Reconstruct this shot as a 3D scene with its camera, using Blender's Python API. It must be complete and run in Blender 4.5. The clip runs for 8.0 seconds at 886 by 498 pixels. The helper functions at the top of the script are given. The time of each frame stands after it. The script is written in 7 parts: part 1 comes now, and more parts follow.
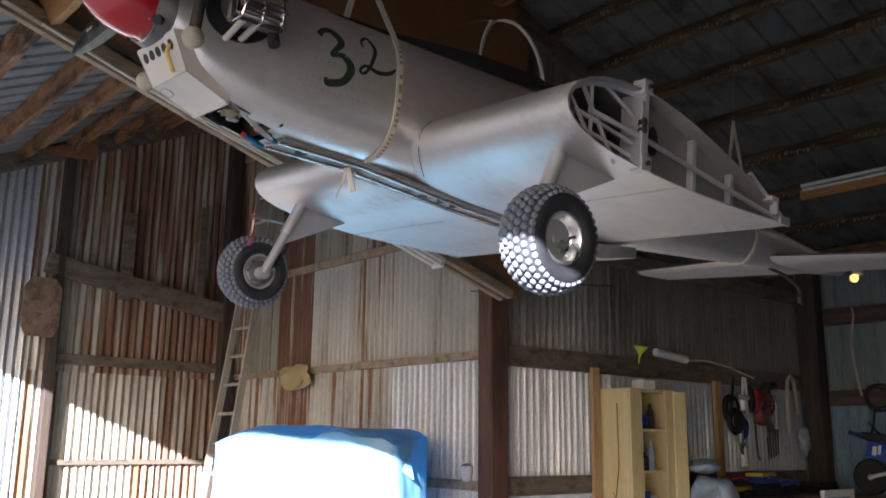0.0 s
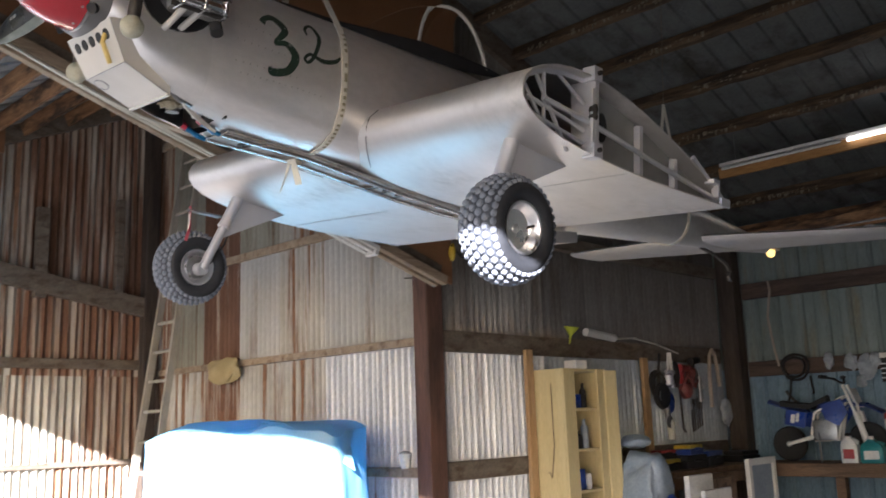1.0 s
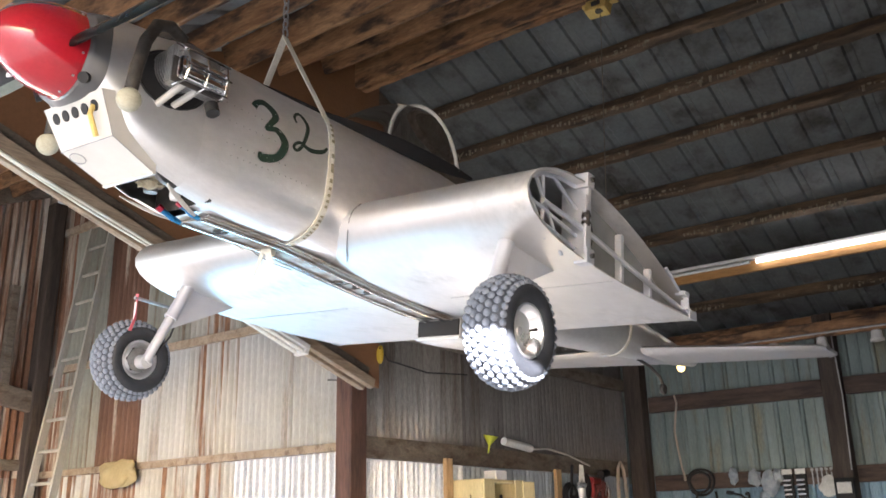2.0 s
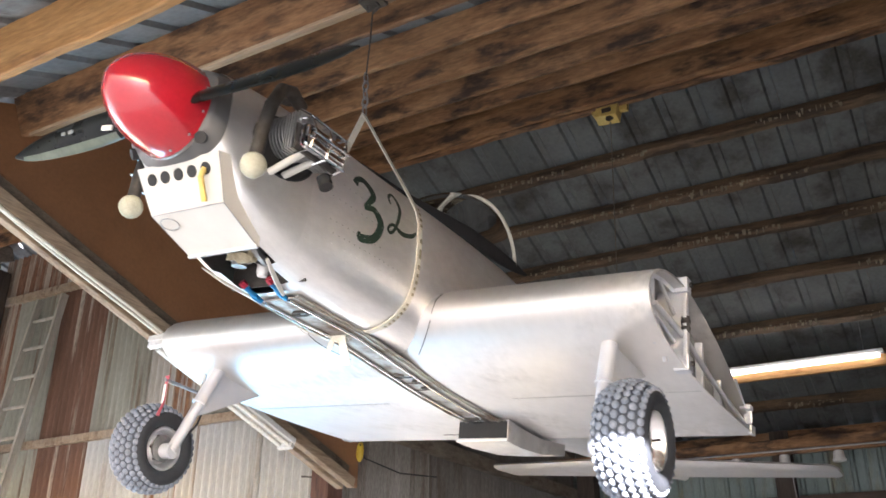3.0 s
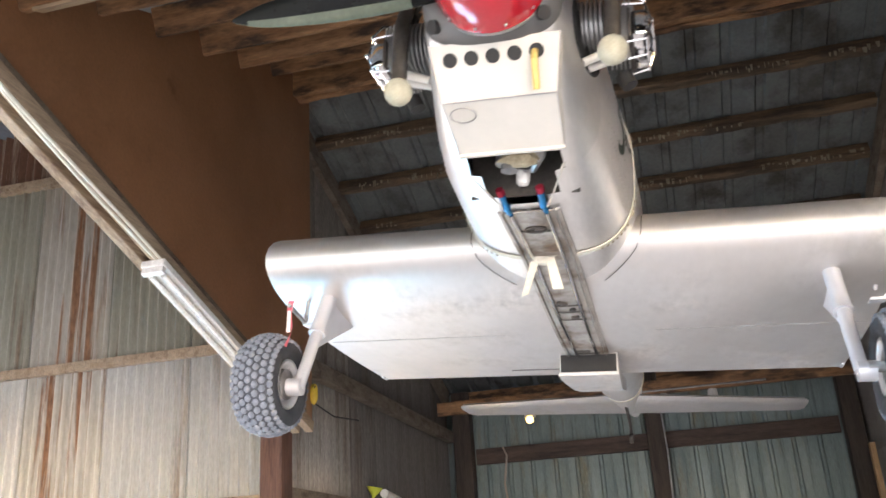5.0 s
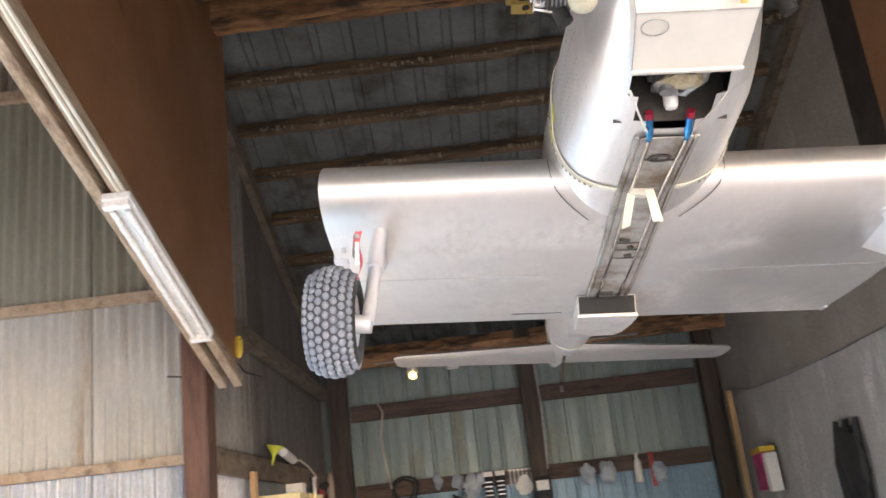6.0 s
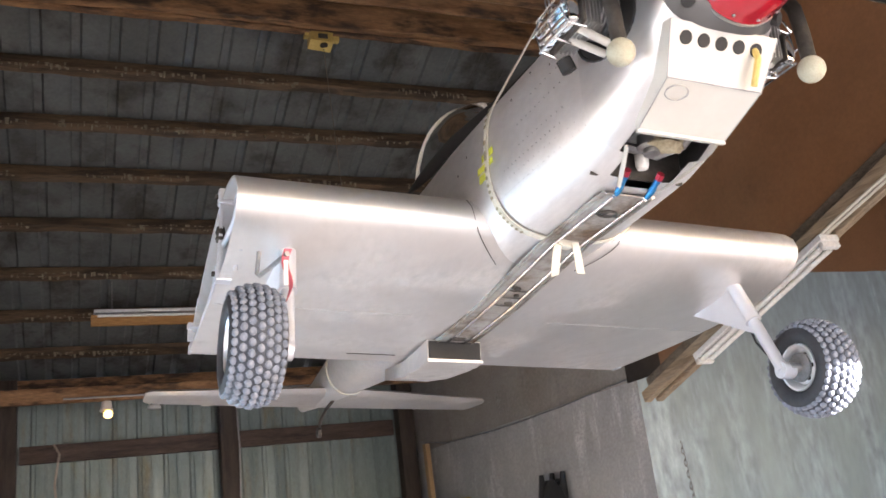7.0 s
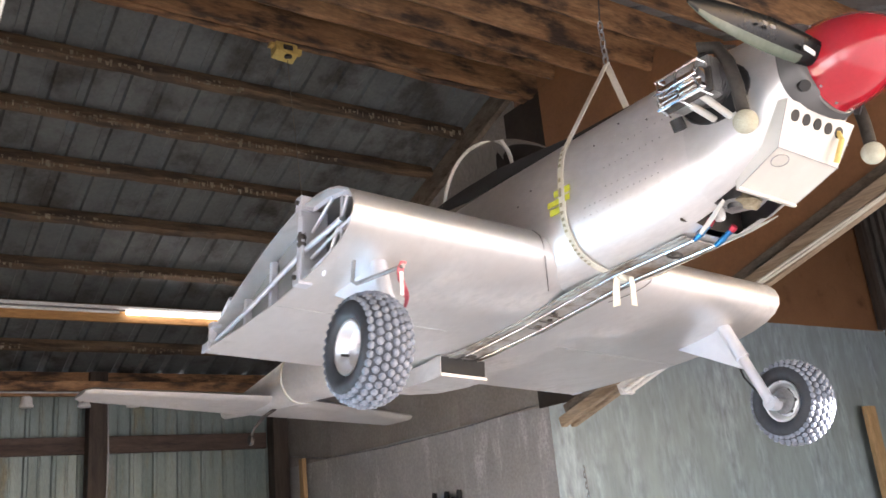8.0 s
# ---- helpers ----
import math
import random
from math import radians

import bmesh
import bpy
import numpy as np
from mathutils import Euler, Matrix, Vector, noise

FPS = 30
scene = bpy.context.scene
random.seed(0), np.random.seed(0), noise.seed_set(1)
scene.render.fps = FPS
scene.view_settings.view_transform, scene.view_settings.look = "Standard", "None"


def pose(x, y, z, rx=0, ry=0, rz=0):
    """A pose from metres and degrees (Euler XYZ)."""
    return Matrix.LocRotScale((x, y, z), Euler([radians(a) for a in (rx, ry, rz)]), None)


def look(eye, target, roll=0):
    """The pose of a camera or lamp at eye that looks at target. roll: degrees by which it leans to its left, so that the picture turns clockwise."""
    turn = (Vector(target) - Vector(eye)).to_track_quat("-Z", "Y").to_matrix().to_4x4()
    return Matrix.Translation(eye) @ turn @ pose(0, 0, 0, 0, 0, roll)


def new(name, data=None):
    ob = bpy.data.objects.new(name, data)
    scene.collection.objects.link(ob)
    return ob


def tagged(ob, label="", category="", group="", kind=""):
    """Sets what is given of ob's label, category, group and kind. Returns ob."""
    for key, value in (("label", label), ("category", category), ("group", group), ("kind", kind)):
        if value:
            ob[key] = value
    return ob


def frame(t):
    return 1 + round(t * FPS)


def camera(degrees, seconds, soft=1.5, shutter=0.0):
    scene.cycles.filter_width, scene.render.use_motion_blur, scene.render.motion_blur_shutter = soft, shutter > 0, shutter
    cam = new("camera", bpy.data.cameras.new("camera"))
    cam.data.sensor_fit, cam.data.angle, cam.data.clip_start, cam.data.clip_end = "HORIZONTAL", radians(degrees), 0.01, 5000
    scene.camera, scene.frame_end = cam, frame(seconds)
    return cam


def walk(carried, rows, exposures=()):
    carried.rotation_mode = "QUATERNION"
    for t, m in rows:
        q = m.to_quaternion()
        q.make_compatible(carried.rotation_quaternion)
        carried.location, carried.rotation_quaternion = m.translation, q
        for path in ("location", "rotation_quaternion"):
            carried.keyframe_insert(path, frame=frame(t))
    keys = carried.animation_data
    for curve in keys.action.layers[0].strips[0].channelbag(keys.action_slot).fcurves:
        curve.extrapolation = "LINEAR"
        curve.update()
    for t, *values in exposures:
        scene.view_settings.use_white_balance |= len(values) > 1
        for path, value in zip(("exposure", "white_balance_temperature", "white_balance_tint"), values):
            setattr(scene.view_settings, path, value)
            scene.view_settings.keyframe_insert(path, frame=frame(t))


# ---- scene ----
cam = camera(53.0, 8.0, soft=1.5, shutter=0.3)
PATH = [
    (0, (0.578, 1.793, 1.389), (1.852, 3.276, 1.810), 0.7),
    (0.3, (0.599, 1.787, 1.397), (1.870, 3.290, 1.752), 0.6),
    (0.5, (0.589, 1.799, 1.404), (1.891, 3.280, 1.741), -0.6),
    (0.8, (0.527, 1.836, 1.410), (1.896, 3.253, 1.754), -1.0),
    (1, (0.510, 1.903, 1.424), (1.926, 3.262, 1.806), -2.0),
    (1.5, (0.416, 2.059, 1.451), (1.947, 3.245, 1.948), -2.7),
    (1.7, (0.397, 2.109, 1.435), (1.931, 3.270, 1.976), -2.3),
    (2.8, (0.221, 2.667, 1.478), (1.794, 3.631, 2.250), 0.8),
    (3, (0.174, 2.787, 1.489), (1.762, 3.699, 2.291), 0.3),
    (3.5, (0.126, 3.074, 1.511), (1.726, 3.909, 2.373), 1.6),
    (4, (0.031, 3.396, 1.512), (1.630, 4.196, 2.408), 2.2),
    (4.4, (-0.083, 3.661, 1.532), (1.643, 4.349, 2.272), -1.1),
    (4.5, (-0.083, 3.744, 1.524), (1.661, 4.390, 2.259), -1.2),
    (4.7, (-0.083, 3.903, 1.520), (1.701, 4.445, 2.244), -2.3),
    (5.8, (-0.078, 4.835, 1.568), (1.830, 5.010, 2.143), -5.2),
    (6, (-0.042, 5.005, 1.548), (1.875, 5.019, 2.120), -6.6),
    (6.3, (0.080, 5.253, 1.592), (1.991, 5.102, 2.163), -6.6),
    (6.5, (0.078, 5.420, 1.590), (1.943, 5.076, 2.225), -7.3),
    (6.8, (0.141, 5.659, 1.603), (1.934, 4.990, 2.181), -7.5),
    (7, (0.190, 5.794, 1.621), (1.943, 5.031, 2.207), -7.1),
    (7.4, (0.283, 6.127, 1.623), (1.942, 5.183, 2.219), -6.8),
    (7.5, (0.303, 6.209, 1.624), (1.938, 5.230, 2.231), -6.6),
    (7.6, (0.327, 6.285, 1.623), (1.937, 5.270, 2.242), -6.4),
    (8, (0.389, 6.603, 1.643), (1.940, 5.485, 2.233), -5.5),
]
EXPOSURES = [(0.0, 2.85, 5850, 19), (0.5, 2.12, 5950, 16), (1.0, 3.42, 5950, 18), (1.5, 4.3, 5950, 17), (3.0, 4.65, 6050, 17), (4.5, 4.58, 6050, 17), (6.0, 4.57, 6350, 20), (8.0, 4.74, 6350, 22)]
walk(cam, [(t, look(eye, target, roll)) for t, eye, target, roll in PATH], EXPOSURES)

# ---- world, sun ----
SUN_WAY = Vector((1.0, 0.75, -0.39)).normalized()
world = bpy.data.worlds.new("world")
scene.world = world
world.use_nodes = True
sky = world.node_tree.nodes.new("ShaderNodeTexSky")
sky.sky_type = "NISHITA"
sky.sun_disc = False
sky.sun_elevation = math.asin(-SUN_WAY.z)
sky.sun_rotation = math.atan2(-SUN_WAY.x, -SUN_WAY.y)
world.node_tree.links.new(sky.outputs[0], world.node_tree.nodes["Background"].inputs[0])
world.node_tree.nodes["Background"].inputs[1].default_value = 0.032
sun_data = bpy.data.lights.new("sun", "SUN")
sun_data.energy, sun_data.angle, sun_data.color = 5.0, radians(0.5), (1.0, 0.95, 0.88)
sun = new("sun", sun_data)
sun.matrix_world = look((0, 0, 0), SUN_WAY)


# ---- materials ----
def mat(name, c1, c2=None, rough=0.6, metal=0.0, scale=3.0, fine=60.0, bump=0.1, stretch=(1, 1, 1), stain=None,
        stain_at=0.6, stain_soft=0.12, stain_scale=1.5, stain_stretch=(1, 1, 1), stain_rough=0.85, rough_var=0.12, shift=0.0, emit=0.0,
        coat=0.0, amount=0.12, where="Object", trans=0.0, wave=0.0):
    m = bpy.data.materials.new(name)
    m.use_nodes = True
    nt = m.node_tree
    n, li = nt.nodes, nt.links
    b = n["Principled BSDF"]
    c2 = c2 or tuple(v * 0.8 for v in c1)
    tc = n.new("ShaderNodeTexCoord")
    oi = n.new("ShaderNodeObjectInfo")
    off = n.new("ShaderNodeVectorMath")
    off.operation = "MULTIPLY_ADD"
    cmb = n.new("ShaderNodeCombineXYZ")
    for i in range(3):
        li.new(oi.outputs["Random"], cmb.inputs[i])
    li.new(cmb.outputs[0], off.inputs[0])
    off.inputs[1].default_value = (37.0 * shift, 53.0 * shift, 29.0 * shift)
    li.new(tc.outputs[where], off.inputs[2])

    def noise_of(sc, st, detail):
        mp = n.new("ShaderNodeMapping")
        mp.inputs["Scale"].default_value = st
        li.new(off.outputs[0], mp.inputs[0])
        t = n.new("ShaderNodeTexNoise")
        t.inputs["Scale"].default_value = sc
        t.inputs["Detail"].default_value = detail
        t.inputs["Roughness"].default_value = 0.6
        li.new(mp.outputs[0], t.inputs[0])
        return t

    big = noise_of(scale, stretch, 5)
    small = noise_of(fine, stretch, 3)
    mix = n.new("ShaderNodeMix")
    mix.data_type = "RGBA"
    ramp = n.new("ShaderNodeMapRange")
    ramp.inputs[1].default_value, ramp.inputs[2].default_value = 0.32, 0.68
    li.new(big.outputs[0], ramp.inputs[0])
    li.new(ramp.outputs[0], mix.inputs[0])
    mix.inputs[6].default_value, mix.inputs[7].default_value = (*c1, 1), (*c2, 1)
    grain = n.new("ShaderNodeMix")
    grain.data_type, grain.blend_type = "RGBA", "MULTIPLY"
    g = n.new("ShaderNodeMapRange")
    g.inputs[1].default_value, g.inputs[2].default_value = 0.3, 0.7
    g.inputs[3].default_value, g.inputs[4].default_value = 1.0 - amount * 2, 1.0
    li.new(small.outputs[0], g.inputs[0])
    grain.inputs[0].default_value = 1.0
    li.new(mix.outputs[2], grain.inputs[6])
    li.new(g.outputs[0], grain.inputs[7])
    colour = grain.outputs[2]
    rr = n.new("ShaderNodeMapRange")
    rr.inputs[1].default_value, rr.inputs[2].default_value = 0.3, 0.7
    rr.inputs[3].default_value, rr.inputs[4].default_value = max(0.03, rough - rough_var), min(1.0, rough + rough_var)
    li.new(big.outputs[0], rr.inputs[0])
    rough_out = rr.outputs[0]
    if stain:
        st = noise_of(stain_scale, stain_stretch, 6)
        sm = n.new("ShaderNodeMapRange")
        sm.interpolation_type = "SMOOTHSTEP"
        sm.inputs[1].default_value, sm.inputs[2].default_value = stain_at - stain_soft, stain_at + stain_soft
        li.new(st.outputs[0], sm.inputs[0])
        s2 = n.new("ShaderNodeMix")
        s2.data_type = "RGBA"
        li.new(sm.outputs[0], s2.inputs[0])
        li.new(colour, s2.inputs[6])
        tint = n.new("ShaderNodeMix")
        tint.data_type, tint.blend_type = "RGBA", "MULTIPLY"
        tint.inputs[0].default_value = 1.0
        tint.inputs[6].default_value = (*stain, 1)
        g2 = n.new("ShaderNodeMapRange")
        g2.inputs[1].default_value, g2.inputs[2].default_value = 0.3, 0.7
        g2.inputs[3].default_value, g2.inputs[4].default_value = 0.55, 1.15
        li.new(small.outputs[0], g2.inputs[0])
        li.new(g2.outputs[0], tint.inputs[7])
        li.new(tint.outputs[2], s2.inputs[7])
        colour = s2.outputs[2]
        r3 = n.new("ShaderNodeMix")
        li.new(sm.outputs[0], r3.inputs[0])
        li.new(rough_out, r3.inputs[2])
        r3.inputs[3].default_value = stain_rough
        rough_out = r3.outputs[0]
        if metal:
            mm = n.new("ShaderNodeMapRange")
            mm.inputs[3].default_value, mm.inputs[4].default_value = metal, 0.0
            li.new(sm.outputs[0], mm.inputs[0])
            li.new(mm.outputs[0], b.inputs["Metallic"])
    li.new(colour, b.inputs["Base Color"])
    li.new(rough_out, b.inputs["Roughness"])
    if not (stain and metal):
        b.inputs["Metallic"].default_value = metal
    b.inputs["Coat Weight"].default_value = coat
    if trans:
        b.inputs["Transmission Weight"].default_value = trans
    if bump:
        bp = n.new("ShaderNodeBump")
        bp.inputs["Strength"].default_value = bump
        bp.inputs["Distance"].default_value = 0.01
        li.new(small.outputs[0], bp.inputs["Height"])
        li.new(bp.outputs[0], b.inputs["Normal"])
        if wave:
            wv = n.new("ShaderNodeBump")
            wv.inputs["Strength"].default_value = wave
            wv.inputs["Distance"].default_value = 0.03
            dents = noise_of(4.5, (1, 1, 1), 1)
            li.new(dents.outputs[0], wv.inputs["Height"])
            li.new(wv.outputs[0], bp.inputs["Normal"])
    if emit:
        b.inputs["Emission Color"].default_value = (*c1, 1)
        b.inputs["Emission Strength"].default_value = emit
    return m


ALU = mat("aluminium_skin", (0.80, 0.795, 0.79), (0.71, 0.705, 0.70), rough=0.42, metal=0.78, scale=2.2, fine=30, bump=0.012, stretch=(0.7, 2.5, 1.2),
          rough_var=0.09, amount=0.05, wave=0.15)
ALU_WING = mat("oxidised_aluminium_skin", (0.64, 0.625, 0.61), (0.56, 0.55, 0.545), rough=0.47, metal=0.82, scale=1.6, fine=26, bump=0.008, stretch=(0.7, 1.4, 1.2),
               rough_var=0.08, amount=0.025, stain=(0.50, 0.47, 0.44), stain_at=0.66, stain_soft=0.2, stain_scale=3.0, stain_rough=0.6, wave=0.14)
GRIMY = mat("grimy_aluminium", (0.50, 0.485, 0.46), (0.40, 0.38, 0.35), rough=0.5, metal=0.7, scale=6, fine=60, bump=0.03, amount=0.1, stain=(0.13, 0.085, 0.05), stain_at=0.57, stain_soft=0.15, stain_scale=7)
ALU_DULL = mat("dull_aluminium", (0.55, 0.55, 0.54), (0.42, 0.42, 0.41), rough=0.5, metal=0.8, scale=6, fine=80, bump=0.05, amount=0.1)
ALU_PAINT = mat("silver_paint", (0.60, 0.61, 0.65), (0.52, 0.53, 0.57), rough=0.42, metal=0.5, scale=5, fine=40, bump=0.015, amount=0.03)
RIB = mat("dull_grey_rib", (0.30, 0.305, 0.30), (0.22, 0.225, 0.22), rough=0.6, metal=0.4, scale=5, fine=40, bump=0.02, amount=0.05)
NOSE = mat("dark_grey_nose_plate", (0.13, 0.13, 0.13), (0.09, 0.09, 0.09), rough=0.55, metal=0.3, scale=5, fine=40, bump=0.02, amount=0.05)
COWL = mat("dull_cowl_skin", (0.74, 0.74, 0.735), (0.65, 0.65, 0.645), rough=0.42, metal=0.84, scale=3, fine=30, bump=0.01, stretch=(0.7, 2.5, 1.2), rough_var=0.08, amount=0.04, wave=0.08)
CHROME = mat("chrome", (0.86, 0.86, 0.87), (0.75, 0.75, 0.76), rough=0.12, metal=1.0, scale=6, fine=90, bump=0.0, rough_var=0.05)
STEEL = mat("grey_steel", (0.40, 0.40, 0.40), (0.28, 0.28, 0.28), rough=0.42, metal=0.85, scale=10, fine=90, bump=0.05)
IRON = mat("dark_iron", (0.10, 0.09, 0.08), (0.05, 0.045, 0.04), rough=0.6, metal=0.6, scale=12, fine=120, bump=0.1)
RED = mat("red_gloss_paint", (0.38, 0.013, 0.024), (0.34, 0.010, 0.018), rough=0.2, scale=5, fine=90, bump=0.01, coat=0.6, rough_var=0.06, amount=0.05)
PROP = mat("black_varnished_blade", (0.005, 0.006, 0.006), (0.008, 0.009, 0.009), rough=0.3, scale=6, fine=90, bump=0.02)
PROP.node_tree.nodes["Principled BSDF"].inputs["Specular IOR Level"].default_value = 0.12
PROP_GREEN = mat("dull_green_blade_back", (0.085, 0.105, 0.075), (0.065, 0.085, 0.06), rough=0.45, scale=8, fine=80, bump=0.02)
CREAM = mat("cream_paint", (0.51, 0.495, 0.455), (0.465, 0.45, 0.41), rough=0.42, scale=5, fine=40, bump=0.01, amount=0.03, stain=(0.45, 0.40, 0.30), stain_at=0.78, stain_soft=0.06, stain_scale=5)
BLACK = mat("black_rubber", (0.010, 0.010, 0.0105), (0.016, 0.016, 0.016), rough=0.75, scale=8, fine=90, bump=0.08)
EDGE = mat("matt_black_padding", (0.009, 0.009, 0.009), (0.013, 0.012, 0.012), rough=0.95, scale=8, fine=90, bump=0.05)
TREAD = mat("dusty_tread_ground", (0.050, 0.058, 0.074), (0.036, 0.043, 0.056), rough=0.75, scale=14, fine=90, bump=0.1)
LUG = mat("dusty_tread_rubber", (0.205, 0.228, 0.272), (0.135, 0.152, 0.188), rough=0.7, scale=30, fine=90, bump=0.1)
TYRE = mat("tyre_rubber", (0.016, 0.018, 0.023), (0.023, 0.026, 0.032), rough=0.62, scale=7, fine=60, bump=0.12, stain=(0.034, 0.036, 0.041), stain_at=0.66, stain_scale=12)
RIM = mat("polished_cast_rim", (0.84, 0.84, 0.85), (0.74, 0.74, 0.76), rough=0.34, metal=0.92, scale=8, fine=40, bump=0.0, amount=0.03)
BALL = mat("faded_tennis_felt", (0.48, 0.47, 0.37), (0.38, 0.37, 0.28), rough=0.95, scale=20, fine=300, bump=0.4)
STRAP = mat("cream_webbing", (0.70, 0.67, 0.57), (0.60, 0.57, 0.47), rough=0.85, scale=8, fine=200, bump=0.3)
CLOTH_OILY = mat("oily_pale_cloth", (0.40, 0.35, 0.24), (0.22, 0.18, 0.11), rough=0.9, scale=30, fine=150, bump=0.4)
STRAP_PRINT = mat("faded_strap_print", (0.30, 0.27, 0.17), (0.24, 0.21, 0.14), rough=0.9, scale=20, fine=200)
REDTAG = mat("red_ribbon", (0.56, 0.11, 0.14), (0.46, 0.085, 0.11), rough=0.7, scale=20, fine=200)
DECAL = mat("dark_green_paint", (0.02, 0.05, 0.03), (0.012, 0.028, 0.02), rough=0.5, scale=20, fine=80, stain=(0.45, 0.45, 0.44), stain_at=0.70, stain_scale=45, stain_soft=0.04)
HOSE_BLUE = mat("blue_anodised", (0.03, 0.24, 0.50), (0.02, 0.15, 0.36), rough=0.3, metal=0.6, scale=20, fine=90)
HOSE_RED = mat("red_anodised", (0.42, 0.025, 0.06), (0.3, 0.02, 0.04), rough=0.3, metal=0.6, scale=20, fine=90)
YELLOW_STICKER = mat("yellow_green_plastic", (0.62, 0.66, 0.06), (0.52, 0.56, 0.05), rough=0.5, scale=20, fine=90)
WOODPIN = mat("yellowed_wood", (0.62, 0.46, 0.14), (0.5, 0.36, 0.1), rough=0.5, scale=12, fine=90)

GALV = mat("galvanised_sheet", (0.585, 0.61, 0.635), (0.48, 0.505, 0.53), rough=0.46, metal=0.5, scale=2, fine=50, bump=0.04, stretch=(3, 3, 0.6), shift=1.0, amount=0.2,
           stain=(0.20, 0.105, 0.055), stain_at=0.70, stain_soft=0.07, stain_scale=2.2, stain_stretch=(5.0, 5.0, 0.30), rough_var=0.1)
HALF = mat("half_rusted_sheet", (0.50, 0.485, 0.43), (0.40, 0.375, 0.315), rough=0.55, metal=0.35, scale=2, fine=30, bump=0.06, stretch=(2, 2, 0.5), shift=1.0, amount=0.10,
           stain=(0.24, 0.125, 0.065), stain_at=0.56, stain_soft=0.05, stain_scale=1.5, stain_stretch=(6.5, 6.5, 0.26))
OLIVE = mat("olive_grey_sheet", (0.335, 0.33, 0.27), (0.265, 0.26, 0.205), rough=0.6, metal=0.2, scale=2, fine=45, bump=0.05, stretch=(2, 2, 0.5), shift=1.0, amount=0.10,
            stain=(0.16, 0.105, 0.065), stain_at=0.60, stain_soft=0.09, stain_scale=1.6, stain_stretch=(5.0, 5.0, 0.30))
RUST = mat("rusted_sheet", (0.52, 0.47, 0.39), (0.33, 0.25, 0.18), rough=0.75, metal=0.1, scale=2.5, fine=45, bump=0.1, stretch=(2.4, 2.4, 0.4), shift=1.0, amount=0.12,
           stain=(0.19, 0.092, 0.05), stain_at=0.48, stain_soft=0.08, stain_scale=1.8, stain_stretch=(6.0, 6.0, 0.26))
PALE_OLIVE = mat("pale_stained_sheet", (0.50, 0.495, 0.455), (0.42, 0.415, 0.375), rough=0.6, metal=0.2, scale=2, fine=45, bump=0.05, stretch=(2, 2, 0.5), shift=1.0, amount=0.10,
                 stain=(0.27, 0.20, 0.135), stain_at=0.64, stain_soft=0.10, stain_scale=1.8, stain_stretch=(3.0, 3.0, 0.3))
FULL_RUST = mat("brown_rusted_sheet", (0.175, 0.088, 0.052), (0.115, 0.06, 0.037), rough=0.85, metal=0.0, scale=2.5, fine=45, bump=0.1, stretch=(2.4, 2.4, 0.4), shift=1.0, amount=0.15,
                stain=(0.35, 0.29, 0.22), stain_at=0.61, stain_soft=0.06, stain_scale=2.0, stain_stretch=(5.0, 5.0, 0.3))
GREENISH = mat("weathered_ribbed_sheet", (0.235, 0.285, 0.268), (0.165, 0.212, 0.20), rough=0.5, metal=0.3, scale=2, fine=40, bump=0.04, stretch=(3, 3, 0.5), shift=1.0,
               stain=(0.22, 0.20, 0.13), stain_at=0.63, stain_scale=2.2, stain_stretch=(3, 3, 0.5))
ROOF = mat("roof_sheet", (0.222, 0.235, 0.243), (0.162, 0.17, 0.175), rough=0.55, metal=0.25, scale=1.6, fine=35, bump=0.04, where="Object",
           stain=(0.11, 0.095, 0.075), stain_at=0.62, stain_scale=2.4)
# Darker copy of ROOF: the back slope's deep shade is in the colour
ROOF_BACK = mat("shaded_roof_sheet", (0.155, 0.167, 0.162), (0.107, 0.116, 0.112), rough=0.6, metal=0.2, scale=1.6, fine=35, bump=0.04,
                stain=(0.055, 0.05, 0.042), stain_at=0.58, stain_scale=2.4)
# Same pale sheets, darkened in two steps for shade deeper in the bay
SHADED = mat("shaded_brown_sheet", (0.16, 0.148, 0.13), (0.11, 0.10, 0.088), rough=0.5, metal=0.5, scale=2, fine=45, bump=0.06, stretch=(3, 3, 0.5), shift=1.0, amount=0.2,
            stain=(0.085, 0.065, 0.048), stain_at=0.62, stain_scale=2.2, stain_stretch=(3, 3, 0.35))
PALE_SHADED = mat("pale_shaded_sheet", (0.33, 0.31, 0.275), (0.24, 0.225, 0.195), rough=0.48, metal=0.5, scale=2, fine=45, bump=0.06, stretch=(3, 3, 0.5), shift=1.0, amount=0.2,
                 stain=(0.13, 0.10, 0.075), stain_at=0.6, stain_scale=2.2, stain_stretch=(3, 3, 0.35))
# Galvanised sheet further in, its shade put into a darker colour
SHADED_GREY = mat("shaded_grey_sheet", (0.25, 0.285, 0.32), (0.19, 0.22, 0.25), rough=0.46, metal=0.5, scale=2, fine=45, bump=0.05, stretch=(3, 3, 0.5), shift=1.0, amount=0.2)
# Skylight from the open front is put into this bluer colour
BLUISH = mat("skylit_ribbed_sheet", (0.235, 0.35, 0.44), (0.185, 0.285, 0.365), rough=0.5, metal=0.3, scale=2, fine=40, bump=0.04, stretch=(3, 3, 0.5), shift=1.0, amount=0.2)
GREYLOW = mat("grey_lining_board", (0.48, 0.465, 0.44), (0.375, 0.365, 0.345), rough=0.6, metal=0.1, scale=1.4, fine=40, bump=0.05, shift=1.0,
              stain=(0.63, 0.62, 0.60), stain_at=0.60, stain_soft=0.10, stain_scale=2.0, stain_stretch=(2.4, 2.4, 0.6))
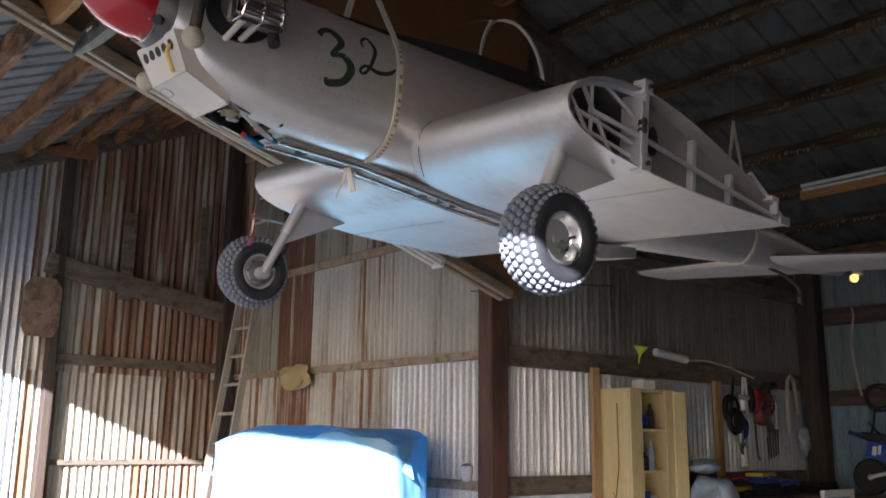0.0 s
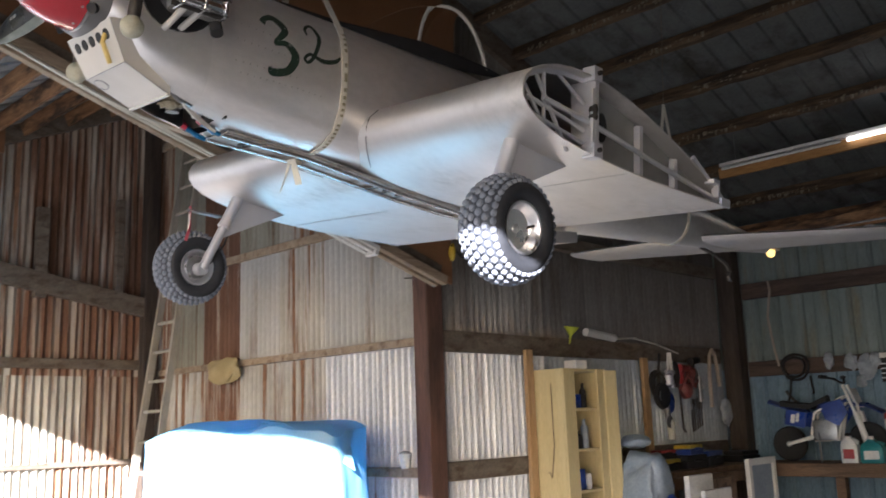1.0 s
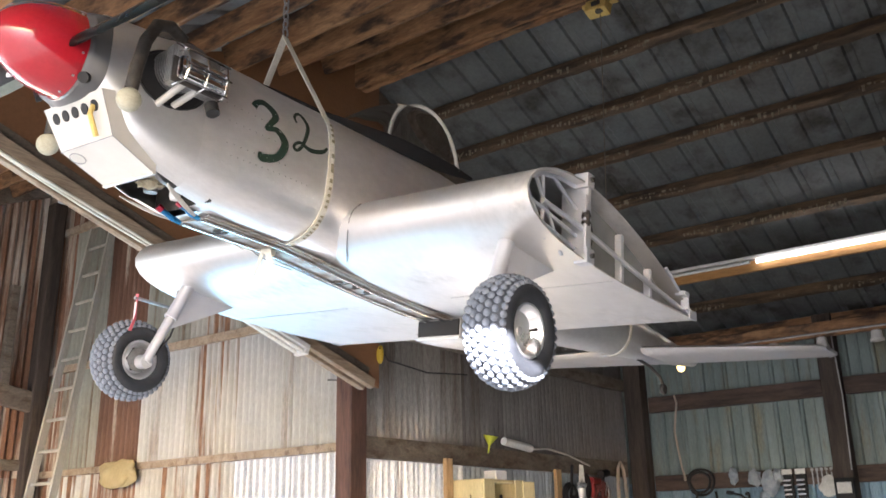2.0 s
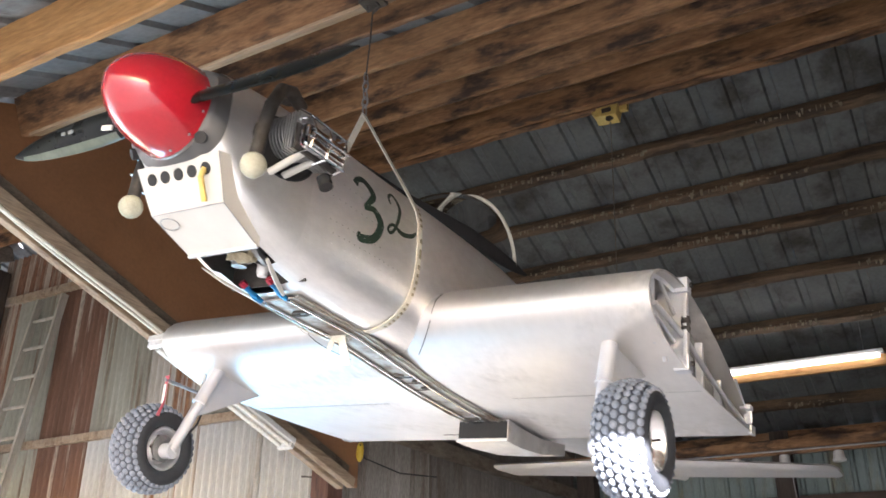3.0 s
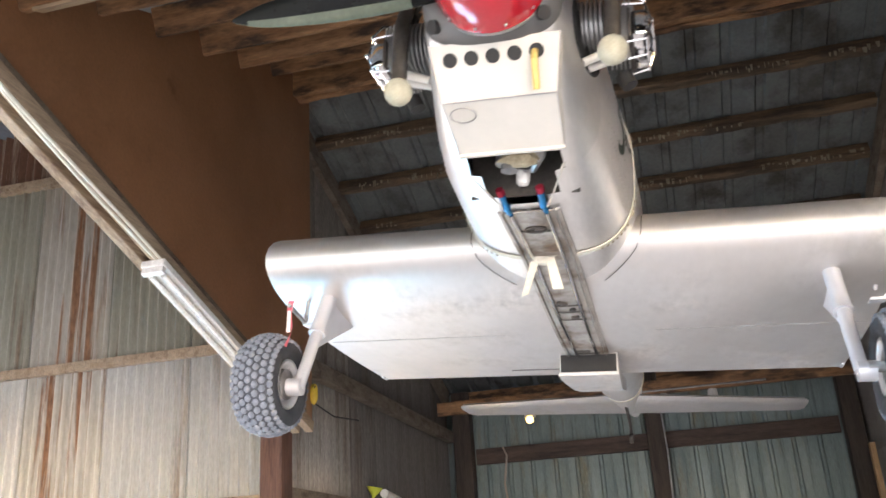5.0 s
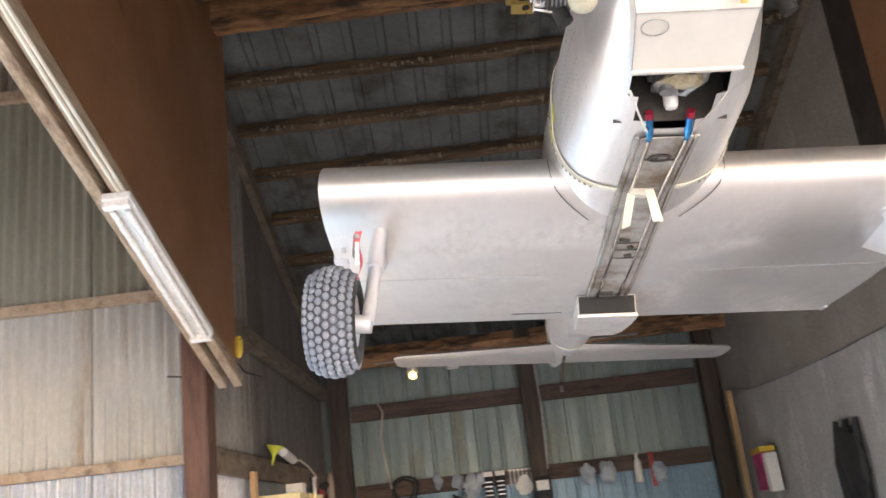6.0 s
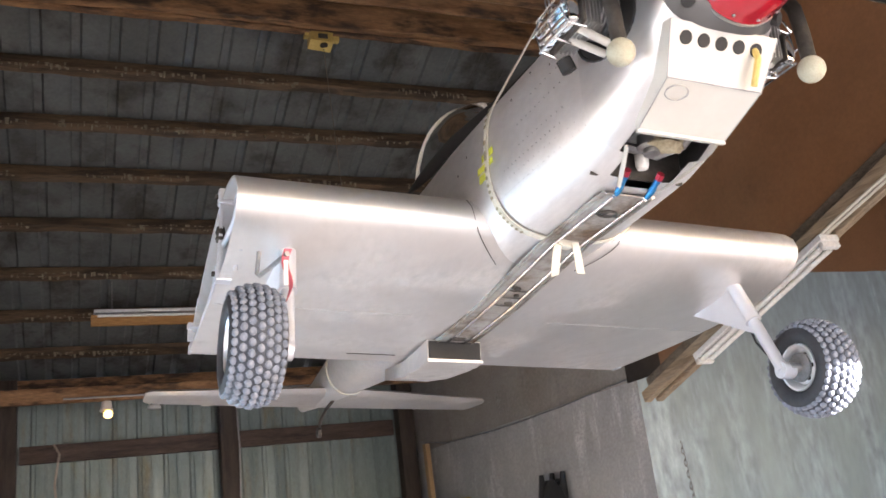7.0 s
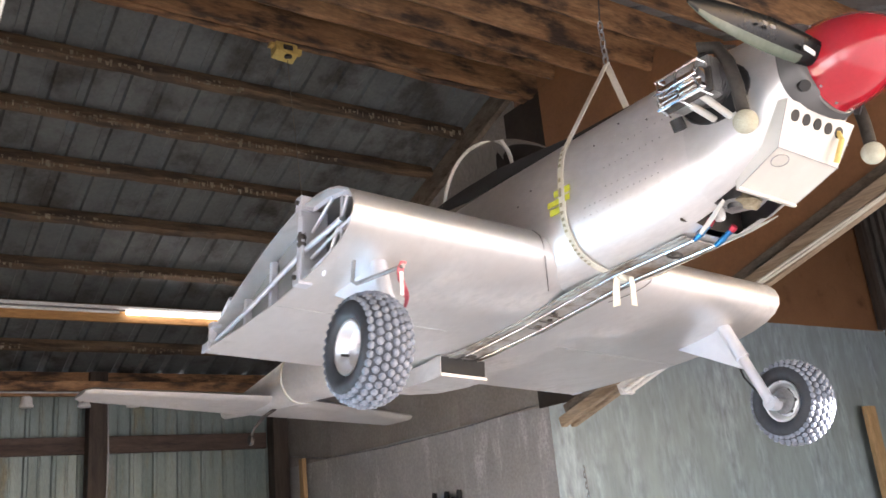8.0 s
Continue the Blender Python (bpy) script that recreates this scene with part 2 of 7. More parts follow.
GREYWALL = mat("brown_grey_lining_board", (0.40, 0.365, 0.325), (0.31, 0.28, 0.245), rough=0.6, metal=0.15, scale=1.4, fine=40, bump=0.05, shift=1.0,
               stain=(0.38, 0.36, 0.33), stain_at=0.64, stain_soft=0.1, stain_scale=2.6, stain_stretch=(2, 2, 0.7))
CHALKY = mat("chalky_painted_sheet", (0.285, 0.345, 0.35), (0.235, 0.285, 0.29), rough=0.6, metal=0.1, scale=1.5, fine=9, bump=0.02, shift=1.0, stretch=(2.2, 2.2, 0.7),
             stain=(0.355, 0.42, 0.45), stain_at=0.55, stain_soft=0.2, stain_scale=1.5, stain_stretch=(3.4, 3.4, 0.45), amount=0.05)
BROWNPLY = mat("brown_hardboard", (0.265, 0.13, 0.06), (0.205, 0.098, 0.043), rough=0.5, scale=1.2, fine=50, bump=0.04, stain=(0.12, 0.06, 0.03), stain_at=0.72, stain_scale=3, amount=0.08)


def wood(name, c1, c2, dark, sx=(1, 1, 1), at=0.6):
    return mat(name, c1, c2, rough=0.75, scale=3, fine=22, bump=0.25, stretch=sx, stain=dark, stain_at=at, stain_scale=2.6, stain_stretch=sx, shift=1.0, amount=0.2)


TIMBER_Y = mat("roof_timber", (0.40, 0.215, 0.095), (0.20, 0.095, 0.038), rough=0.75, scale=2.6, fine=20, bump=0.3, stretch=(6, 0.8, 6), stain=(0.045, 0.024, 0.014), stain_at=0.55, stain_soft=0.10, stain_scale=2.4, stain_stretch=(3.6, 1.1, 3.6), shift=1.0, amount=0.22)
# Weathered purlin timber, with shade under the back slope put into its colour
TIMBER_BACK = wood("shaded_dark_purlin_timber", (0.17, 0.11, 0.058), (0.12, 0.075, 0.04), (0.05, 0.033, 0.02), (6, 0.8, 6), 0.52)
TIMBER_X = wood("chord_timber", (0.42, 0.33, 0.23), (0.30, 0.22, 0.14), (0.16, 0.10, 0.06), (0.5, 5, 5), 0.62)
TIMBER_OLD = wood("grey_girt_timber", (0.20, 0.165, 0.125), (0.14, 0.11, 0.08), (0.08, 0.055, 0.035), (2, 2, 5), 0.6)
TIMBER_RED = wood("red_brown_girt_timber", (0.105, 0.068, 0.05), (0.075, 0.05, 0.038), (0.045, 0.032, 0.026), (2, 0.6, 5), 0.6)
POST = wood("red_brown_post_timber", (0.145, 0.07, 0.045), (0.10, 0.048, 0.032), (0.06, 0.032, 0.022), (5, 5, 0.5), 0.58)
POST_DARK = wood("dark_post_timber", (0.07, 0.05, 0.036), (0.05, 0.036, 0.027), (0.03, 0.022, 0.018), (5, 5, 0.5), 0.6)
PALE = wood("pale_stud_timber", (0.55, 0.36, 0.18), (0.45, 0.28, 0.13), (0.30, 0.17, 0.08), (5, 5, 0.5), 0.66)
BATTEN = wood("sunlit_orange_batten", (0.50, 0.27, 0.09), (0.40, 0.20, 0.065), (0.22, 0.11, 0.04), (5, 0.5, 5), 0.66)
DIRT = mat("pale_packed_gravel", (0.170, 0.166, 0.158), (0.135, 0.132, 0.125), rough=0.95, scale=0.6, fine=14, bump=0.4, stain=(0.10, 0.094, 0.085), stain_at=0.68, stain_scale=0.9)
CABINET = mat("yellow_varnished_wood", (0.68, 0.57, 0.31), (0.60, 0.49, 0.25), rough=0.4, scale=3, fine=30, bump=0.06, stretch=(6, 6, 0.6), shift=1.0)
TARP = mat("blue_tarpaulin", (0.26, 0.53, 0.70), (0.21, 0.47, 0.65), rough=0.4, scale=3, fine=120, bump=0.1)
# thin woven plastic lets some daylight through
tn = TARP.node_tree
through_cloth, cloth_mix = tn.nodes.new("ShaderNodeBsdfTranslucent"), tn.nodes.new("ShaderNodeMixShader")
through_cloth.inputs[0].default_value = (0.0, 0.40, 0.70, 1)
cloth_mix.inputs[0].default_value = 0.34
tn.links.new(tn.nodes["Principled BSDF"].outputs[0], cloth_mix.inputs[1])
tn.links.new(through_cloth.outputs[0], cloth_mix.inputs[2])
tn.links.new(cloth_mix.outputs[0], tn.nodes["Material Output"].inputs[0])
WHITE = mat("white_enamel", (0.78, 0.77, 0.74), (0.68, 0.67, 0.64), rough=0.4, scale=8, fine=70, bump=0.03)
TUBE_OFF = mat("unlit_tube_glass", (0.80, 0.79, 0.74), (0.74, 0.73, 0.68), rough=0.25, scale=8, fine=70, bump=0.0)
TUBE_ON = mat("lit_tube", (1.0, 0.96, 0.87), (1.0, 0.95, 0.86), rough=0.4, bump=0.0, emit=0.35)
BULB_ON = mat("lit_warm_bulb", (1.0, 0.62, 0.16), (1.0, 0.58, 0.14), rough=0.4, bump=0.0, emit=0.25)


# ---- mesh helpers ----
def box(bm, c, s, m=None, bevel=0.0):
    """A box round c with the sizes s, turned by m about c."""
    geo = bmesh.ops.create_cube(bm, size=1.0)
    vs = geo["verts"]
    t = Matrix.Translation(c) @ (m or Matrix()) @ Matrix.Diagonal((*s, 1))
    bmesh.ops.transform(bm, matrix=t, verts=vs)
    if bevel:
        es = list({e for v in vs for e in v.link_edges})
        bmesh.ops.bevel(bm, geom=es, offset=bevel, segments=2, profile=0.6, affect="EDGES", clamp_overlap=True)


def loft(bm, rings, closed=True, caps=(True, True)):
    rows = [[bm.verts.new(p) for p in r] for r in rings]
    k = len(rows[0])
    for a, b in zip(rows, rows[1:]):
        for i in range(k if closed else k - 1):
            j = (i + 1) % k
            bm.faces.new((a[i], a[j], b[j], b[i]))
    if closed and caps[0]:
        bm.faces.new(rows[0][::-1])
    if closed and caps[1]:
        bm.faces.new(rows[-1])
    return rows


def frames_along(pts):
    pts = [Vector(p) for p in pts]
    out, up = [], None
    for i, p in enumerate(pts):
        d = (pts[min(i + 1, len(pts) - 1)] - pts[max(i - 1, 0)]).normalized()
        if up is None:
            up = Vector((0, 0, 1)) if abs(d.z) < 0.9 else Vector((1, 0, 0))
        side = d.cross(up).normalized()
        up = side.cross(d).normalized()
        out.append((p, side, up))
    return out


def tube(bm, pts, r, seg=8, caps=True):
    rad = r if isinstance(r, (list, tuple)) else [r] * len(pts)
    rings = []
    for (p, a, b), q in zip(frames_along(pts), rad):
        rings.append([p + (a * math.cos(2 * math.pi * i / seg) + b * math.sin(2 * math.pi * i / seg)) * q for i in range(seg)])
    loft(bm, rings, True, (caps, caps))


def lathe(bm, prof, m=None, seg=32, caps=True):
    """Turns (radius, height) rows round z, then places them by m."""
    m = m or Matrix()
    rings = [[m @ Vector((r * math.cos(2 * math.pi * i / seg), r * math.sin(2 * math.pi * i / seg), h)) for i in range(seg)] for r, h in prof]
    loft(bm, rings, True, (caps, caps))


def mesh_of(name, bm, material, smooth=None):
    bmesh.ops.recalc_face_normals(bm, faces=bm.faces[:])
    me = bpy.data.meshes.new(name)
    bm.to_mesh(me)
    bm.free()
    if material:
        me.materials.append(material)
    if smooth:
        for p in me.polygons:
            p.use_smooth = True
        me.set_sharp_from_angle(angle=radians(smooth))
    return me


def part(name, bm, material, parent=None, label="", smooth=None, kind=""):
    ob = new(name, mesh_of(name, bm, material, smooth))
    ob.parent = parent
    return tagged(ob, label, kind=kind)


def thing(name, label, category, m=None, group="", kind=""):
    e = new(name)
    e.matrix_world = m or Matrix()
    e.empty_display_size = 0.1
    return tagged(e, label, category, group, kind)


def solid(name, bm, material, label, category, group="", kind="", smooth=None):
    return tagged(part(name, bm, material, None, "", smooth), label, category, group, kind)


def boxes(material, name, rows, label="", category="", kind="", group="", bevel=0.004, parent=None):
    for c, s in rows:
        bm = bmesh.new()
        box(bm, c, s, None, bevel)
        ob = part(name, bm, material, parent)
        tagged(ob, label, category, group, kind)


# ---- ground ----
bm = bmesh.new()
bmesh.ops.create_grid(bm, x_segments=8, y_segments=8, size=600)
solid("ground", bm, DIRT, "pale packed gravel ground of the yard and the open shed", "ground", kind="structure")

# earth floor under the roof, unseen; kept dark to weaken light bounced upwards
EARTH = mat("low_bounce_earth", (0.068, 0.064, 0.058), (0.050, 0.046, 0.041), rough=0.95, scale=0.7, fine=16, bump=0.4, stain=(0.048, 0.044, 0.039), stain_at=0.62, stain_scale=1.1)
bm = bmesh.new()
box(bm, (2.72, 4.15, 0.001), (4.96, 13.3, 0.006))
solid("floor_front", bm, EARTH, "unseen earth floor under the open roof, kept dark against bounce", "floor", kind="structure")

# unseen floor of the deep bay, made dark to cut bounced light on the roof
FLOOR = mat("low_bounce_concrete", (0.10, 0.095, 0.089), (0.073, 0.069, 0.065), rough=0.8, scale=0.9, fine=20, bump=0.15, stain=(0.05, 0.045, 0.04), stain_at=0.62, stain_scale=1.2)
bm = bmesh.new()
box(bm, (7.56, 4.43, 0.0), (4.7, 4.4, 0.012))
solid("floor", bm, FLOOR, "unseen floor of the deep bay, kept dark to limit bounced light", "floor", kind="structure")

# ---- roof ----
RIDGE_X, RIDGE_Z = 5.1, 5.10


def roof_front(x):
    return 3.85 + 0.446 * (x - 2.3)


def roof_back(x):
    return RIDGE_Z - 0.34 * (x - RIDGE_X)


def eave_x(y):
    return 0.10 + 0.041 * (y - 3.5)


def rib_profile(y0, y1, pitch=0.24, rib=0.05, high=0.022):
    """Across the roof: flats with raised narrow ribs."""
    rows, y = [], y0
    while y < y1:
        rows += [(y, 0), (y + pitch - rib - 0.03, 0), (y + pitch - rib - 0.015, high), (y + pitch - 0.015, high)]
        y += pitch
    rows.append((y1, 0))
    return [(min(a, y1), h) for a, h in rows]


def roof_slab(name, y0, y1, xs, zf, x_first=None, material=None):
    bm = bmesh.new()
    prof = rib_profile(y0, y1)
    top, low = [], []
    for k, x in enumerate(xs):
        row_t, row_l = [], []
        for y, h in prof:
            xx = x_first(y) if (x_first and k == 0) else x
            h = h * 0.25 if k == 0 and x_first else h
            row_l.append(bm.verts.new((xx, y, zf(xx) + h)))
            row_t.append(bm.verts.new((xx, y, zf(xx) + h + 0.004)))
        low.append(row_l)
        top.append(row_t)
    for a in (low, top):
        for r0, r1 in zip(a, a[1:]):
            for i in range(len(prof) - 1):
                bm.faces.new((r0[i], r0[i + 1], r1[i + 1], r1[i]))
    for i in range(len(prof) - 1):
        bm.faces.new((low[0][i], low[0][i + 1], top[0][i + 1], top[0][i]))
        bm.faces.new((low[-1][i], low[-1][i + 1], top[-1][i + 1], top[-1][i]))
    return solid(name, bm, material or ROOF, "ribbed grey steel roof sheets seen from below", "roof", kind="structure")


roof_slab("ceiling_front", -5.0, 12.0, [0, 2.0, 3.5, RIDGE_X], roof_front, eave_x)
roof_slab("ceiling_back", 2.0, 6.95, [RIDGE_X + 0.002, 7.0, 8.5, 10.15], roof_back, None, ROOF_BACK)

roof_slab("ceiling_ridge_north", 6.96, 12.0, [RIDGE_X + 0.002, 5.5], roof_back)
roof_slab("ceiling_ridge_south", -5.0, 1.99, [RIDGE_X + 0.002, 5.5], roof_back)
def sawn_beam(bm, c, size, turn, rag, seed):
    """A rough-sawn timber along y whose lower edge wavers and chips."""
    sx, ly, sz = size
    n = int(ly / 0.06)
    rr = []
    for i in range(n + 1):
        y = -ly / 2 + ly * i / n
        low = rag * (noise.noise(Vector((seed * 7.3, y * 2.2, 0.0))) + 0.8 * noise.noise(Vector((seed * 3.1, y * 9.0, 5.0))))
        side = 0.35 * rag * noise.noise(Vector((seed * 5.7, y * 3.0, 9.0)))
        pts = ((-sx / 2 + side, sz / 2), (sx / 2 + side, sz / 2), (sx / 2 + side, -sz / 2 + 0.006 + low), (sx / 2 - 0.006 + side, -sz / 2 + low), (-sx / 2 + 0.006 + side, -sz / 2 + 1.2 * low), (-sx / 2 + side, -sz / 2 + 0.006 + 1.2 * low))
        rr.append([Vector(c) + turn @ Vector((px, y, pz)) for px, pz in pts])
    loft(bm, rr)


# Light from the ground on the planed edge is put into this pale colour
LIT_EDGE = wood("lit_planed_timber", (0.46, 0.33, 0.21), (0.36, 0.25, 0.15), (0.22, 0.14, 0.08), (5, 0.5, 5), 0.66)
FIBRE = mat("pale_frayed_fibre", (0.30, 0.26, 0.18), (0.20, 0.165, 0.11), rough=0.95, scale=12, fine=90, bump=0.3)
# purlins under the front slope; deep planks on edge
TILT_F = Matrix.Rotation(-math.atan(0.446), 4, "Y")
TILT_B = Matrix.Rotation(math.atan(0.34), 4, "Y")
for x, deep, wide, material in ((1.20, 0.16, 0.05, BATTEN), (1.78, 0.17, 0.06, BATTEN), (2.34, 0.19, 0.06, TIMBER_Y), (2.82, 0.115, 0.05, TIMBER_Y), (3.27, 0.14, 0.05, TIMBER_Y),
                                (3.72, 0.18, 0.05, TIMBER_Y), (4.15, 0.20, 0.05, TIMBER_Y), (4.6, 0.20, 0.05, TIMBER_Y)):
    bm = bmesh.new()
    sawn_beam(bm, (x, 4.35, roof_front(x) - deep / 2 - 0.006), (wide, 4.02, deep), TILT_F, 0.007, x)
    purlin = solid("roof_purlin", bm, material, "brown rough-sawn timber purlin on edge under the roof", "purlin", "roof purlins", "structure")
    if x == 2.34:
        bm = bmesh.new()
        box(bm, Vector((x, 4.35, roof_front(x) - deep / 2 - 0.006)) + TILT_F @ Vector((0, 0, -deep / 2 - 0.004)), (wide + 0.004, 3.9, 0.014), TILT_F, 0.003)
        part("planed_edge", bm, LIT_EDGE, purlin, "planed lower edge, pale with ground light in its colour")
    for ya, yb in ((6.48, 11.9), (-2.45, 2.20)):
        bm = bmesh.new()
        box(bm, (x, (ya + yb) / 2, roof_front(x) - 0.07), (wide, yb - ya, 0.13), TILT_F, 0.005)
        solid("roof_purlin", bm, TIMBER_Y, "brown rough-sawn timber purlin on edge under the roof", "purlin", "roof purlins", "structure")
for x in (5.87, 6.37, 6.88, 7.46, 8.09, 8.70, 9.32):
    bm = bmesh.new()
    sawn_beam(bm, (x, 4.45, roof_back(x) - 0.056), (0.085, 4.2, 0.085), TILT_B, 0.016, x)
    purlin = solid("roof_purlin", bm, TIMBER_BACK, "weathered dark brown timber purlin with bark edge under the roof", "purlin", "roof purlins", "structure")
    # tufts and chips of fibre caught along the lower front edge
    rnd = random.Random(int(x * 100))
    bm = bmesh.new()
    y = 2.4
    while y < 6.4:
        if noise.noise(Vector((x, y * 1.6, 3.0))) > -0.12:
            w, h = rnd.uniform(0.006, 0.030), rnd.uniform(0.012, 0.050)
            c = Vector((x - 0.046 - rnd.uniform(0.0, 0.004), y, roof_back(x) - 0.090 - h * 0.25 + rnd.uniform(0.0, 0.03)))
            vs = [bm.verts.new(c + Vector((dx, dy * w * k, dz * h))) for dx in (-0.003, 0.003) for dy, dz, k in ((-0.5, 0.5, 1.0), (0.5, 0.5, 1.0), (0.4, -0.5, rnd.uniform(0.3, 1.0)), (-0.4, -0.5, rnd.uniform(0.3, 1.0)))]
            bm.faces.new(vs[:4])
            bm.faces.new(vs[4:])
            for i in range(4):
                bm.faces.new((vs[i], vs[(i + 1) % 4], vs[4 + (i + 1) % 4], vs[4 + i]))
        y += rnd.uniform(0.012, 0.06)
    part("frayed_fibre", bm, FIBRE, purlin, "pale tufts along the lower edge", kind="stuff")
# ridge girder of two planks
for x, z, deep in ((4.98, 4.86, 0.30), (5.06, 4.84, 0.26)):
    bm = bmesh.new()
    sawn_beam(bm, (x, 4.35, z), (0.06, 4.3, deep), Matrix(), 0.010, x)
    solid("ridge_beam", bm, TIMBER_Y, "deep dark brown ridge plank stained along the grain", "beam", "ridge beam planks", "structure")

# ---- posts and girts ----
boxes(POST, "post", [((5.2, 6.585, 2.4), (0.17, 0.15, 4.8))], "red-brown weathered square timber post", "post", "structure", "ridge posts", 0.012)
boxes(POST_DARK, "post", [((9.78, 4.32, 1.72), (0.18, 0.18, 3.44)), ((9.78, 6.42, 1.72), (0.18, 0.2, 3.44)), ((9.78, 2.36, 1.72), (0.18, 0.18, 3.44)), ((3.3, 10.7, 2.0), (0.09, 0.12, 4.2)),
                          ((5.1, 10.68, 2.4), (0.14, 0.14, 4.8)), ((0.6, 10.7, 1.5), (0.16, 0.14, 2.9)), ((0.6, -2.42, 1.5), (0.14, 0.12, 2.9))], "dark creosoted timber post", "post", "structure", "wall posts", 0.012)


def sheet_mesh(name, width, height, pitch, amp, material, style="sine", slope=0.0):
    bm = bmesh.new()
    cols = []
    if style == "sine":
        n = max(2, round(width / pitch)) * 8
        cols = [(width * i / n, amp * math.sin(2 * math.pi * i / 8)) for i in range(n + 1)]
    elif style == "rib":
        n = max(1, round(width / pitch))
        for k in range(n):
            a = k * width / n
            p = width / n
            cols += [(a, 0), (a + p * 0.36, 0), (a + p * 0.39, amp * 0.35), (a + p * 0.45, amp * 0.35), (a + p * 0.48, 0), (a + p * 0.78, 0), (a + p * 0.84, amp), (a + p * 0.94, amp)]
        cols.append((width, 0))
    else:
        cols = [(0, 0), (0.02, amp), (width - 0.02, amp), (width, 0)]
    rows = []
    for d in (0.0, 0.003):
        rows.append([[bm.verts.new((x, y + d, z * (height + slope * x))) for x, y in cols] for z in (0, 1)])
    for a, b in rows:
        for i in range(len(cols) - 1):
            bm.faces.new((a[i], a[i + 1], b[i + 1], b[i]))
    return mesh_of(name, bm, material, 40 if style == "sine" else None)


def clad(wall_name, label, start, along, length, width, tiers, pitch, amp, style="sine", inward=1):
    """A wall of sheets. tiers: rows of (z0, z1 or a function of the distance along, list of materials)."""
    wall = thing(wall_name, label, "wall", kind="structure")
    ux, uy = along
    rnd = random.Random(wall_name)
    cache = {}
    for k, (z0, z1, mats) in enumerate(tiers):
        a, i = 0.0, 0
        while a < length - 0.02:
            w = min(width, length - a)
            if callable(z1):
                h, slope = z1(a) - z0, (z1(a + w) - z1(a)) / w
            else:
                h, slope = z1 - z0, 0.0
            if h <= 0.05:
                a, i = a + w, i + 1
                continue
            mt = mats[min(i, len(mats) - 1)]
            key = (round(w, 3), round(h, 3), round(slope, 3), mt.name)
            if key not in cache:
                cache[key] = sheet_mesh("sheet", w + 0.02, h, pitch, amp, mt, style, slope)
            ob = new("sheet", cache[key])
            ob.parent = wall
            lift = 0.004 * (i % 2) + 0.006 * k
            px, py = start[0] + ux * a, start[1] + uy * a
            ob.matrix_world = Matrix.Translation((px - uy * lift * inward, py + ux * lift * inward, z0)) @ Matrix(((ux, -uy, 0, 0), (uy, ux, 0, 0), (0, 0, 1, 0), (0, 0, 0, 1))) @ pose(0, 0, 0, 0, rnd.uniform(-0.15, 0.15), 0)
            a, i = a + w, i + 1
    return wall


def girts(material, rows, label):
    boxes(material, "girt", rows, label, "girt", "structure", "wall girts", 0.006)


# wall A: the far side of the side bay, rusted corrugated sheets
R, H_, G = RUST, HALF, GALV
clad("wall_north", "rusted corrugated iron wall with brown streaks", (5.15, 10.8), (-1, 0), 5.6, 0.69,
     [(0.0, 2.1, [R, H_, H_, G, G, G, G]), (2.0, lambda a: roof_front(5.15 - a) - 0.02, [R, R, H_, G, G, G, G, G])], 0.076, 0.016)
# wall B: end of the side bay
clad("wall_side_bay", "corrugated iron wall, rusted brown sheets giving way to galvanised grey", (5.28, 6.62), (0, 1), 4.2, 0.645,
     [(0.0, 2.05, [G, G, H_, H_, R, H_, R]), (2.0, 3.06, [PALE_OLIVE, PALE_OLIVE, H_, PALE_OLIVE, FULL_RUST, OLIVE, R]), (3.02, 4.54, [OLIVE, OLIVE, H_, OLIVE, FULL_RUST, OLIVE, R]), (4.5, 5.0, [R, OLIVE, R, FULL_RUST, H_, R, R])], 0.076, 0.022, inward=1)
# wall C: long side of the deep bay; inner and upper sheets carry painted shade
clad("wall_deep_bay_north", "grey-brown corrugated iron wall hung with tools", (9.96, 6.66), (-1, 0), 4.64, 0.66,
     [(0.0, 2.05, [SHADED_GREY] * 5 + [G, G]), (2.0, lambda a: roof_back(9.96 - a) - 0.02, [SHADED] * 5 + [PALE_SHADED, PALE_SHADED])], 0.076, 0.024)
clad("wall_back", "green-grey ribbed steel wall behind the workbench", (9.93, 2.2), (0, 1), 4.5, 0.75,
     [(0.0, 1.92, [BLUISH]), (1.88, 3.46, [GREENISH])], 0.25, 0.018, "rib")
clad("wall_deep_bay_south", "flat grey sheet wall with pale stains", (5.3, 2.22), (1, 0), 4.6, 1.15,
     [(0.0, 2.42, [GREYLOW]), (2.4, lambda a: roof_back(5.3 + a) - 0.02, [GREYWALL])], 0.3, 0.004, "flat")
clad("wall_south_bay", "pale blue-grey sheet wall with chalky streaks under brown board", (5.28, -2.5), (0, 1), 4.76, 1.2,
     [(0.0, 3.14, [CHALKY])], 0.30, 0.004, "flat")
bm = bmesh.new()
box(bm, (5.295, -0.14, 4.06), (0.03, 4.7, 1.88))
solid("wall_board", bm, BROWNPLY, "brown hardboard lining above the pale sheets", "wall board", kind="structure")
# Added dark sheet in place of the deep bay's shade; also closes the gap
bm = bmesh.new()
box(bm, (5.05, 2.31, 3.55), (0.56, 0.02, 2.34))
solid("wall_gable", bm, mat("dark_gap_sheet", (0.035, 0.024, 0.018), (0.022, 0.016, 0.012), rough=0.85, scale=3, fine=40, bump=0.1), "added dark sheet standing for the shaded gap beside the deep bay", "wall lining", kind="structure")
boxes(POST_DARK, "corner_stud", [((5.22, -2.40, 3.9), (0.08, 0.09, 1.5))], "dark timber stud in the corner", "stud", "structure")
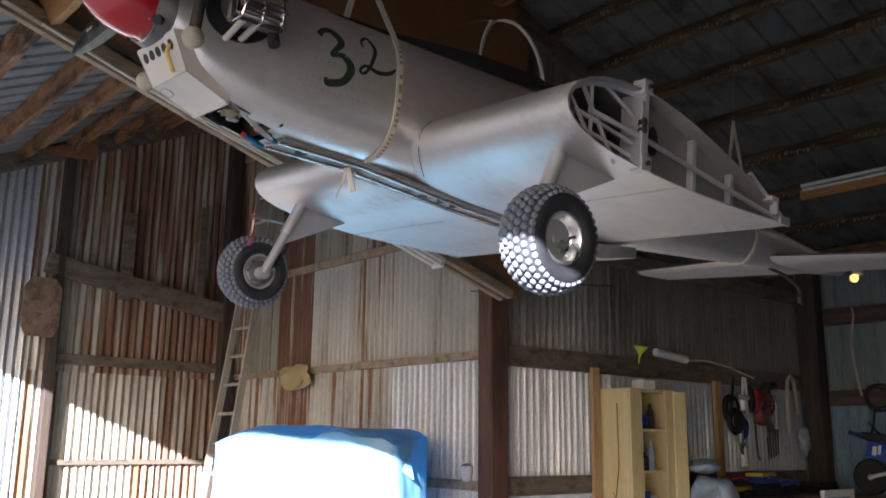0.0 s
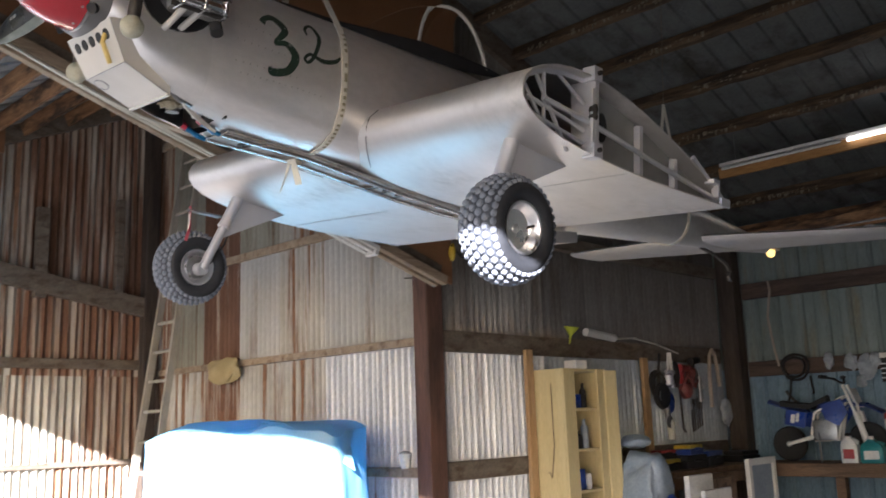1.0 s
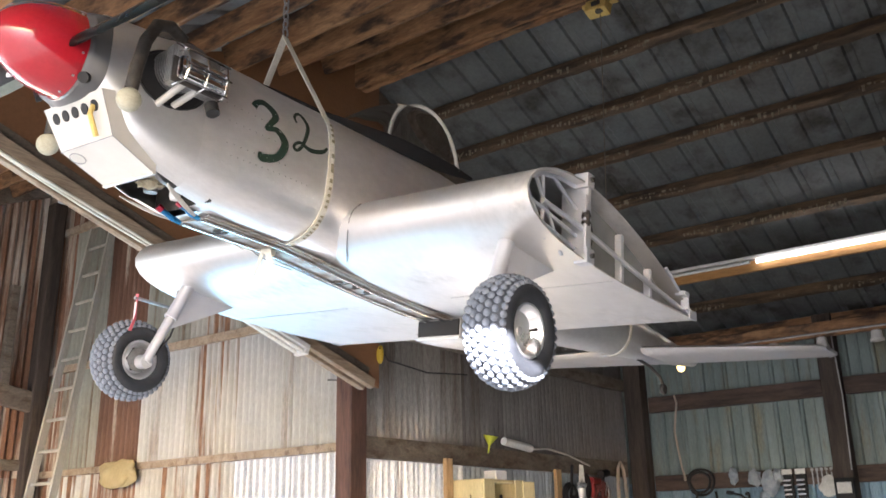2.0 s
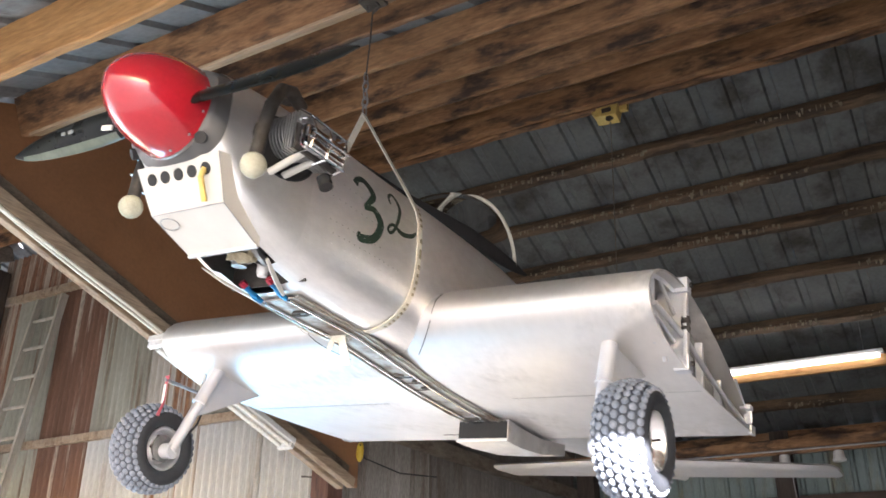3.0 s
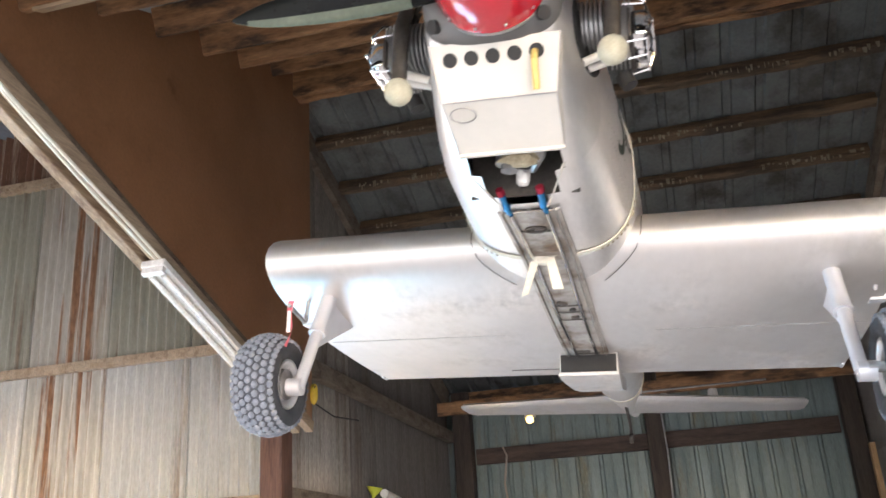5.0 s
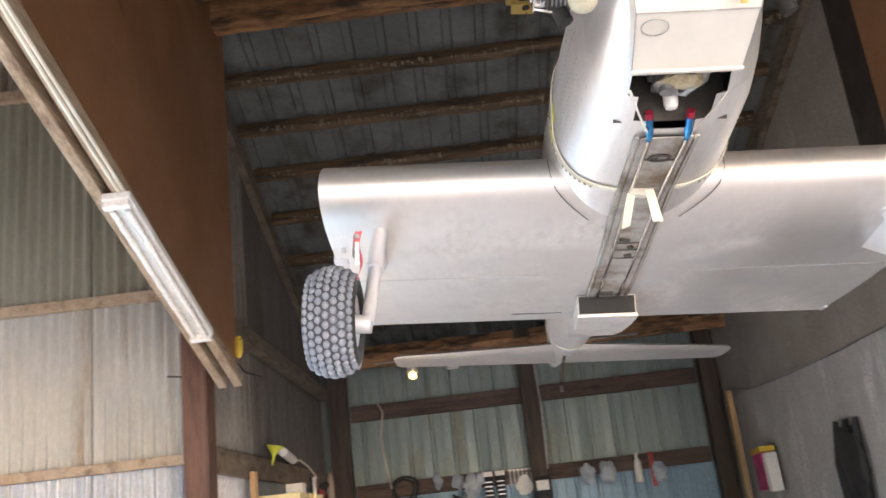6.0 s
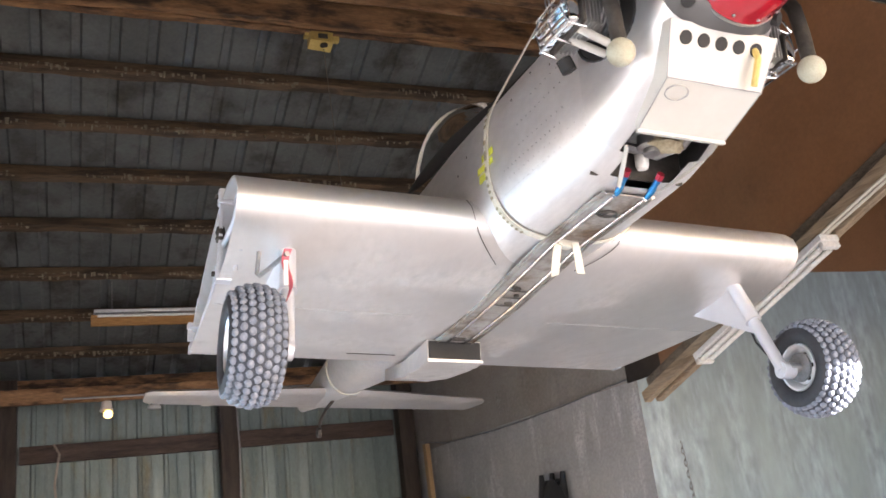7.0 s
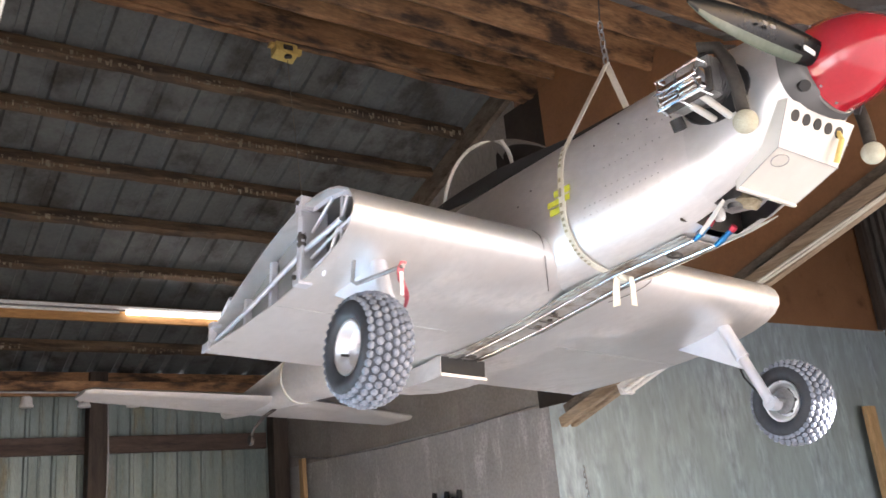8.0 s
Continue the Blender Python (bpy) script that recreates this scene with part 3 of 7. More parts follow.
# Its sheets are made dark to cut light on the body's south side
clad("wall_south", "dark brown corrugated iron end wall", (0.4, -2.5), (1, 0), 4.85, 0.66,
     [(0.0, lambda a: roof_front(0.4 + a) - 0.02, [SHADED])], 0.076, 0.010)
# Out-of-view wall, added only to shade the ground south of the aeroplane
clad("wall_yard", "unseen dark corrugated wall added to shade the south yard", (-3.56, -2.5), (1, 0), 3.96, 0.66,
     [(0.0, 3.2, [SHADED])], 0.076, 0.010)

girts(TIMBER_OLD, [((7.55, 6.60, 2.03), (4.4, 0.05, 0.16)), ((7.55, 6.60, 1.06), (4.4, 0.05, 0.14)), ((7.55, 6.56, 2.95), (4.4, 0.08, 0.12))], "grey-brown timber girt along the corrugated wall")
girts(TIMBER_X, [((5.235, 8.69, 2.03), (0.05, 4.02, 0.06)), ((5.235, 8.69, 1.06), (0.05, 4.02, 0.07)), ((5.235, 8.69, 3.04), (0.05, 4.02, 0.07)), ((5.235, 8.69, 4.52), (0.05, 4.02, 0.08))], "thin weathered timber girt across the rusty sheets")
girts(TIMBER_OLD, [((4.2, 10.75, 2.12), (1.75, 0.06, 0.10)), ((4.2, 10.76, 1.14), (1.75, 0.04, 0.05))], "thin weathered timber girt across the rusty sheets")
girts(TIMBER_RED, [((9.86, 5.35, 2.72), (0.07, 1.9, 0.17)), ((9.86, 3.35, 2.72), (0.07, 1.75, 0.17)), ((9.86, 5.35, 1.87), (0.07, 1.9, 0.16)), ((9.86, 3.35, 1.87), (0.07, 1.75, 0.16))], "red-brown timber girt across the back wall")
girts(TIMBER_Y, [((9.82, 4.35, 3.36), (0.14, 4.1, 0.16))], "dark timber plate under the low end of the roof")
for y, z in ((6.60, 0.0), (2.28, 0.0)):
    bm = bmesh.new()
    box(bm, (7.5, y, roof_back(7.5) - 0.10), (4.9, 0.06, 0.18), TILT_B, 0.006)
    solid("rafter", bm, TIMBER_OLD, "dark timber rafter along the top of the side wall", "rafter", "side rafters", "structure")
# sloping chord and uprights on the far wall
bm = bmesh.new()
box(bm, (4.2, 10.68, 2.86), (2.1, 0.08, 0.2), Matrix.Rotation(math.atan(0.165), 4, "Y"), 0.01)
solid("wall_brace", bm, TIMBER_OLD, "sloping grey-brown timber chord on the rusty wall", "brace", kind="structure")
boxes(TIMBER_OLD, "wall_upright", [((3.95, 10.68, 3.2), (0.12, 0.07, 0.9)), ((4.75, 10.68, 3.3), (0.08, 0.07, 1.1))], "short dark timber upright above the chord", "brace", "structure", "wall uprights")


# ---- the cantilever frames of brown board ----
def cantilever(y, side, z0=3.455, fall=0.310, x_in=5.24):
    def low(x):
        return z0 - fall * (x - 1.9)
    f = thing("roof_frame", "brown hardboard-clad cantilever roof frame with timber lower edge", "roof frame", group="roof frames", kind="structure")
    bm = bmesh.new()
    xs = [1.62, 2.1, 2.95, 4.1, x_in]
    a = [[bm.verts.new((x, y + d, zz)) for zz in (low(x), max(low(x) + 0.02, roof_front(x) - 0.03))] for d in (-0.012, 0.012) for x in xs]
    for o in (0, len(xs)):
        for i in range(len(xs) - 1):
            bm.faces.new((a[o + i][0], a[o + i + 1][0], a[o + i + 1][1], a[o + i][1]))
    k = len(xs)
    for i in range(k - 1):
        for j in (0, 1):
            bm.faces.new((a[i][j], a[i + 1][j], a[k + i + 1][j], a[k + i][j]))
    for i in (0, k - 1):
        bm.faces.new((a[i][0], a[i][1], a[k + i][1], a[k + i][0]))
    part("panel", bm, BROWNPLY, f)
    turn = Matrix.Rotation(math.atan(fall), 4, "Y")
    x_end = x_in - 0.10 if x_in > 5 else x_in + 0.18
    ln = x_end - 1.55
    for d in (-0.045, 0.045):
        bm = bmesh.new()
        xm = (x_end + 1.55) / 2
        box(bm, (xm, y + d, low(xm) - 0.022), (ln * 1.04, 0.05, 0.07), turn, 0.006)
        part("lower_chord", bm, TIMBER_X, f, "pale timber chord along the lower edge")
    # Greyer strip along the panel's lower edge, on both faces
    for d in (-0.020, 0.020):
        bm = bmesh.new()
        xm = (x_end + 1.55) / 2
        box(bm, (xm, y + d, low(xm) + 0.052), (ln * 1.03, 0.014, 0.078), turn, 0.004)
        part("edge_board", bm, TIMBER_OLD, f, "grey-brown edge strip above the chord")
    bm = bmesh.new()
    for q in range(2):
        tube(bm, [(x, y + side * (0.05 + 0.018 * q), low(x) - 0.065 - 0.012 * math.sin(x * 3 + q)) for x in np.linspace(1.75, 3.4, 12)], 0.008, 6)
    part("cable", bm, STRAP, f, "cream cable clipped under the lower edge")
    return low


low_north = cantilever(6.37, -1)
low_south = cantilever(2.40, 1, 3.216, 0.315, 4.80)


def strip_light(x0, x1, y, low, fall, lab):
    """An unlit fluorescent fitting along the sloping lower edge of a frame."""
    f = thing("strip_light", lab, "strip light", group="strip lights on the roof frames")
    xm, ln = (x0 + x1) / 2, (x1 - x0) * math.hypot(1, fall)
    turn = Matrix.Rotation(math.atan(fall), 4, "Y")
    z = low(xm) - 0.08
    bm = bmesh.new()
    box(bm, (xm, y, z), (ln, 0.12, 0.035), turn, 0.006)
    part("housing", bm, WHITE, f, "white enamelled housing")
    for d in (-0.032, 0.032):
        bm = bmesh.new()
        n = turn @ Vector((1, 0, 0))
        c = Vector((xm, y + d, z - 0.035))
        tube(bm, [c - n * ln * 0.46, c + n * ln * 0.46], 0.014, 10)
        part("tube", bm, TUBE_OFF, f, "unlit glass tube", 50)
    for e in (-1, 1):
        bm = bmesh.new()
        box(bm, Vector((xm, y, z - 0.02)) + (turn @ Vector((e * ln * 0.485, 0, 0))), (0.03, 0.11, 0.06), turn, 0.004)
        part("end_cap", bm, WHITE, f)


strip_light(3.31, 4.45, 6.33, low_north, 0.310, "white fluorescent strip light under the sloping frame edge, unlit")
strip_light(3.25, 4.36, 2.44, low_south, 0.315, "white fluorescent strip light under the sloping frame edge, unlit")
WEATHERED = mat("grey_rope_fibre", (0.20, 0.17, 0.13), (0.14, 0.12, 0.09), rough=0.9, scale=20, fine=200)
PAPER_ = mat("white_print", (0.72, 0.66, 0.64), (0.66, 0.6, 0.58), rough=0.8, scale=20, fine=60)
# ---- the aeroplane, hung from the roof ----
AIR_M = Matrix.Translation((3, 4.41, 2.45)) @ Matrix.Rotation(radians(4.9), 4, "X") @ Matrix.Rotation(radians(-0.65), 4, "Z") @ Matrix.Translation((-3, 0, 0))
plane = thing("light_aircraft", "small bare-aluminium single-seat aeroplane hanging in slings, wings removed", "aeroplane", AIR_M)

# stations of the body: x, half width, bottom, top, height of the widest line, squareness
STATIONS = [(1.555, 0.154, 0.180, 0.420, 0.31, 2.8), (1.60, 0.160, 0.174, 0.432, 0.29, 3.2), (1.70, 0.171, 0.068, 0.440, 0.25, 3.6), (1.80, 0.189, 0.018, 0.444, 0.22, 3.6),
            (1.90, 0.208, -0.018, 0.446, 0.20, 3.3), (2.02, 0.228, -0.045, 0.446, 0.19, 3.0), (2.20, 0.242, -0.058, 0.444, 0.18, 2.8), (2.40, 0.252, -0.066, 0.440, 0.17, 2.8),
            (2.75, 0.258, -0.085, 0.435, 0.17, 2.8), (3.10, 0.252, -0.105, 0.430, 0.16, 2.7), (3.50, 0.232, -0.140, 0.400, 0.14, 2.5), (4.00, 0.195, -0.135, 0.330, 0.11, 2.3),
            (4.60, 0.150, -0.105, 0.250, 0.075, 2.1), (5.20, 0.105, -0.070, 0.175, 0.055, 2.0), (5.70, 0.070, -0.040, 0.120, 0.04, 2.0), (6.15, 0.035, 0.0, 0.075, 0.037, 2.0)]


def station(x):
    for a, b in zip(STATIONS, STATIONS[1:]):
        if x <= b[0]:
            k = max(0.0, (x - a[0]) / (b[0] - a[0]))
            return [p + (q - p) * k for p, q in zip(a, b)]
    return list(STATIONS[-1])


def skin(x, ang, out=0.0):
    """A point of the body's skin; ang 0 is the bottom, 90 the left (+y) side."""
    _, w, zb, zt, zc, n = station(x)
    s, c = math.sin(ang), math.cos(ang)
    p = 2.0 / n
    y = (w + out) * math.copysign(abs(s) ** p, s)
    h = (zc - zb + out) if c > 0 else (zt - zc + out)
    return Vector((x, y, zc - h * math.copysign(abs(c) ** p, c)))


K = 48
bm = bmesh.new()
XS = [s[0] for s in STATIONS]
XS = sorted(set(XS + [1.65, 1.75, 1.84, 1.87, 1.93, 1.96, 1.99, 2.3, 2.55, 2.9, 3.3, 3.75, 4.3, 4.9]))
cowl_bm = bmesh.new()
loft(cowl_bm, [[skin(x, 2 * math.pi * i / K, 0.0015) for i in range(K)] for x in XS if 1.59 < x < 1.91], True, (False, False))
loft(bm, [[skin(x, 2 * math.pi * i / K) for i in range(K)] for x in XS if x > 1.89], True, (False, True))
# the opening under the engine, behind the scoop
for b_ in (bm, cowl_bm):
    holes = [f for f in b_.faces if 1.80 < f.calc_center_median().x < 2.02 and f.calc_center_median().z < 0.02 and abs(f.calc_center_median().y) < 0.118 - 0.36 * max(0.0, f.calc_center_median().x - 1.86)]
    bmesh.ops.delete(b_, geom=holes, context="FACES")
part("engine_cowl", cowl_bm, COWL, plane, "duller grey aluminium engine cowl", 40)
part("fuselage", bm, ALU, plane, "bare riveted aluminium body", 40)

# nose plate with two round holes and the spinner bulkhead
bm = bmesh.new()
ring = [skin(1.602, 2 * math.pi * i / K) for i in range(K)]
front_ring = [skin(1.555, 2 * math.pi * i / K) for i in range(K)]
loft(bm, [ring, front_ring, [Vector((1.543, p.y * 0.90, 0.30 + (p.z - 0.30) * 0.90)) for p in front_ring]])
part("nose_plate", bm, NOSE, plane, "dark grey nose plate", 40)
for s in (-1, 1):
    bm = bmesh.new()
    out = Vector((-0.75, s * 0.50, -0.43)).normalized()
    lathe(bm, [(0.016, -0.012), (0.016, 0.004)], Matrix.Translation((1.553, s * 0.124, 0.203)) @ out.to_track_quat("Z", "Y").to_matrix().to_4x4(), 20)
    part("cooling_hole", bm, BLACK, plane, "round black cooling hole")
SPIN_C = Vector((1.545, -0.012, 0.298))
bm = bmesh.new()
prof = [(0.131 * math.sqrt(max(0.0, 1 - (i / 14) ** 2.0)) ** 1.12, 0.212 * i / 14) for i in range(14)] + [(0.012, 0.2115), (0.0005, 0.213)]
lathe(bm, [(0.132, -0.004)] + prof, Matrix.Translation(SPIN_C) @ Matrix.Rotation(radians(-90), 4, "Y"), 44)
spinner = part("spinner", bm, RED, plane, "glossy red pointed spinner", 50)
bm = bmesh.new()
lathe(bm, [(0.134, -0.012), (0.134, -0.005), (0.1, -0.004)], Matrix.Translation(SPIN_C) @ Matrix.Rotation(radians(-90), 4, "Y"), 44)
part("spinner_backplate", bm, STEEL, spinner, "thin steel backing ring")
bm = bmesh.new()
for i in range(12):
    a = 2 * math.pi * (i + 0.5) / 12
    lathe(bm, [(0.004, 0), (0.003, 0.003)], Matrix.Translation(SPIN_C + Vector((-0.012, 0.1305 * math.cos(a), 0.1305 * math.sin(a)))) @ Matrix.Rotation(a, 4, "X") @ Matrix.Rotation(radians(90), 4, "X") @ Matrix.Rotation(radians(180), 4, "X"), 8)
part("spinner_screw", bm, STEEL, spinner, kind="stuff")


def blade(sign, lean):
    """One propeller blade along +-y, twisted, with the front black and the back green."""
    rings = []
    for i in range(15):
        k = i / 14
        r = 0.06 + 0.555 * k
        chord = 0.038 + 0.052 * math.sin(math.pi * min(1.0, 0.10 + k * 0.92)) ** 0.8 * (1 - 0.15 * k)
        if k > 0.8:
            chord *= math.sqrt(max(0.02, 1 - ((k - 0.8) / 0.205) ** 2))
        th = 0.034 * (1 - k) ** 1.2 + 0.007
        tw = radians(46 - 30 * k)
        ring = []
        for j in range(16):
            a = 2 * math.pi * j / 16
            u, v = chord / 2 * math.cos(a), th / 2 * math.sin(a) * (1.0 if math.sin(a) > 0 else 0.5)
            ring.append(Vector((1.518 - (u * math.sin(tw) * sign * 1.0) - v * math.cos(tw), sign * r - 0.012, 0.290 + u * math.cos(tw) * 1.0 - v * math.sin(tw) * sign + lean * sign * r)))
        rings.append(ring)
    bm = bmesh.new()
    loft(bm, rings)
    for f in bm.faces:
        c = f.calc_center_median()
        r = abs(c.y + 0.012)
        tw = radians(46 - 30 * (r - 0.06) / 0.555)
        dx, dz = c.x - 1.518, c.z - 0.29 - lean * c.y
        u, v = -dx * math.sin(tw) * sign + dz * math.cos(tw), -dx * math.cos(tw) - dz * math.sin(tw) * sign
        f.material_index = 1 if (sign > 0 and u < -0.010 and r > 0.16) else 0
    return bm


prop = thing("propeller", "", "")
prop.parent = plane
prop.matrix_world = AIR_M
for s in (-1, 1):
    bl = part("blade", blade(s, -0.035), PROP, prop, "varnished black blade with a dull green lower face", 45)
    bl.data.materials.append(PROP_GREEN)
    if s > 0:
        bm = bmesh.new()
        box(bm, (1.488, 0.323, 0.279), (0.003, 0.018, 0.009))
        box(bm, (1.488, 0.353, 0.279), (0.003, 0.014, 0.009))
        part("maker_mark", bm, ALU_DULL, prop, "small pale maker's mark")
        bm = bmesh.new()
        box(bm, (1.492, 0.173, 0.262), (0.006, 0.042, 0.014), Matrix.Rotation(0.15, 4, "X"), 0.002)
        part("root_tag", bm, WHITE, prop, "white tag near the blade root")

# chin scoop: cream box under the nose with five round inlets
bm = bmesh.new()
prof = [(1.594, 0.180, 0.150), (1.657, 0.066, 0.132), (1.806, 0.003, 0.125), (1.812, 0.010, 0.125), (1.80, 0.075, 0.135), (1.74, 0.21, 0.150)]
left = [Vector((x, w - 0.004, z)) for x, z, w in prof]
right = [Vector((x, -w - 0.004, z)) for x, z, w in prof]
loft(bm, [left, right])
scoop = part("chin_scoop", bm, CREAM, plane, "cream-painted cowl scoop under the nose")
face = (Vector((1.655, 0, 0.062)) - Vector((1.594, 0, 0.180))).normalized()
out = Vector((face.z, 0, -face.x)).normalized()
turn = out.to_track_quat("Z", "Y").to_matrix().to_4x4()
for i in range(5):
    c = Vector((1.594, 0, 0.180)) + face * 0.036 + Vector((0, 0.098 - 0.049 * i, 0))
    bm = bmesh.new()
    lathe(bm, [(0.0165, -0.02), (0.0165, 0.0012)], Matrix.Translation(c) @ turn, 20)
    part("inlet", bm, BLACK, scoop, "round black air inlet")
bm = bmesh.new()
c = Vector((1.594, 0, 0.180)) + face * 0.036 + Vector((0, -0.094, 0))
tube(bm, [c + out * 0.0, c + out * 0.018 + face * 0.02, c + out * 0.02 + face * 0.085], 0.008, 8)
part("wooden_plug", bm, WOODPIN, scoop, "yellow wooden stick in an inlet")
bm = bmesh.new()
f2 = (Vector((1.806, 0, 0)) - Vector((1.655, 0, 0.062))).normalized()
o2 = Vector((f2.z, 0, -f2.x)).normalized()
t2 = o2.to_track_quat("Z", "Y").to_matrix().to_4x4()
c = Vector((1.655, 0, 0.062)) + f2 * 0.035 + Vector((0, 0.085, 0))
pts = [t2 @ Vector((0.030 * math.cos(a), 0.022 * math.sin(a), 0)) + c + o2 * 0.001 for a in np.linspace(0, 2 * math.pi, 25)]
tube(bm, pts, 0.0016, 6)
part("drain_ring", bm, STEEL, scoop, "round scribed access ring")
bm = bmesh.new()
tube(bm, [(1.6565, 0.128, 0.0655), (1.6565, -0.136, 0.0655)], 0.0017, 5)
for w in (-1, 1):
    tube(bm, [(x, w * hw - 0.004, z) for x, z, hw in prof[:3]], 0.0013, 5)
part("panel_seam", bm, STEEL, scoop, "dark seam along the folded edge")
bm = bmesh.new()
box(bm, (1.806, -0.004, 0.003), (0.012, 0.256, 0.010), None, 0.002)
part("rear_lip", bm, CREAM, scoop)

# the engine: two finned cylinders sticking out of the sides
bm = bmesh.new()
box(bm, (1.90, 0.0, 0.10), (0.14, 0.12, 0.10), None, 0.02)
lathe(bm, [(0.034, 0), (0.036, 0.03), (0.022, 0.036), (0.022, 0.05)], Matrix.Translation((1.90, 0.02, 0.045)) @ Matrix.Rotation(radians(180), 4, "X"), 16)
tube(bm, [(1.83, -0.07, 0.05), (1.88, -0.06, 0.02), (1.95, -0.03, 0.02), (1.98, 0.04, 0.05)], 0.013, 8)
part("carburettor", bm, STEEL, plane, "grey cast carburettor in the belly opening", 40)
bm = bmesh.new()
box(bm, (2.005, 0.0, 0.125), (0.006, 0.28, 0.31))
part("firewall", bm, IRON, plane, "dark firewall")
for s in (-1, 1):
    bm = bmesh.new()
    fins = [(0.05, 0.15)]
    for i in range(9):
        h = 0.175 + 0.011 * i
        fins += [(0.048, h - 0.004), (0.066, h - 0.002), (0.066, h + 0.002), (0.048, h + 0.004)]
    lathe(bm, fins + [(0.05, 0.29)], Matrix.Translation((1.79, 0, 0.30)) @ Matrix.Rotation(radians(-90 * s), 4, "X"), 24)
    cyl = part("cylinder", bm, STEEL, plane, "finned grey engine cylinder", 40)
    # head of stacked fins, then the ribbed cover held by a wire bail
    bm = bmesh.new()
    box(bm, (1.795, s * 0.270, 0.278), (0.12, 0.070, 0.085), None, 0.010)
    part("cylinder_head", bm, ALU_DULL, cyl, "cast aluminium head with cooling fins")
    bm = bmesh.new()
    for q in range(6):
        box(bm, (1.795, s * (0.243 + 0.0105 * q), 0.280), (0.155 - 0.004 * abs(q - 3), 0.0035, 0.112), None, 0.001)
    tagged(part("cooling_fin", bm, ALU_DULL, cyl), kind="stuff")
    bm = bmesh.new()
    box(bm, (1.800, s * 0.314, 0.258), (0.165, 0.036, 0.066), None, 0.012)
    for dz in (-0.019, 0.0, 0.019):
        box(bm, (1.800, s * 0.333, 0.258 + dz), (0.138, 0.010, 0.010), None, 0.003)
    part("rocker_cover", bm, CHROME, cyl, "chromed rocker cover with raised ribs", 40)
    bm = bmesh.new()
    box(bm, (1.800, s * 0.294, 0.256), (0.178, 0.008, 0.076), None, 0.003)
    part("cover_gasket", bm, IRON, cyl, "dark gasket under the cover")
    bm = bmesh.new()
    for dx in (-0.075, 0.0, 0.075):
        tube(bm, [(1.800 + dx, s * 0.280, 0.312), (1.800 + dx * 0.95, s * 0.330, 0.310), (1.800 + dx * 0.85, s * 0.345, 0.262), (1.800 + dx * 0.92, s * 0.330, 0.218), (1.800 + dx, s * 0.285, 0.212)], 0.0032, 6)
    for y_, z_ in ((0.331, 0.310), (0.345, 0.262), (0.331, 0.219)):
        tube(bm, [(1.722, s * y_, z_), (1.878, s * y_, z_)], 0.0032, 6)
    tube(bm, [(1.722, s * 0.331, 0.310), (1.712, s * 0.300, 0.330), (1.73, s * 0.285, 0.338), (1.87, s * 0.285, 0.338), (1.888, s * 0.300, 0.330), (1.878, s * 0.331, 0.310)], 0.0034, 6)
    part("wire_bail", bm, CHROME, cyl, "bright wire cage round the cover")
    for q in range(2):
        bm = bmesh.new()
        x = 1.750 + 0.050 * q
        tube(bm, [(x, s * 0.185, 0.186 + 0.01 * q), (x + 0.012, s * 0.290, 0.232)], 0.0105, 10)
        part("pushrod_tube", bm, CREAM, cyl, "", 50)
    bm = bmesh.new()
    lathe(bm, [(0.010, 0.0), (0.020, 0.0), (0.020, 0.035), (0.012, 0.035)], Matrix.Translation((1.872, s * 0.268, 0.210)) @ Matrix.Rotation(radians(155), 4, "X"), 14)
    part("inlet_port", bm, BLACK, cyl, "dark open inlet port", 40)
    bm = bmesh.new()
    for q in range(4):
        tube(bm, [(1.845 - 0.02 * q, s * 0.262, 0.335), (1.80 - 0.012 * q, s * (0.25 - 0.01 * q), 0.372 + 0.006 * q), (1.74, s * 0.225, 0.392 - 0.006 * q), (1.70, s * 0.185, 0.385)], 0.004, 6)
    part("ignition_lead", bm, IRON, cyl, "dark plug leads over the head", 50)
    bx, by, bz = (1.614, 0.262, 0.128) if s < 0 else (1.668, 0.238, 0.117)
    bm = bmesh.new()
    tube(bm, [(1.765, s * 0.250, 0.372), (bx + 0.10, s * 0.257, 0.392), (bx + 0.052, s * (by + 0.004), 0.372), (bx + 0.022, s * (by + 0.005), 0.31), (bx + 0.008, s * (by + 0.002), 0.23), (bx + 0.002, s * by, bz + 0.030)], 0.0185, 14)
    part("exhaust_pipe", bm, IRON, cyl, "dark exhaust stack bent downwards", 50)
    bm = bmesh.new()
    lathe(bm, [(0.001, -0.033)] + [(0.0335 * math.cos(a), 0.0335 * math.sin(a)) for a in np.linspace(-1.4, 1.4, 13)] + [(0.001, 0.0335)],
          AIR_M @ Matrix.Translation((bx, s * by, bz)), 22)
    solid("tennis_ball", bm, BALL, "faded pale yellow tennis ball plugging an exhaust stack", "tennis ball", "exhaust plugs", smooth=60)
    # cut-out collar round the cylinder on the cowl
    bm = bmesh.new()
    pts = []
    for i in range(25):
        a = 2 * math.pi * i / 24
        x, z = 1.79 + 0.105 * math.cos(a), 0.275 + 0.085 * math.sin(a)
        _, w, zb, zt, zc, n = station(x)
        h = (zt - zc) if z > zc else (zc - zb)
        y = w * max(0.02, 1 - abs((z - zc) / h) ** n) ** (1 / n)
        pts.append((x, s * (y + 0.001), z))
    tube(bm, pts, 0.005, 6)
    part("cowl_edge", bm, BLACK, plane, "dark rubber edge round the cylinder opening")
    bm = bmesh.new()
    ctr = bm.verts.new((1.79, s * 0.192, 0.275))
    vs = [bm.verts.new((p[0], p[1] + s * 0.001, p[2])) for p in pts[:-1]]
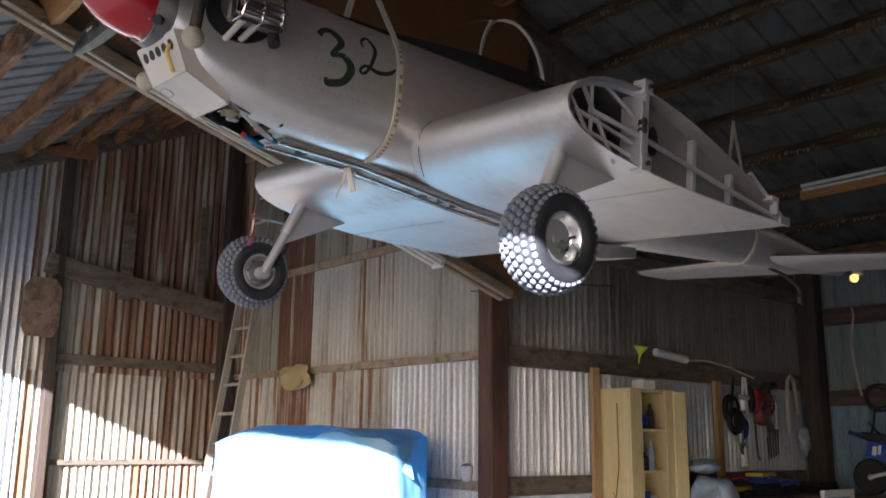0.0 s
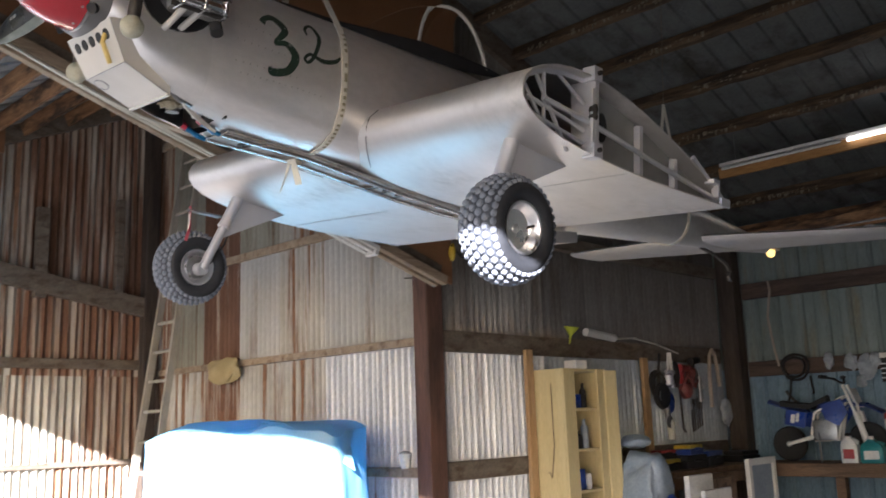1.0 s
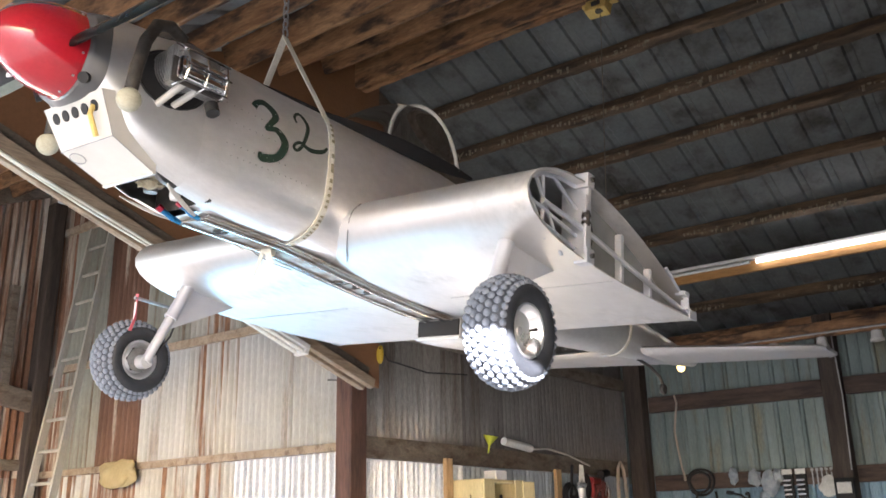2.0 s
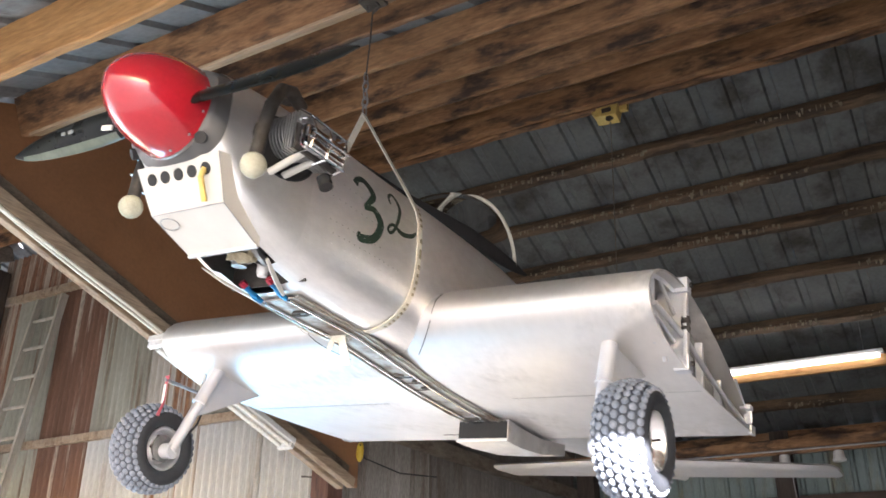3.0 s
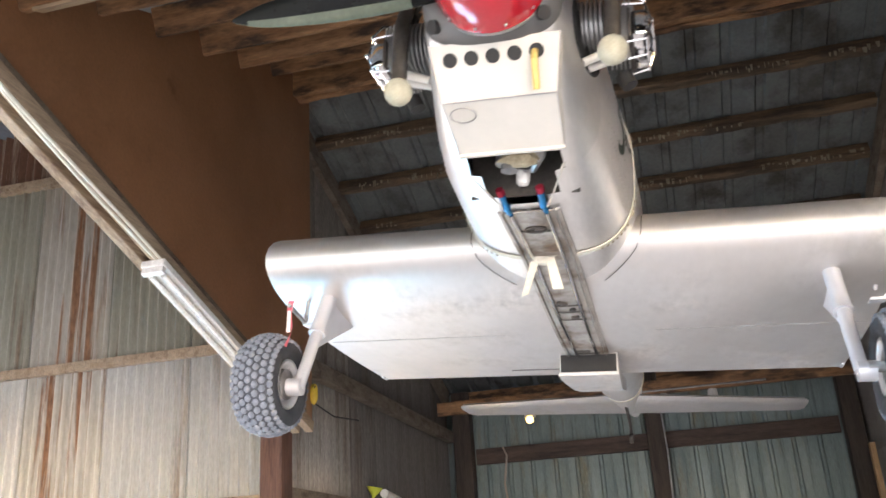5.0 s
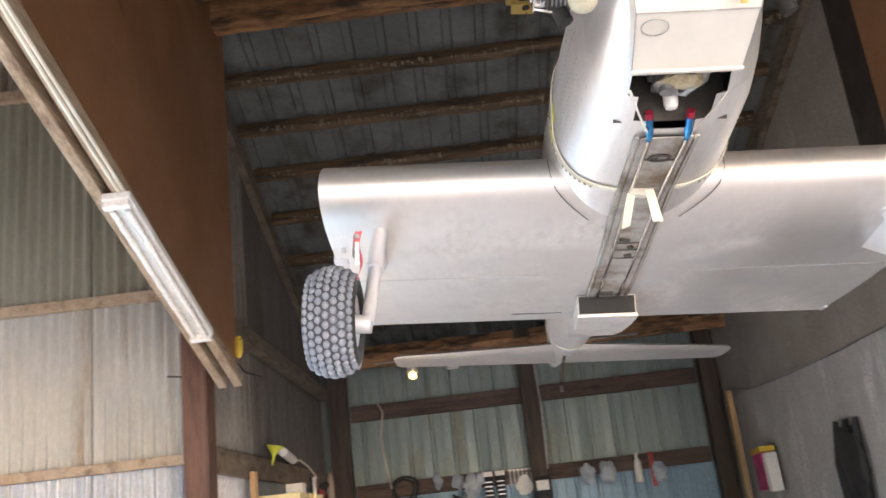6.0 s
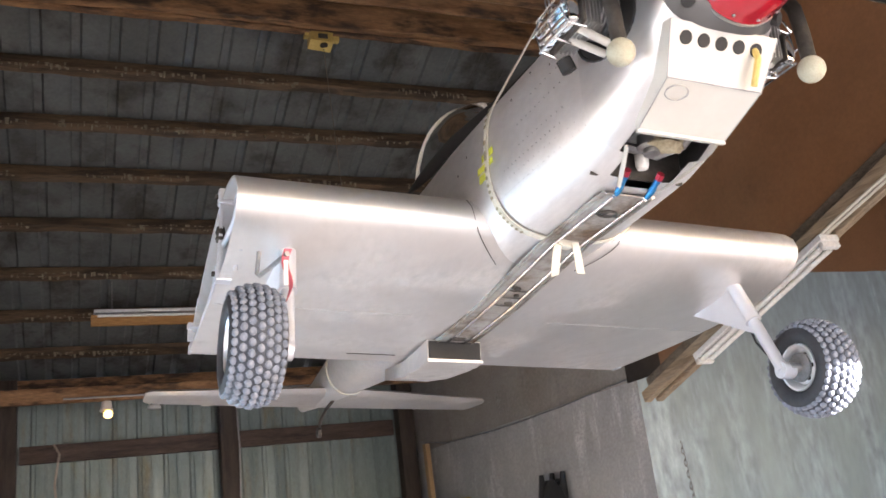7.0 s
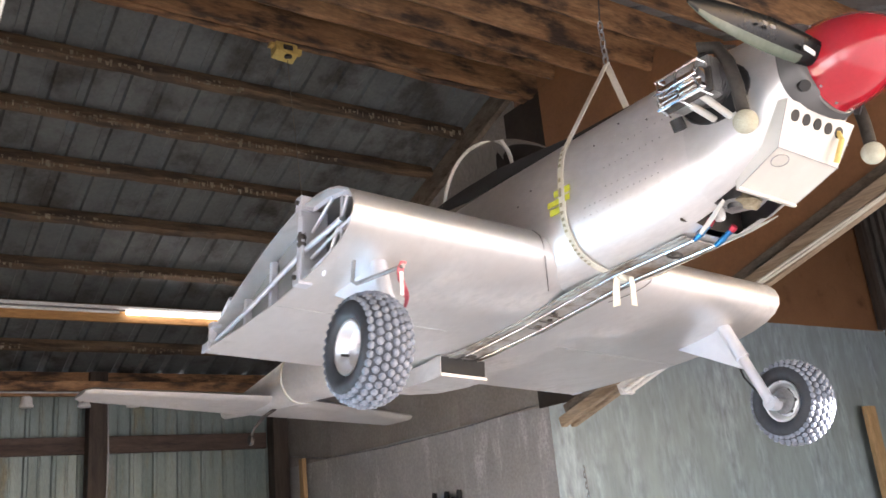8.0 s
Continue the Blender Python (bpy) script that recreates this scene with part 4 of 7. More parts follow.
    for i in range(24):
        bm.faces.new((ctr, vs[i], vs[(i + 1) % 24]))
    part("cowl_opening", bm, BLACK, plane, "dark opening behind the cylinder")

# fuel fittings in the opening
BELLY = [(2.05, -0.054), (2.4, -0.068), (2.65, -0.098), (2.9, -0.128), (3.2, -0.152), (3.36, -0.157)]
for s in (-1, 1):
    bm = bmesh.new()
    tube(bm, [(1.972, s * 0.050 + 0.006, -0.036), (1.990, s * 0.049 + 0.005, -0.043), (2.012, s * 0.048 + 0.003, -0.054), (2.04, s * 0.047, -0.062)], [0.0105, 0.0085, 0.0105, 0.0075], 10)
    hs = part("hose_fitting", bm, HOSE_BLUE, plane, "blue anodised hose fitting", 50)
    bm = bmesh.new()
    tube(bm, [(1.958, s * 0.051 + 0.008, -0.027), (1.974, s * 0.050 + 0.006, -0.036)], 0.0115, 6)
    part("fitting_nut", bm, HOSE_RED, hs, "red anodised nut")
    bm = bmesh.new()
    tube(bm, [(x, s * (0.047 - 0.007 * (x - 2.04)), z - 0.008) for x, z in BELLY], 0.0065, 8)
    part("control_rod", bm, CHROME, plane, "thin bright push rod along the belly", 50)
    bm = bmesh.new()
    lo = [[Vector((x, s * (0.070 + d), z + h)) for d, h in ((0.0, 0.004), (0.0, -0.008), (0.003, -0.008), (0.003, -0.003), (0.012, -0.002), (0.012, 0.004))] for x, z in BELLY]
    loft(bm, lo)
    part("belly_rail", bm, GRIMY, plane, "folded aluminium angle along the belly")
bm = bmesh.new()
pts = BELLY
loft(bm, [[Vector((x, -0.066, z)), Vector((x, 0.066, z)), Vector((x, 0.066, z - 0.004)), Vector((x, -0.066, z - 0.004))] for x, z in pts])
part("belly_channel", bm, GRIMY, plane, "dull channel between the rails")
for x, z, w_, a_ in ((2.16, -0.062, 0.022, 0.2), (2.74, -0.116, 0.036, 0.5), (2.80, -0.122, 0.018, -0.7), (2.87, -0.130, 0.026, -0.2), (3.28, -0.160, 0.060, 0.05)):
    bm = bmesh.new()
    box(bm, (x, 0.014 * math.copysign(1, a_), z), (0.016, w_, 0.012), Matrix.Rotation(a_, 4, "Z"), 0.003)
    tube(bm, [(x + 0.018, -0.05, z - 0.004), (x + 0.014, 0.02, z - 0.006), (x + 0.004, 0.045, z - 0.004)], 0.0028, 5)
    part("pulley_bracket", bm, IRON, plane, "oily bracket in the belly channel")
# oily ring in the channel, a wad of pale hose lagging and a filter bowl in the opening
bm = bmesh.new()
tube(bm, [(2.165 + 0.020 * math.cos(a), 0.028 * math.sin(a), -0.066) for a in np.linspace(0, 2 * math.pi, 21)], 0.0035, 6)
part("inspection_ring", bm, IRON, plane, "dark ring round a small drain hole")
bm = bmesh.new()
bmesh.ops.create_icosphere(bm, subdivisions=3, radius=1.0)
for v in bm.verts:
    n = 1 + 0.45 * noise.noise(v.co * 2.4) + 0.2 * noise.noise(v.co * 6)
    v.co = Vector((1.880 + v.co.x * 0.034 * n, -0.012 + v.co.y * 0.050 * n, 0.018 + v.co.z * 0.022 * n))
part("hose_lagging", bm, CLOTH_OILY, plane, "wad of cream lagging round the hoses", 60)
bm = bmesh.new()
lathe(bm, [(0.0, 0.0), (0.014, 0.003), (0.018, 0.014), (0.018, 0.05), (0.014, 0.056)], Matrix.Translation((1.975, 0.0, -0.014)), 18)
part("filter_bowl", bm, WHITE, plane, "white filter bowl", 40)
# skin edges bent down on both sides of the belly opening
for s in (-1, 1):
    bm = bmesh.new()
    rr = []
    for k in range(6):
        q = k / 5
        x, y, z = 1.86 + 0.16 * q, 0.122 - 0.066 * q, -0.010 - 0.046 * q
        d = 0.006 + 0.008 * math.sin(math.pi * q)
        rr.append([Vector((x, s * y, z)), Vector((x, s * (y + 0.003), z)), Vector((x, s * (y - 0.004), z - d)), Vector((x, s * (y - 0.007), z - d))])
    loft(bm, rr)
    part("belly_flap", bm, CREAM, plane, "bent pale skin edge beside the opening")

# rows of rivets on both sides
for name, material, rows_ in (("rivet", ALU, ((1.72, 2.42, 62, 26), (1.95, 2.42, 70, 18), (1.9, 2.42, 106, 22))),
                              ("dome_rivet", ALU_DULL, ((2.0, 2.3, 77, 14), (1.98, 2.2, 84, 10), (1.98, 2.2, 91, 10), (1.94, 2.12, 98, 8)))):
    bm = bmesh.new()
    for s in (-1, 1):
        for x0, x1, ang, n in rows_:
            for i in range(n):
                p = skin(x0 + (x1 - x0) * i / (n - 1), radians(ang) * s, 0.0008)
                bmesh.ops.create_cone(bm, cap_ends=True, segments=6, radius1=0.0025, radius2=0.0016, depth=0.0014, matrix=Matrix.Translation(p) @ Matrix.Rotation(radians(-90 * s), 4, "X"))
    part(name, bm, material, plane, "small dome rivets", kind="stuff")
# drilled holes in the left side of the body
bm = bmesh.new()
for x, ang in ((1.96, 112), (2.02, 104), (2.14, 116), (2.24, 108), (2.55, 100), (2.62, 94)):
    lathe(bm, [(0.0035, -0.001), (0.0035, 0.0008)], Matrix.Translation(skin(x, radians(ang))) @ Matrix.Rotation(radians(-90), 4, "X"), 8)
part("drilled_hole", bm, BLACK, plane, "small dark drilled holes", kind="stuff")


# painted numerals on the body side, brushed in a looping script
def brushed(pts, widths):
    bm = bmesh.new()
    pts = [Vector(p) for p in pts]
    line = []
    for i in range(len(pts) - 1):
        p0, p1, p2, p3 = pts[max(0, i - 1)], pts[i], pts[i + 1], pts[min(len(pts) - 1, i + 2)]
        for k in range(7):
            t = k / 7
            line.append((0.5 * (2 * p1 + (p2 - p0) * t + (2 * p0 - 5 * p1 + 4 * p2 - p3) * t * t + (3 * p1 - p0 - 3 * p2 + p3) * t ** 3), widths[i] + (widths[i + 1] - widths[i]) * t))
    line.append((pts[-1], widths[-1]))
    rows_ = []
    for i, (p, w) in enumerate(line):
        d = (line[min(i + 1, len(line) - 1)][0] - line[max(i - 1, 0)][0]).normalized()
        row = []
        for e in (-0.5, -0.17, 0.17, 0.5):
            q = p + Vector((-d.y, d.x)) * (w * e)
            _, wd, zb, zt, zc, n = station(q.x)
            h = (zt - zc) if q.y > zc else (zc - zb)
            row.append(Vector((q.x, -(wd * max(0.02, 1 - abs((q.y - zc) / h) ** n) ** (1 / n) + 0.0015), q.y)))
        rows_.append(row)
    loft(bm, rows_, False)
    return bm


part("painted_number", brushed([(2.062, 0.286), (2.075, 0.305), (2.108, 0.312), (2.148, 0.280), (2.112, 0.230), (2.155, 0.236), (2.190, 0.200), (2.165, 0.148), (2.108, 0.130), (2.098, 0.146)],
     [0.026, 0.018, 0.020, 0.028, 0.012, 0.020, 0.032, 0.026, 0.026, 0.010]), DECAL, plane, "dark green painted 3, flaking")
part("painted_number", brushed([(2.236, 0.292), (2.228, 0.312), (2.250, 0.330), (2.276, 0.312), (2.284, 0.282), (2.262, 0.220), (2.240, 0.196), (2.226, 0.206), (2.250, 0.226), (2.300, 0.214), (2.350, 0.226), (2.372, 0.246)],
     [0.008, 0.011, 0.010, 0.015, 0.017, 0.013, 0.011, 0.011, 0.011, 0.016, 0.015, 0.008]), DECAL, plane, "thinner dark green painted 2 with a looped foot")
bm = bmesh.new()
for dx, dz, a, b in ((0.01, 0, 0.11, 0.020), (-0.01, 0.03, 0.08, 0.022), (0.02, -0.03, 0.07, 0.024)):
    x, z = 2.40 + dx, 0.155 + dz
    box(bm, (x, 0.2535, z), (a, 0.002, b))
part("patch_tape", bm, YELLOW_STICKER, plane, "yellow-green tape patch under the strap")

# cockpit edge, windscreen hoop
for s in (-1, 1):
    bm = bmesh.new()
    rr = []
    for x, y, z0, z1 in ((1.98, 0.150, 0.396, 0.406), (2.20, 0.172, 0.391, 0.408), (2.39, 0.180, 0.386, 0.409), (2.60, 0.194, 0.383, 0.424),
                         (2.80, 0.203, 0.379, 0.440), (3.00, 0.204, 0.379, 0.441), (3.15, 0.203, 0.394, 0.437), (3.27, 0.200, 0.414, 0.425)):
        rr.append([Vector((x, s * (y + d), z)) for d, z in ((-0.005, z0), (0.002, z0), (0.005, z0 + 0.004), (0.005, z1 - 0.004), (0.002, z1), (-0.005, z1))])
    loft(bm, rr)
    part("cockpit_edge", bm, EDGE, plane, "black padded cockpit edge", 50)
bm = bmesh.new()
pts = [(3.17 - 0.10 * math.sin(math.pi * t), -0.20 * math.cos(math.pi * t), 0.42 + 0.300 * math.sin(math.pi * t) ** 0.85) for t in np.linspace(0, 1, 21)]
tube(bm, pts, 0.008, 8)
part("canopy_hoop", bm, STRAP, plane, "pale hoop over the cockpit", 50)
bm = bmesh.new()
rows_ = []
for k in range(9):
    u = k / 8
    x = 2.62 + 0.50 * u
    hgt = 0.02 + 0.275 * math.sin(u * math.pi / 2) ** 0.8
    rows_.append([Vector((x, -0.20 * math.cos(math.pi * t), 0.42 + hgt * math.sin(math.pi * t) ** 0.9)) for t in np.linspace(0, 1, 15)])
loft(bm, rows_, False)
GLASS = bpy.data.materials.new("clear_acrylic")
GLASS.use_nodes = True
gb = GLASS.node_tree.nodes["Principled BSDF"]
gb.inputs["Transmission Weight"].default_value, gb.inputs["Roughness"].default_value, gb.inputs["IOR"].default_value = 1.0, 0.03, 1.02
wind = part("windscreen", bm, GLASS, plane, "thin clear windscreen", 60)
wind.visible_shadow = False

# ---- wing centre section ----
CH0, CH1 = Vector((2.49, 0, 0.030)), Vector((3.775, 0, -0.152))


def foil(k, up):
    """A point of the section at the share k of the chord."""
    c = (CH1 - CH0).length
    yt = 5 * 0.205 * c * (0.2969 * math.sqrt(k) - 0.126 * k - 0.3516 * k * k + 0.2843 * k ** 3 - 0.1036 * k ** 4)
    camber = 0.030 * c * (1 - ((k - 0.38) / (0.38 if k < 0.38 else 0.62)) ** 2)
    d = (CH1 - CH0).normalized()
    n = Vector((-d.z, 0, d.x))
    return CH0 + d * (c * k) + n * (camber + (yt if up else -yt))


SH = [0.5 * (1 - math.cos(math.pi * i / 18)) for i in range(19)]
SECTION = [foil(k, True) for k in SH[::-1]] + [foil(k, False) for k in SH[1:]]


def at_y(pts, y, shrink=0.0):
    c = Vector((3.0, 0, 0.0))
    return [Vector((p.x + (c.x - p.x) * shrink * 0.6, y, p.z + (c.z - p.z) * shrink)) for p in pts]


bm = bmesh.new()
ys = [-0.972, -0.8, -0.5, -0.25, 0.25, 0.5, 0.8, 0.972]
loft(bm, [at_y(SECTION, -0.72, 0.035), at_y(SECTION, -0.971, 0.035)] + [at_y(SECTION, y) for y in ys] + [at_y(SECTION, 0.971, 0.035), at_y(SECTION, 0.72, 0.035)], True, (False, False))
wing = part("wing_centre_section", bm, ALU_WING, plane, "bare aluminium stub wing, open at both ends", 35)
bm = bmesh.new()
for s in (-1, 1):
    tube(bm, [foil(0.46, False) + Vector((0, s * 0.27, -0.0004)), foil(0.46, False) + Vector((0, s * 0.957, -0.0004))], 0.0011, 4)
    for i in range(46):
        p = foil(0.455, False) + Vector((0, s * (0.29 + 0.0145 * i), -0.0015))
        bmesh.ops.create_cone(bm, cap_ends=True, segments=5, radius1=0.002, radius2=0.003, depth=0.0016, matrix=Matrix.Translation(p))
part("skin_seam", bm, ALU_DULL, wing, "riveted seam along the wing", kind="stuff")
bm = bmesh.new()
tube(bm, [foil(0.90, False) + Vector((0, y, -0.001)) for y in (0.15, 0.25, 0.36)], 0.0018, 5)
part("flap_gap", bm, IRON, wing, "dark gap line ahead of the trailing edge")
for s in (-1, 1):
    # root gap line
    bm = bmesh.new()
    pts = [foil(k, True) + Vector((0, s * 0.264, 0.002)) for k in (0.03, 0.005)] + [foil(k, False) + Vector((0, s * (0.262 - 1.1 * k), -0.004)) for k in (0.0, 0.015, 0.03, 0.05, 0.07, 0.09, 0.11)]
    tube(bm, pts, 0.0014, 6)
    part("root_seal", bm, IRON, wing, "dark rubber seal at the wing root")
    # ribs, spar and fittings in the open end
    bm = bmesh.new()
    inner = at_y(SECTION, s * 0.902, 0.04)
    vs = [bm.verts.new(p) for p in inner if p.x > 2.90]
    bm.faces.new(vs)
    ext = bmesh.ops.extrude_face_region(bm, geom=bm.faces[:])
    bmesh.ops.translate(bm, vec=(0, -s * 0.004, 0), verts=[v for v in ext["geom"] if isinstance(v, bmesh.types.BMVert)])
    part("tip_rib", bm, RIB, wing, "grey sheet rib inside the open wing end")
    bm = bmesh.new()
    lathe(bm, [(0.030, 0), (0.030, 0.004)], Matrix.Translation((2.99, s * 0.904, 0.015)) @ Matrix.Rotation(radians(-90 * s), 4, "X") @ Matrix.Diagonal((0.9, 1.7, 1, 1)), 20)
    part("rib_hole", bm, BLACK, wing, "dark oval lightening hole")
    for k0 in (0.56, 0.74):
        a, b = foil(k0, False), foil(k0, True)
        bm = bmesh.new()
        box(bm, (a.x, s * 0.917, (a.z + b.z) / 2), (0.022, 0.026, (b.z - a.z) * 0.93), None, 0.003)
        part("stiffener", bm, ALU_PAINT, wing, "folded stiffener")
    bm = bmesh.new()
    a, b = foil(0.285, False), foil(0.285, True)
    box(bm, (2.865, s * 0.927, (a.z + b.z) / 2), (0.020, 0.10, b.z - a.z - 0.012), None, 0.003)
    box(bm, (2.865, s * 0.957, b.z + 0.010), (0.045, 0.05, 0.05), None, 0.004)
    box(bm, (2.865, s * 0.957, a.z + 0.018), (0.05, 0.05, 0.05), None, 0.004)
    box(bm, (2.845, s * 0.972, (a.z + b.z) / 2 - 0.01), (0.016, 0.012, 0.2), None, 0.003)
    part("spar_end", bm, ALU_PAINT, wing, "main spar end with attachment lugs")
    for z in (a.z + 0.018, b.z + 0.012):
        bm = bmesh.new()
        lathe(bm, [(0.008, 0), (0.008, 0.02)], Matrix.Translation((2.865, s * 0.972, z)) @ Matrix.Rotation(radians(-90 * s), 4, "X"), 10)
        part("bolt", bm, IRON, wing)
    bm = bmesh.new()
    lathe(bm, [(0.012, -0.02), (0.016, -0.01), (0.012, 0.0), (0.016, 0.012), (0.012, 0.03)], Matrix.Translation((2.85, s * 0.972, 0.02)), 12)
    part("turnbuckle", bm, IRON, wing, "dark turnbuckle")
    bm = bmesh.new()
    fl = [foil(k, True) for k in (0.26, 0.17, 0.09, 0.03)] + [foil(0.0, True)] + [foil(k, False) for k in (0.03, 0.09, 0.17, 0.26)]
    fl = at_y(fl, s * 0.937, 0.03)
    rim_in = [Vector((p.x + (2.72 - p.x) * 0.10, p.y, p.z + (0.02 - p.z) * 0.13)) for p in fl]
    lo_ = [[a_, b_, b_ - Vector((0, s * 0.004, 0)), a_ - Vector((0, s * 0.004, 0))] for a_, b_ in zip(fl, rim_in)]
    loft(bm, lo_)
    for a_, b_ in (((2.545, 0.055), (2.66, -0.085)), ((2.60, 0.10), (2.76, -0.115)), ((2.56, 0.02), (2.85, -0.03)), ((2.64, 0.115), (2.64, -0.08)), ((2.70, 0.13), (2.85, 0.06)), ((2.58, -0.03), (2.85, -0.075))):
        tube(bm, [(a_[0], s * 0.934, a_[1]), (b_[0], s * 0.934, b_[1])], 0.007, 6)
    part("nose_rib", bm, ALU_PAINT, wing, "truss nose rib of thin bars")
    bm = bmesh.new()
    box(bm, (2.75, s * 0.80, 0.015), (0.24, 0.004, 0.11))
    part("inner_rib", bm, IRON, wing, "dark inner rib deep in the wing")
    bm = bmesh.new()
    tube(bm, [(2.62, s * 0.947, 0.025), (2.865, s * 0.962, -0.012), (3.25, s * 0.947, -0.062), (3.70, s * 0.957, -0.135)], 0.009, 8)
    part("push_rod", bm, ALU_PAINT, wing, "grey aileron push rod", 50)
    bm = bmesh.new()
    tube(bm, [(3.50, s * 0.962, 0.00), (3.72, s * 0.962, -0.125)], 0.010, 6)
    box(bm, (3.63, s * 0.972, -0.075), (0.05, 0.04, 0.018), None, 0.003)
    box(bm, (3.655, s * 0.972, -0.10), (0.014, 0.03, 0.06), None, 0.003)
    box(bm, (3.735, s * 0.967, -0.14), (0.07, 0.012, 0.035), None, 0.003)
    part("hinge_bracket", bm, ALU_PAINT, wing, "aileron hinge bracket")


# ---- landing gear ----
def wheel(s):
    hub = Vector((2.500, 0.918, -0.412)) if s > 0 else Vector((2.480, -0.935, -0.412))
    m = Matrix.Translation(hub + Vector((0, 0, 0.008))) @ Matrix.Rotation(radians(-90 * s), 4, "X") @ Matrix.Scale(0.985, 4)
    bm = bmesh.new()
    half = [(0.076, 0.050), (0.082, 0.063), (0.098, 0.075), (0.116, 0.077), (0.131, 0.070), (0.143, 0.056), (0.152, 0.039), (0.1575, 0.020), (0.160, 0.0)]
    lathe(bm, half + [(r, -h) for r, h in half[::-1][1:]], m, 56, False)
    n = 36
    lug_bm = bmesh.new()
    for row, (h, r, sx, sy) in enumerate(((-0.063, 0.1365, 0.019, 0.0195), (-0.043, 0.1500, 0.020, 0.0195), (-0.022, 0.1580, 0.020, 0.0195), (0.0, 0.1612, 0.020, 0.0195), (0.022, 0.1580, 0.020, 0.0195), (0.043, 0.1500, 0.020, 0.0195), (0.063, 0.1365, 0.019, 0.0195))):
        for i in range(n):
            a = 2 * math.pi * (i + 0.5 * (row % 2)) / n
            base = [m @ (Matrix.Rotation(a, 4, "Z") @ Vector((r + d, u * sy * k, h + v * sx * k))) for d, k in ((-0.004, 1.0), (0.0045, 0.94), (0.0075, 0.66)) for u, v in ((0, -0.5), (0.42, -0.34), (0.62, 0), (0.42, 0.34), (0, 0.5), (-0.42, 0.34), (-0.62, 0), (-0.42, -0.34))]
            vs = [lug_bm.verts.new(p) for p in base]
            lug_bm.faces.new(vs[16:])
            for o in (0, 8):
                for j in range(8):
                    q = (j + 1) % 8
                    lug_bm.faces.new((vs[o + j], vs[o + q], vs[o + 8 + q], vs[o + 8 + j]))
    w = thing("wheel", "", "")
    w.parent = plane
    w.matrix_basis = Matrix()
    part("tyre", bm, TYRE, w, "black turf tyre", 35)
    bm = bmesh.new()
    band = [(0.1425, 0.058), (0.1530, 0.040), (0.1585, 0.020), (0.1610, 0.0)]
    lathe(bm, band + [(r, -h) for r, h in band[::-1][1:]], m, 56, False)
    part("tread_band", bm, TREAD, w, "dusty rubber between the lugs", 40)
    part("tread_lug", lug_bm, LUG, w, "dusty rounded diamond lugs", 50, "stuff")
    bm = bmesh.new()
    lathe(bm, [(0.081, 0.060), (0.079, 0.065), (0.073, 0.064), (0.067, 0.056), (0.064, 0.040), (0.058, 0.031), (0.012, 0.028), (0.012, -0.05),
               (0.030, -0.052), (0.056, -0.034), (0.063, -0.050), (0.067, -0.058), (0.073, -0.064), (0.079, -0.065), (0.081, -0.060), (0.074, -0.045), (0.071, 0.0), (0.074, 0.045), (0.081, 0.060)], m, 40, False)
    lathe(bm, [(0.014, 0.024), (0.014, 0.032), (0.010, 0.034)], m, 14)
    part("rim", bm, RIM, w, "bright cast wheel rim", 35)
    bm = bmesh.new()
    for i in range(6):
        a = 2 * math.pi * i / 6
        lathe(bm, [(0.0075, 0), (0.0075, 0.007)], m @ Matrix.Translation((0.046 * math.cos(a), 0.046 * math.sin(a), -0.050)), 6)
    tube(bm, [m @ Vector((0.054, 0.01, 0.028)), m @ Vector((0.052, 0.012, 0.056))], 0.004, 6)
    part("rim_bolt", bm, IRON, w, kind="stuff")
    bm = bmesh.new()
    lathe(bm, [(0.050, -0.058), (0.050, -0.050)], m, 28)
    lathe(bm, [(0.016, -0.10), (0.016, -0.05)], m, 14)
    part("brake_disc", bm, STEEL, w, "grey brake disc and axle")
    return w


for s in (-1, 1):
    wheel(s)
    top, foot = Vector((2.650, s * 0.800, -0.080)), Vector((2.503 - 0.010 * (s < 0), s * 0.822, -0.413))
    bm = bmesh.new()
    mid = top.lerp(foot, 0.42)
    tube(bm, [top, mid], 0.026, 14)
    tube(bm, [mid, foot], 0.020, 14)
    tube(bm, [mid + (foot - top) * 0.012 * -1, mid + (foot - top) * 0.012], 0.029, 14)
    lathe(bm, [(0.028, -0.012), (0.028, 0.035)], Matrix.Translation(foot) @ Matrix.Rotation(radians(-90 * s), 4, "X"), 14)
    leg = part("gear_leg", bm, ALU_PAINT, plane, "grey telescopic undercarriage leg", 50)
    bm = bmesh.new()
    tri_ = [top, top.lerp(foot, 0.58) + Vector((0.012, 0, 0)), Vector((2.90, s * 0.815, -0.124)), Vector((2.74, s * 0.81, -0.100))]
    wide = Vector((0.0, s * 0.011, 0.0))
    loft(bm, [[p + wide for p in tri_], [p - wide for p in tri_]])
    part("leg_gusset", bm, ALU_PAINT, leg, "triangular sheet gusset")
    bm = bmesh.new()
    tube(bm, [mid + Vector((0.03, 0, 0)), mid.lerp(foot, 0.4) + Vector((0.045, 0, 0)), foot + Vector((0.05, s * 0.02, 0.03)), foot + Vector((0.01, s * 0.04, 0.01))], 0.004, 6)
    part("brake_line", bm, BLACK, leg, "thin black brake line")
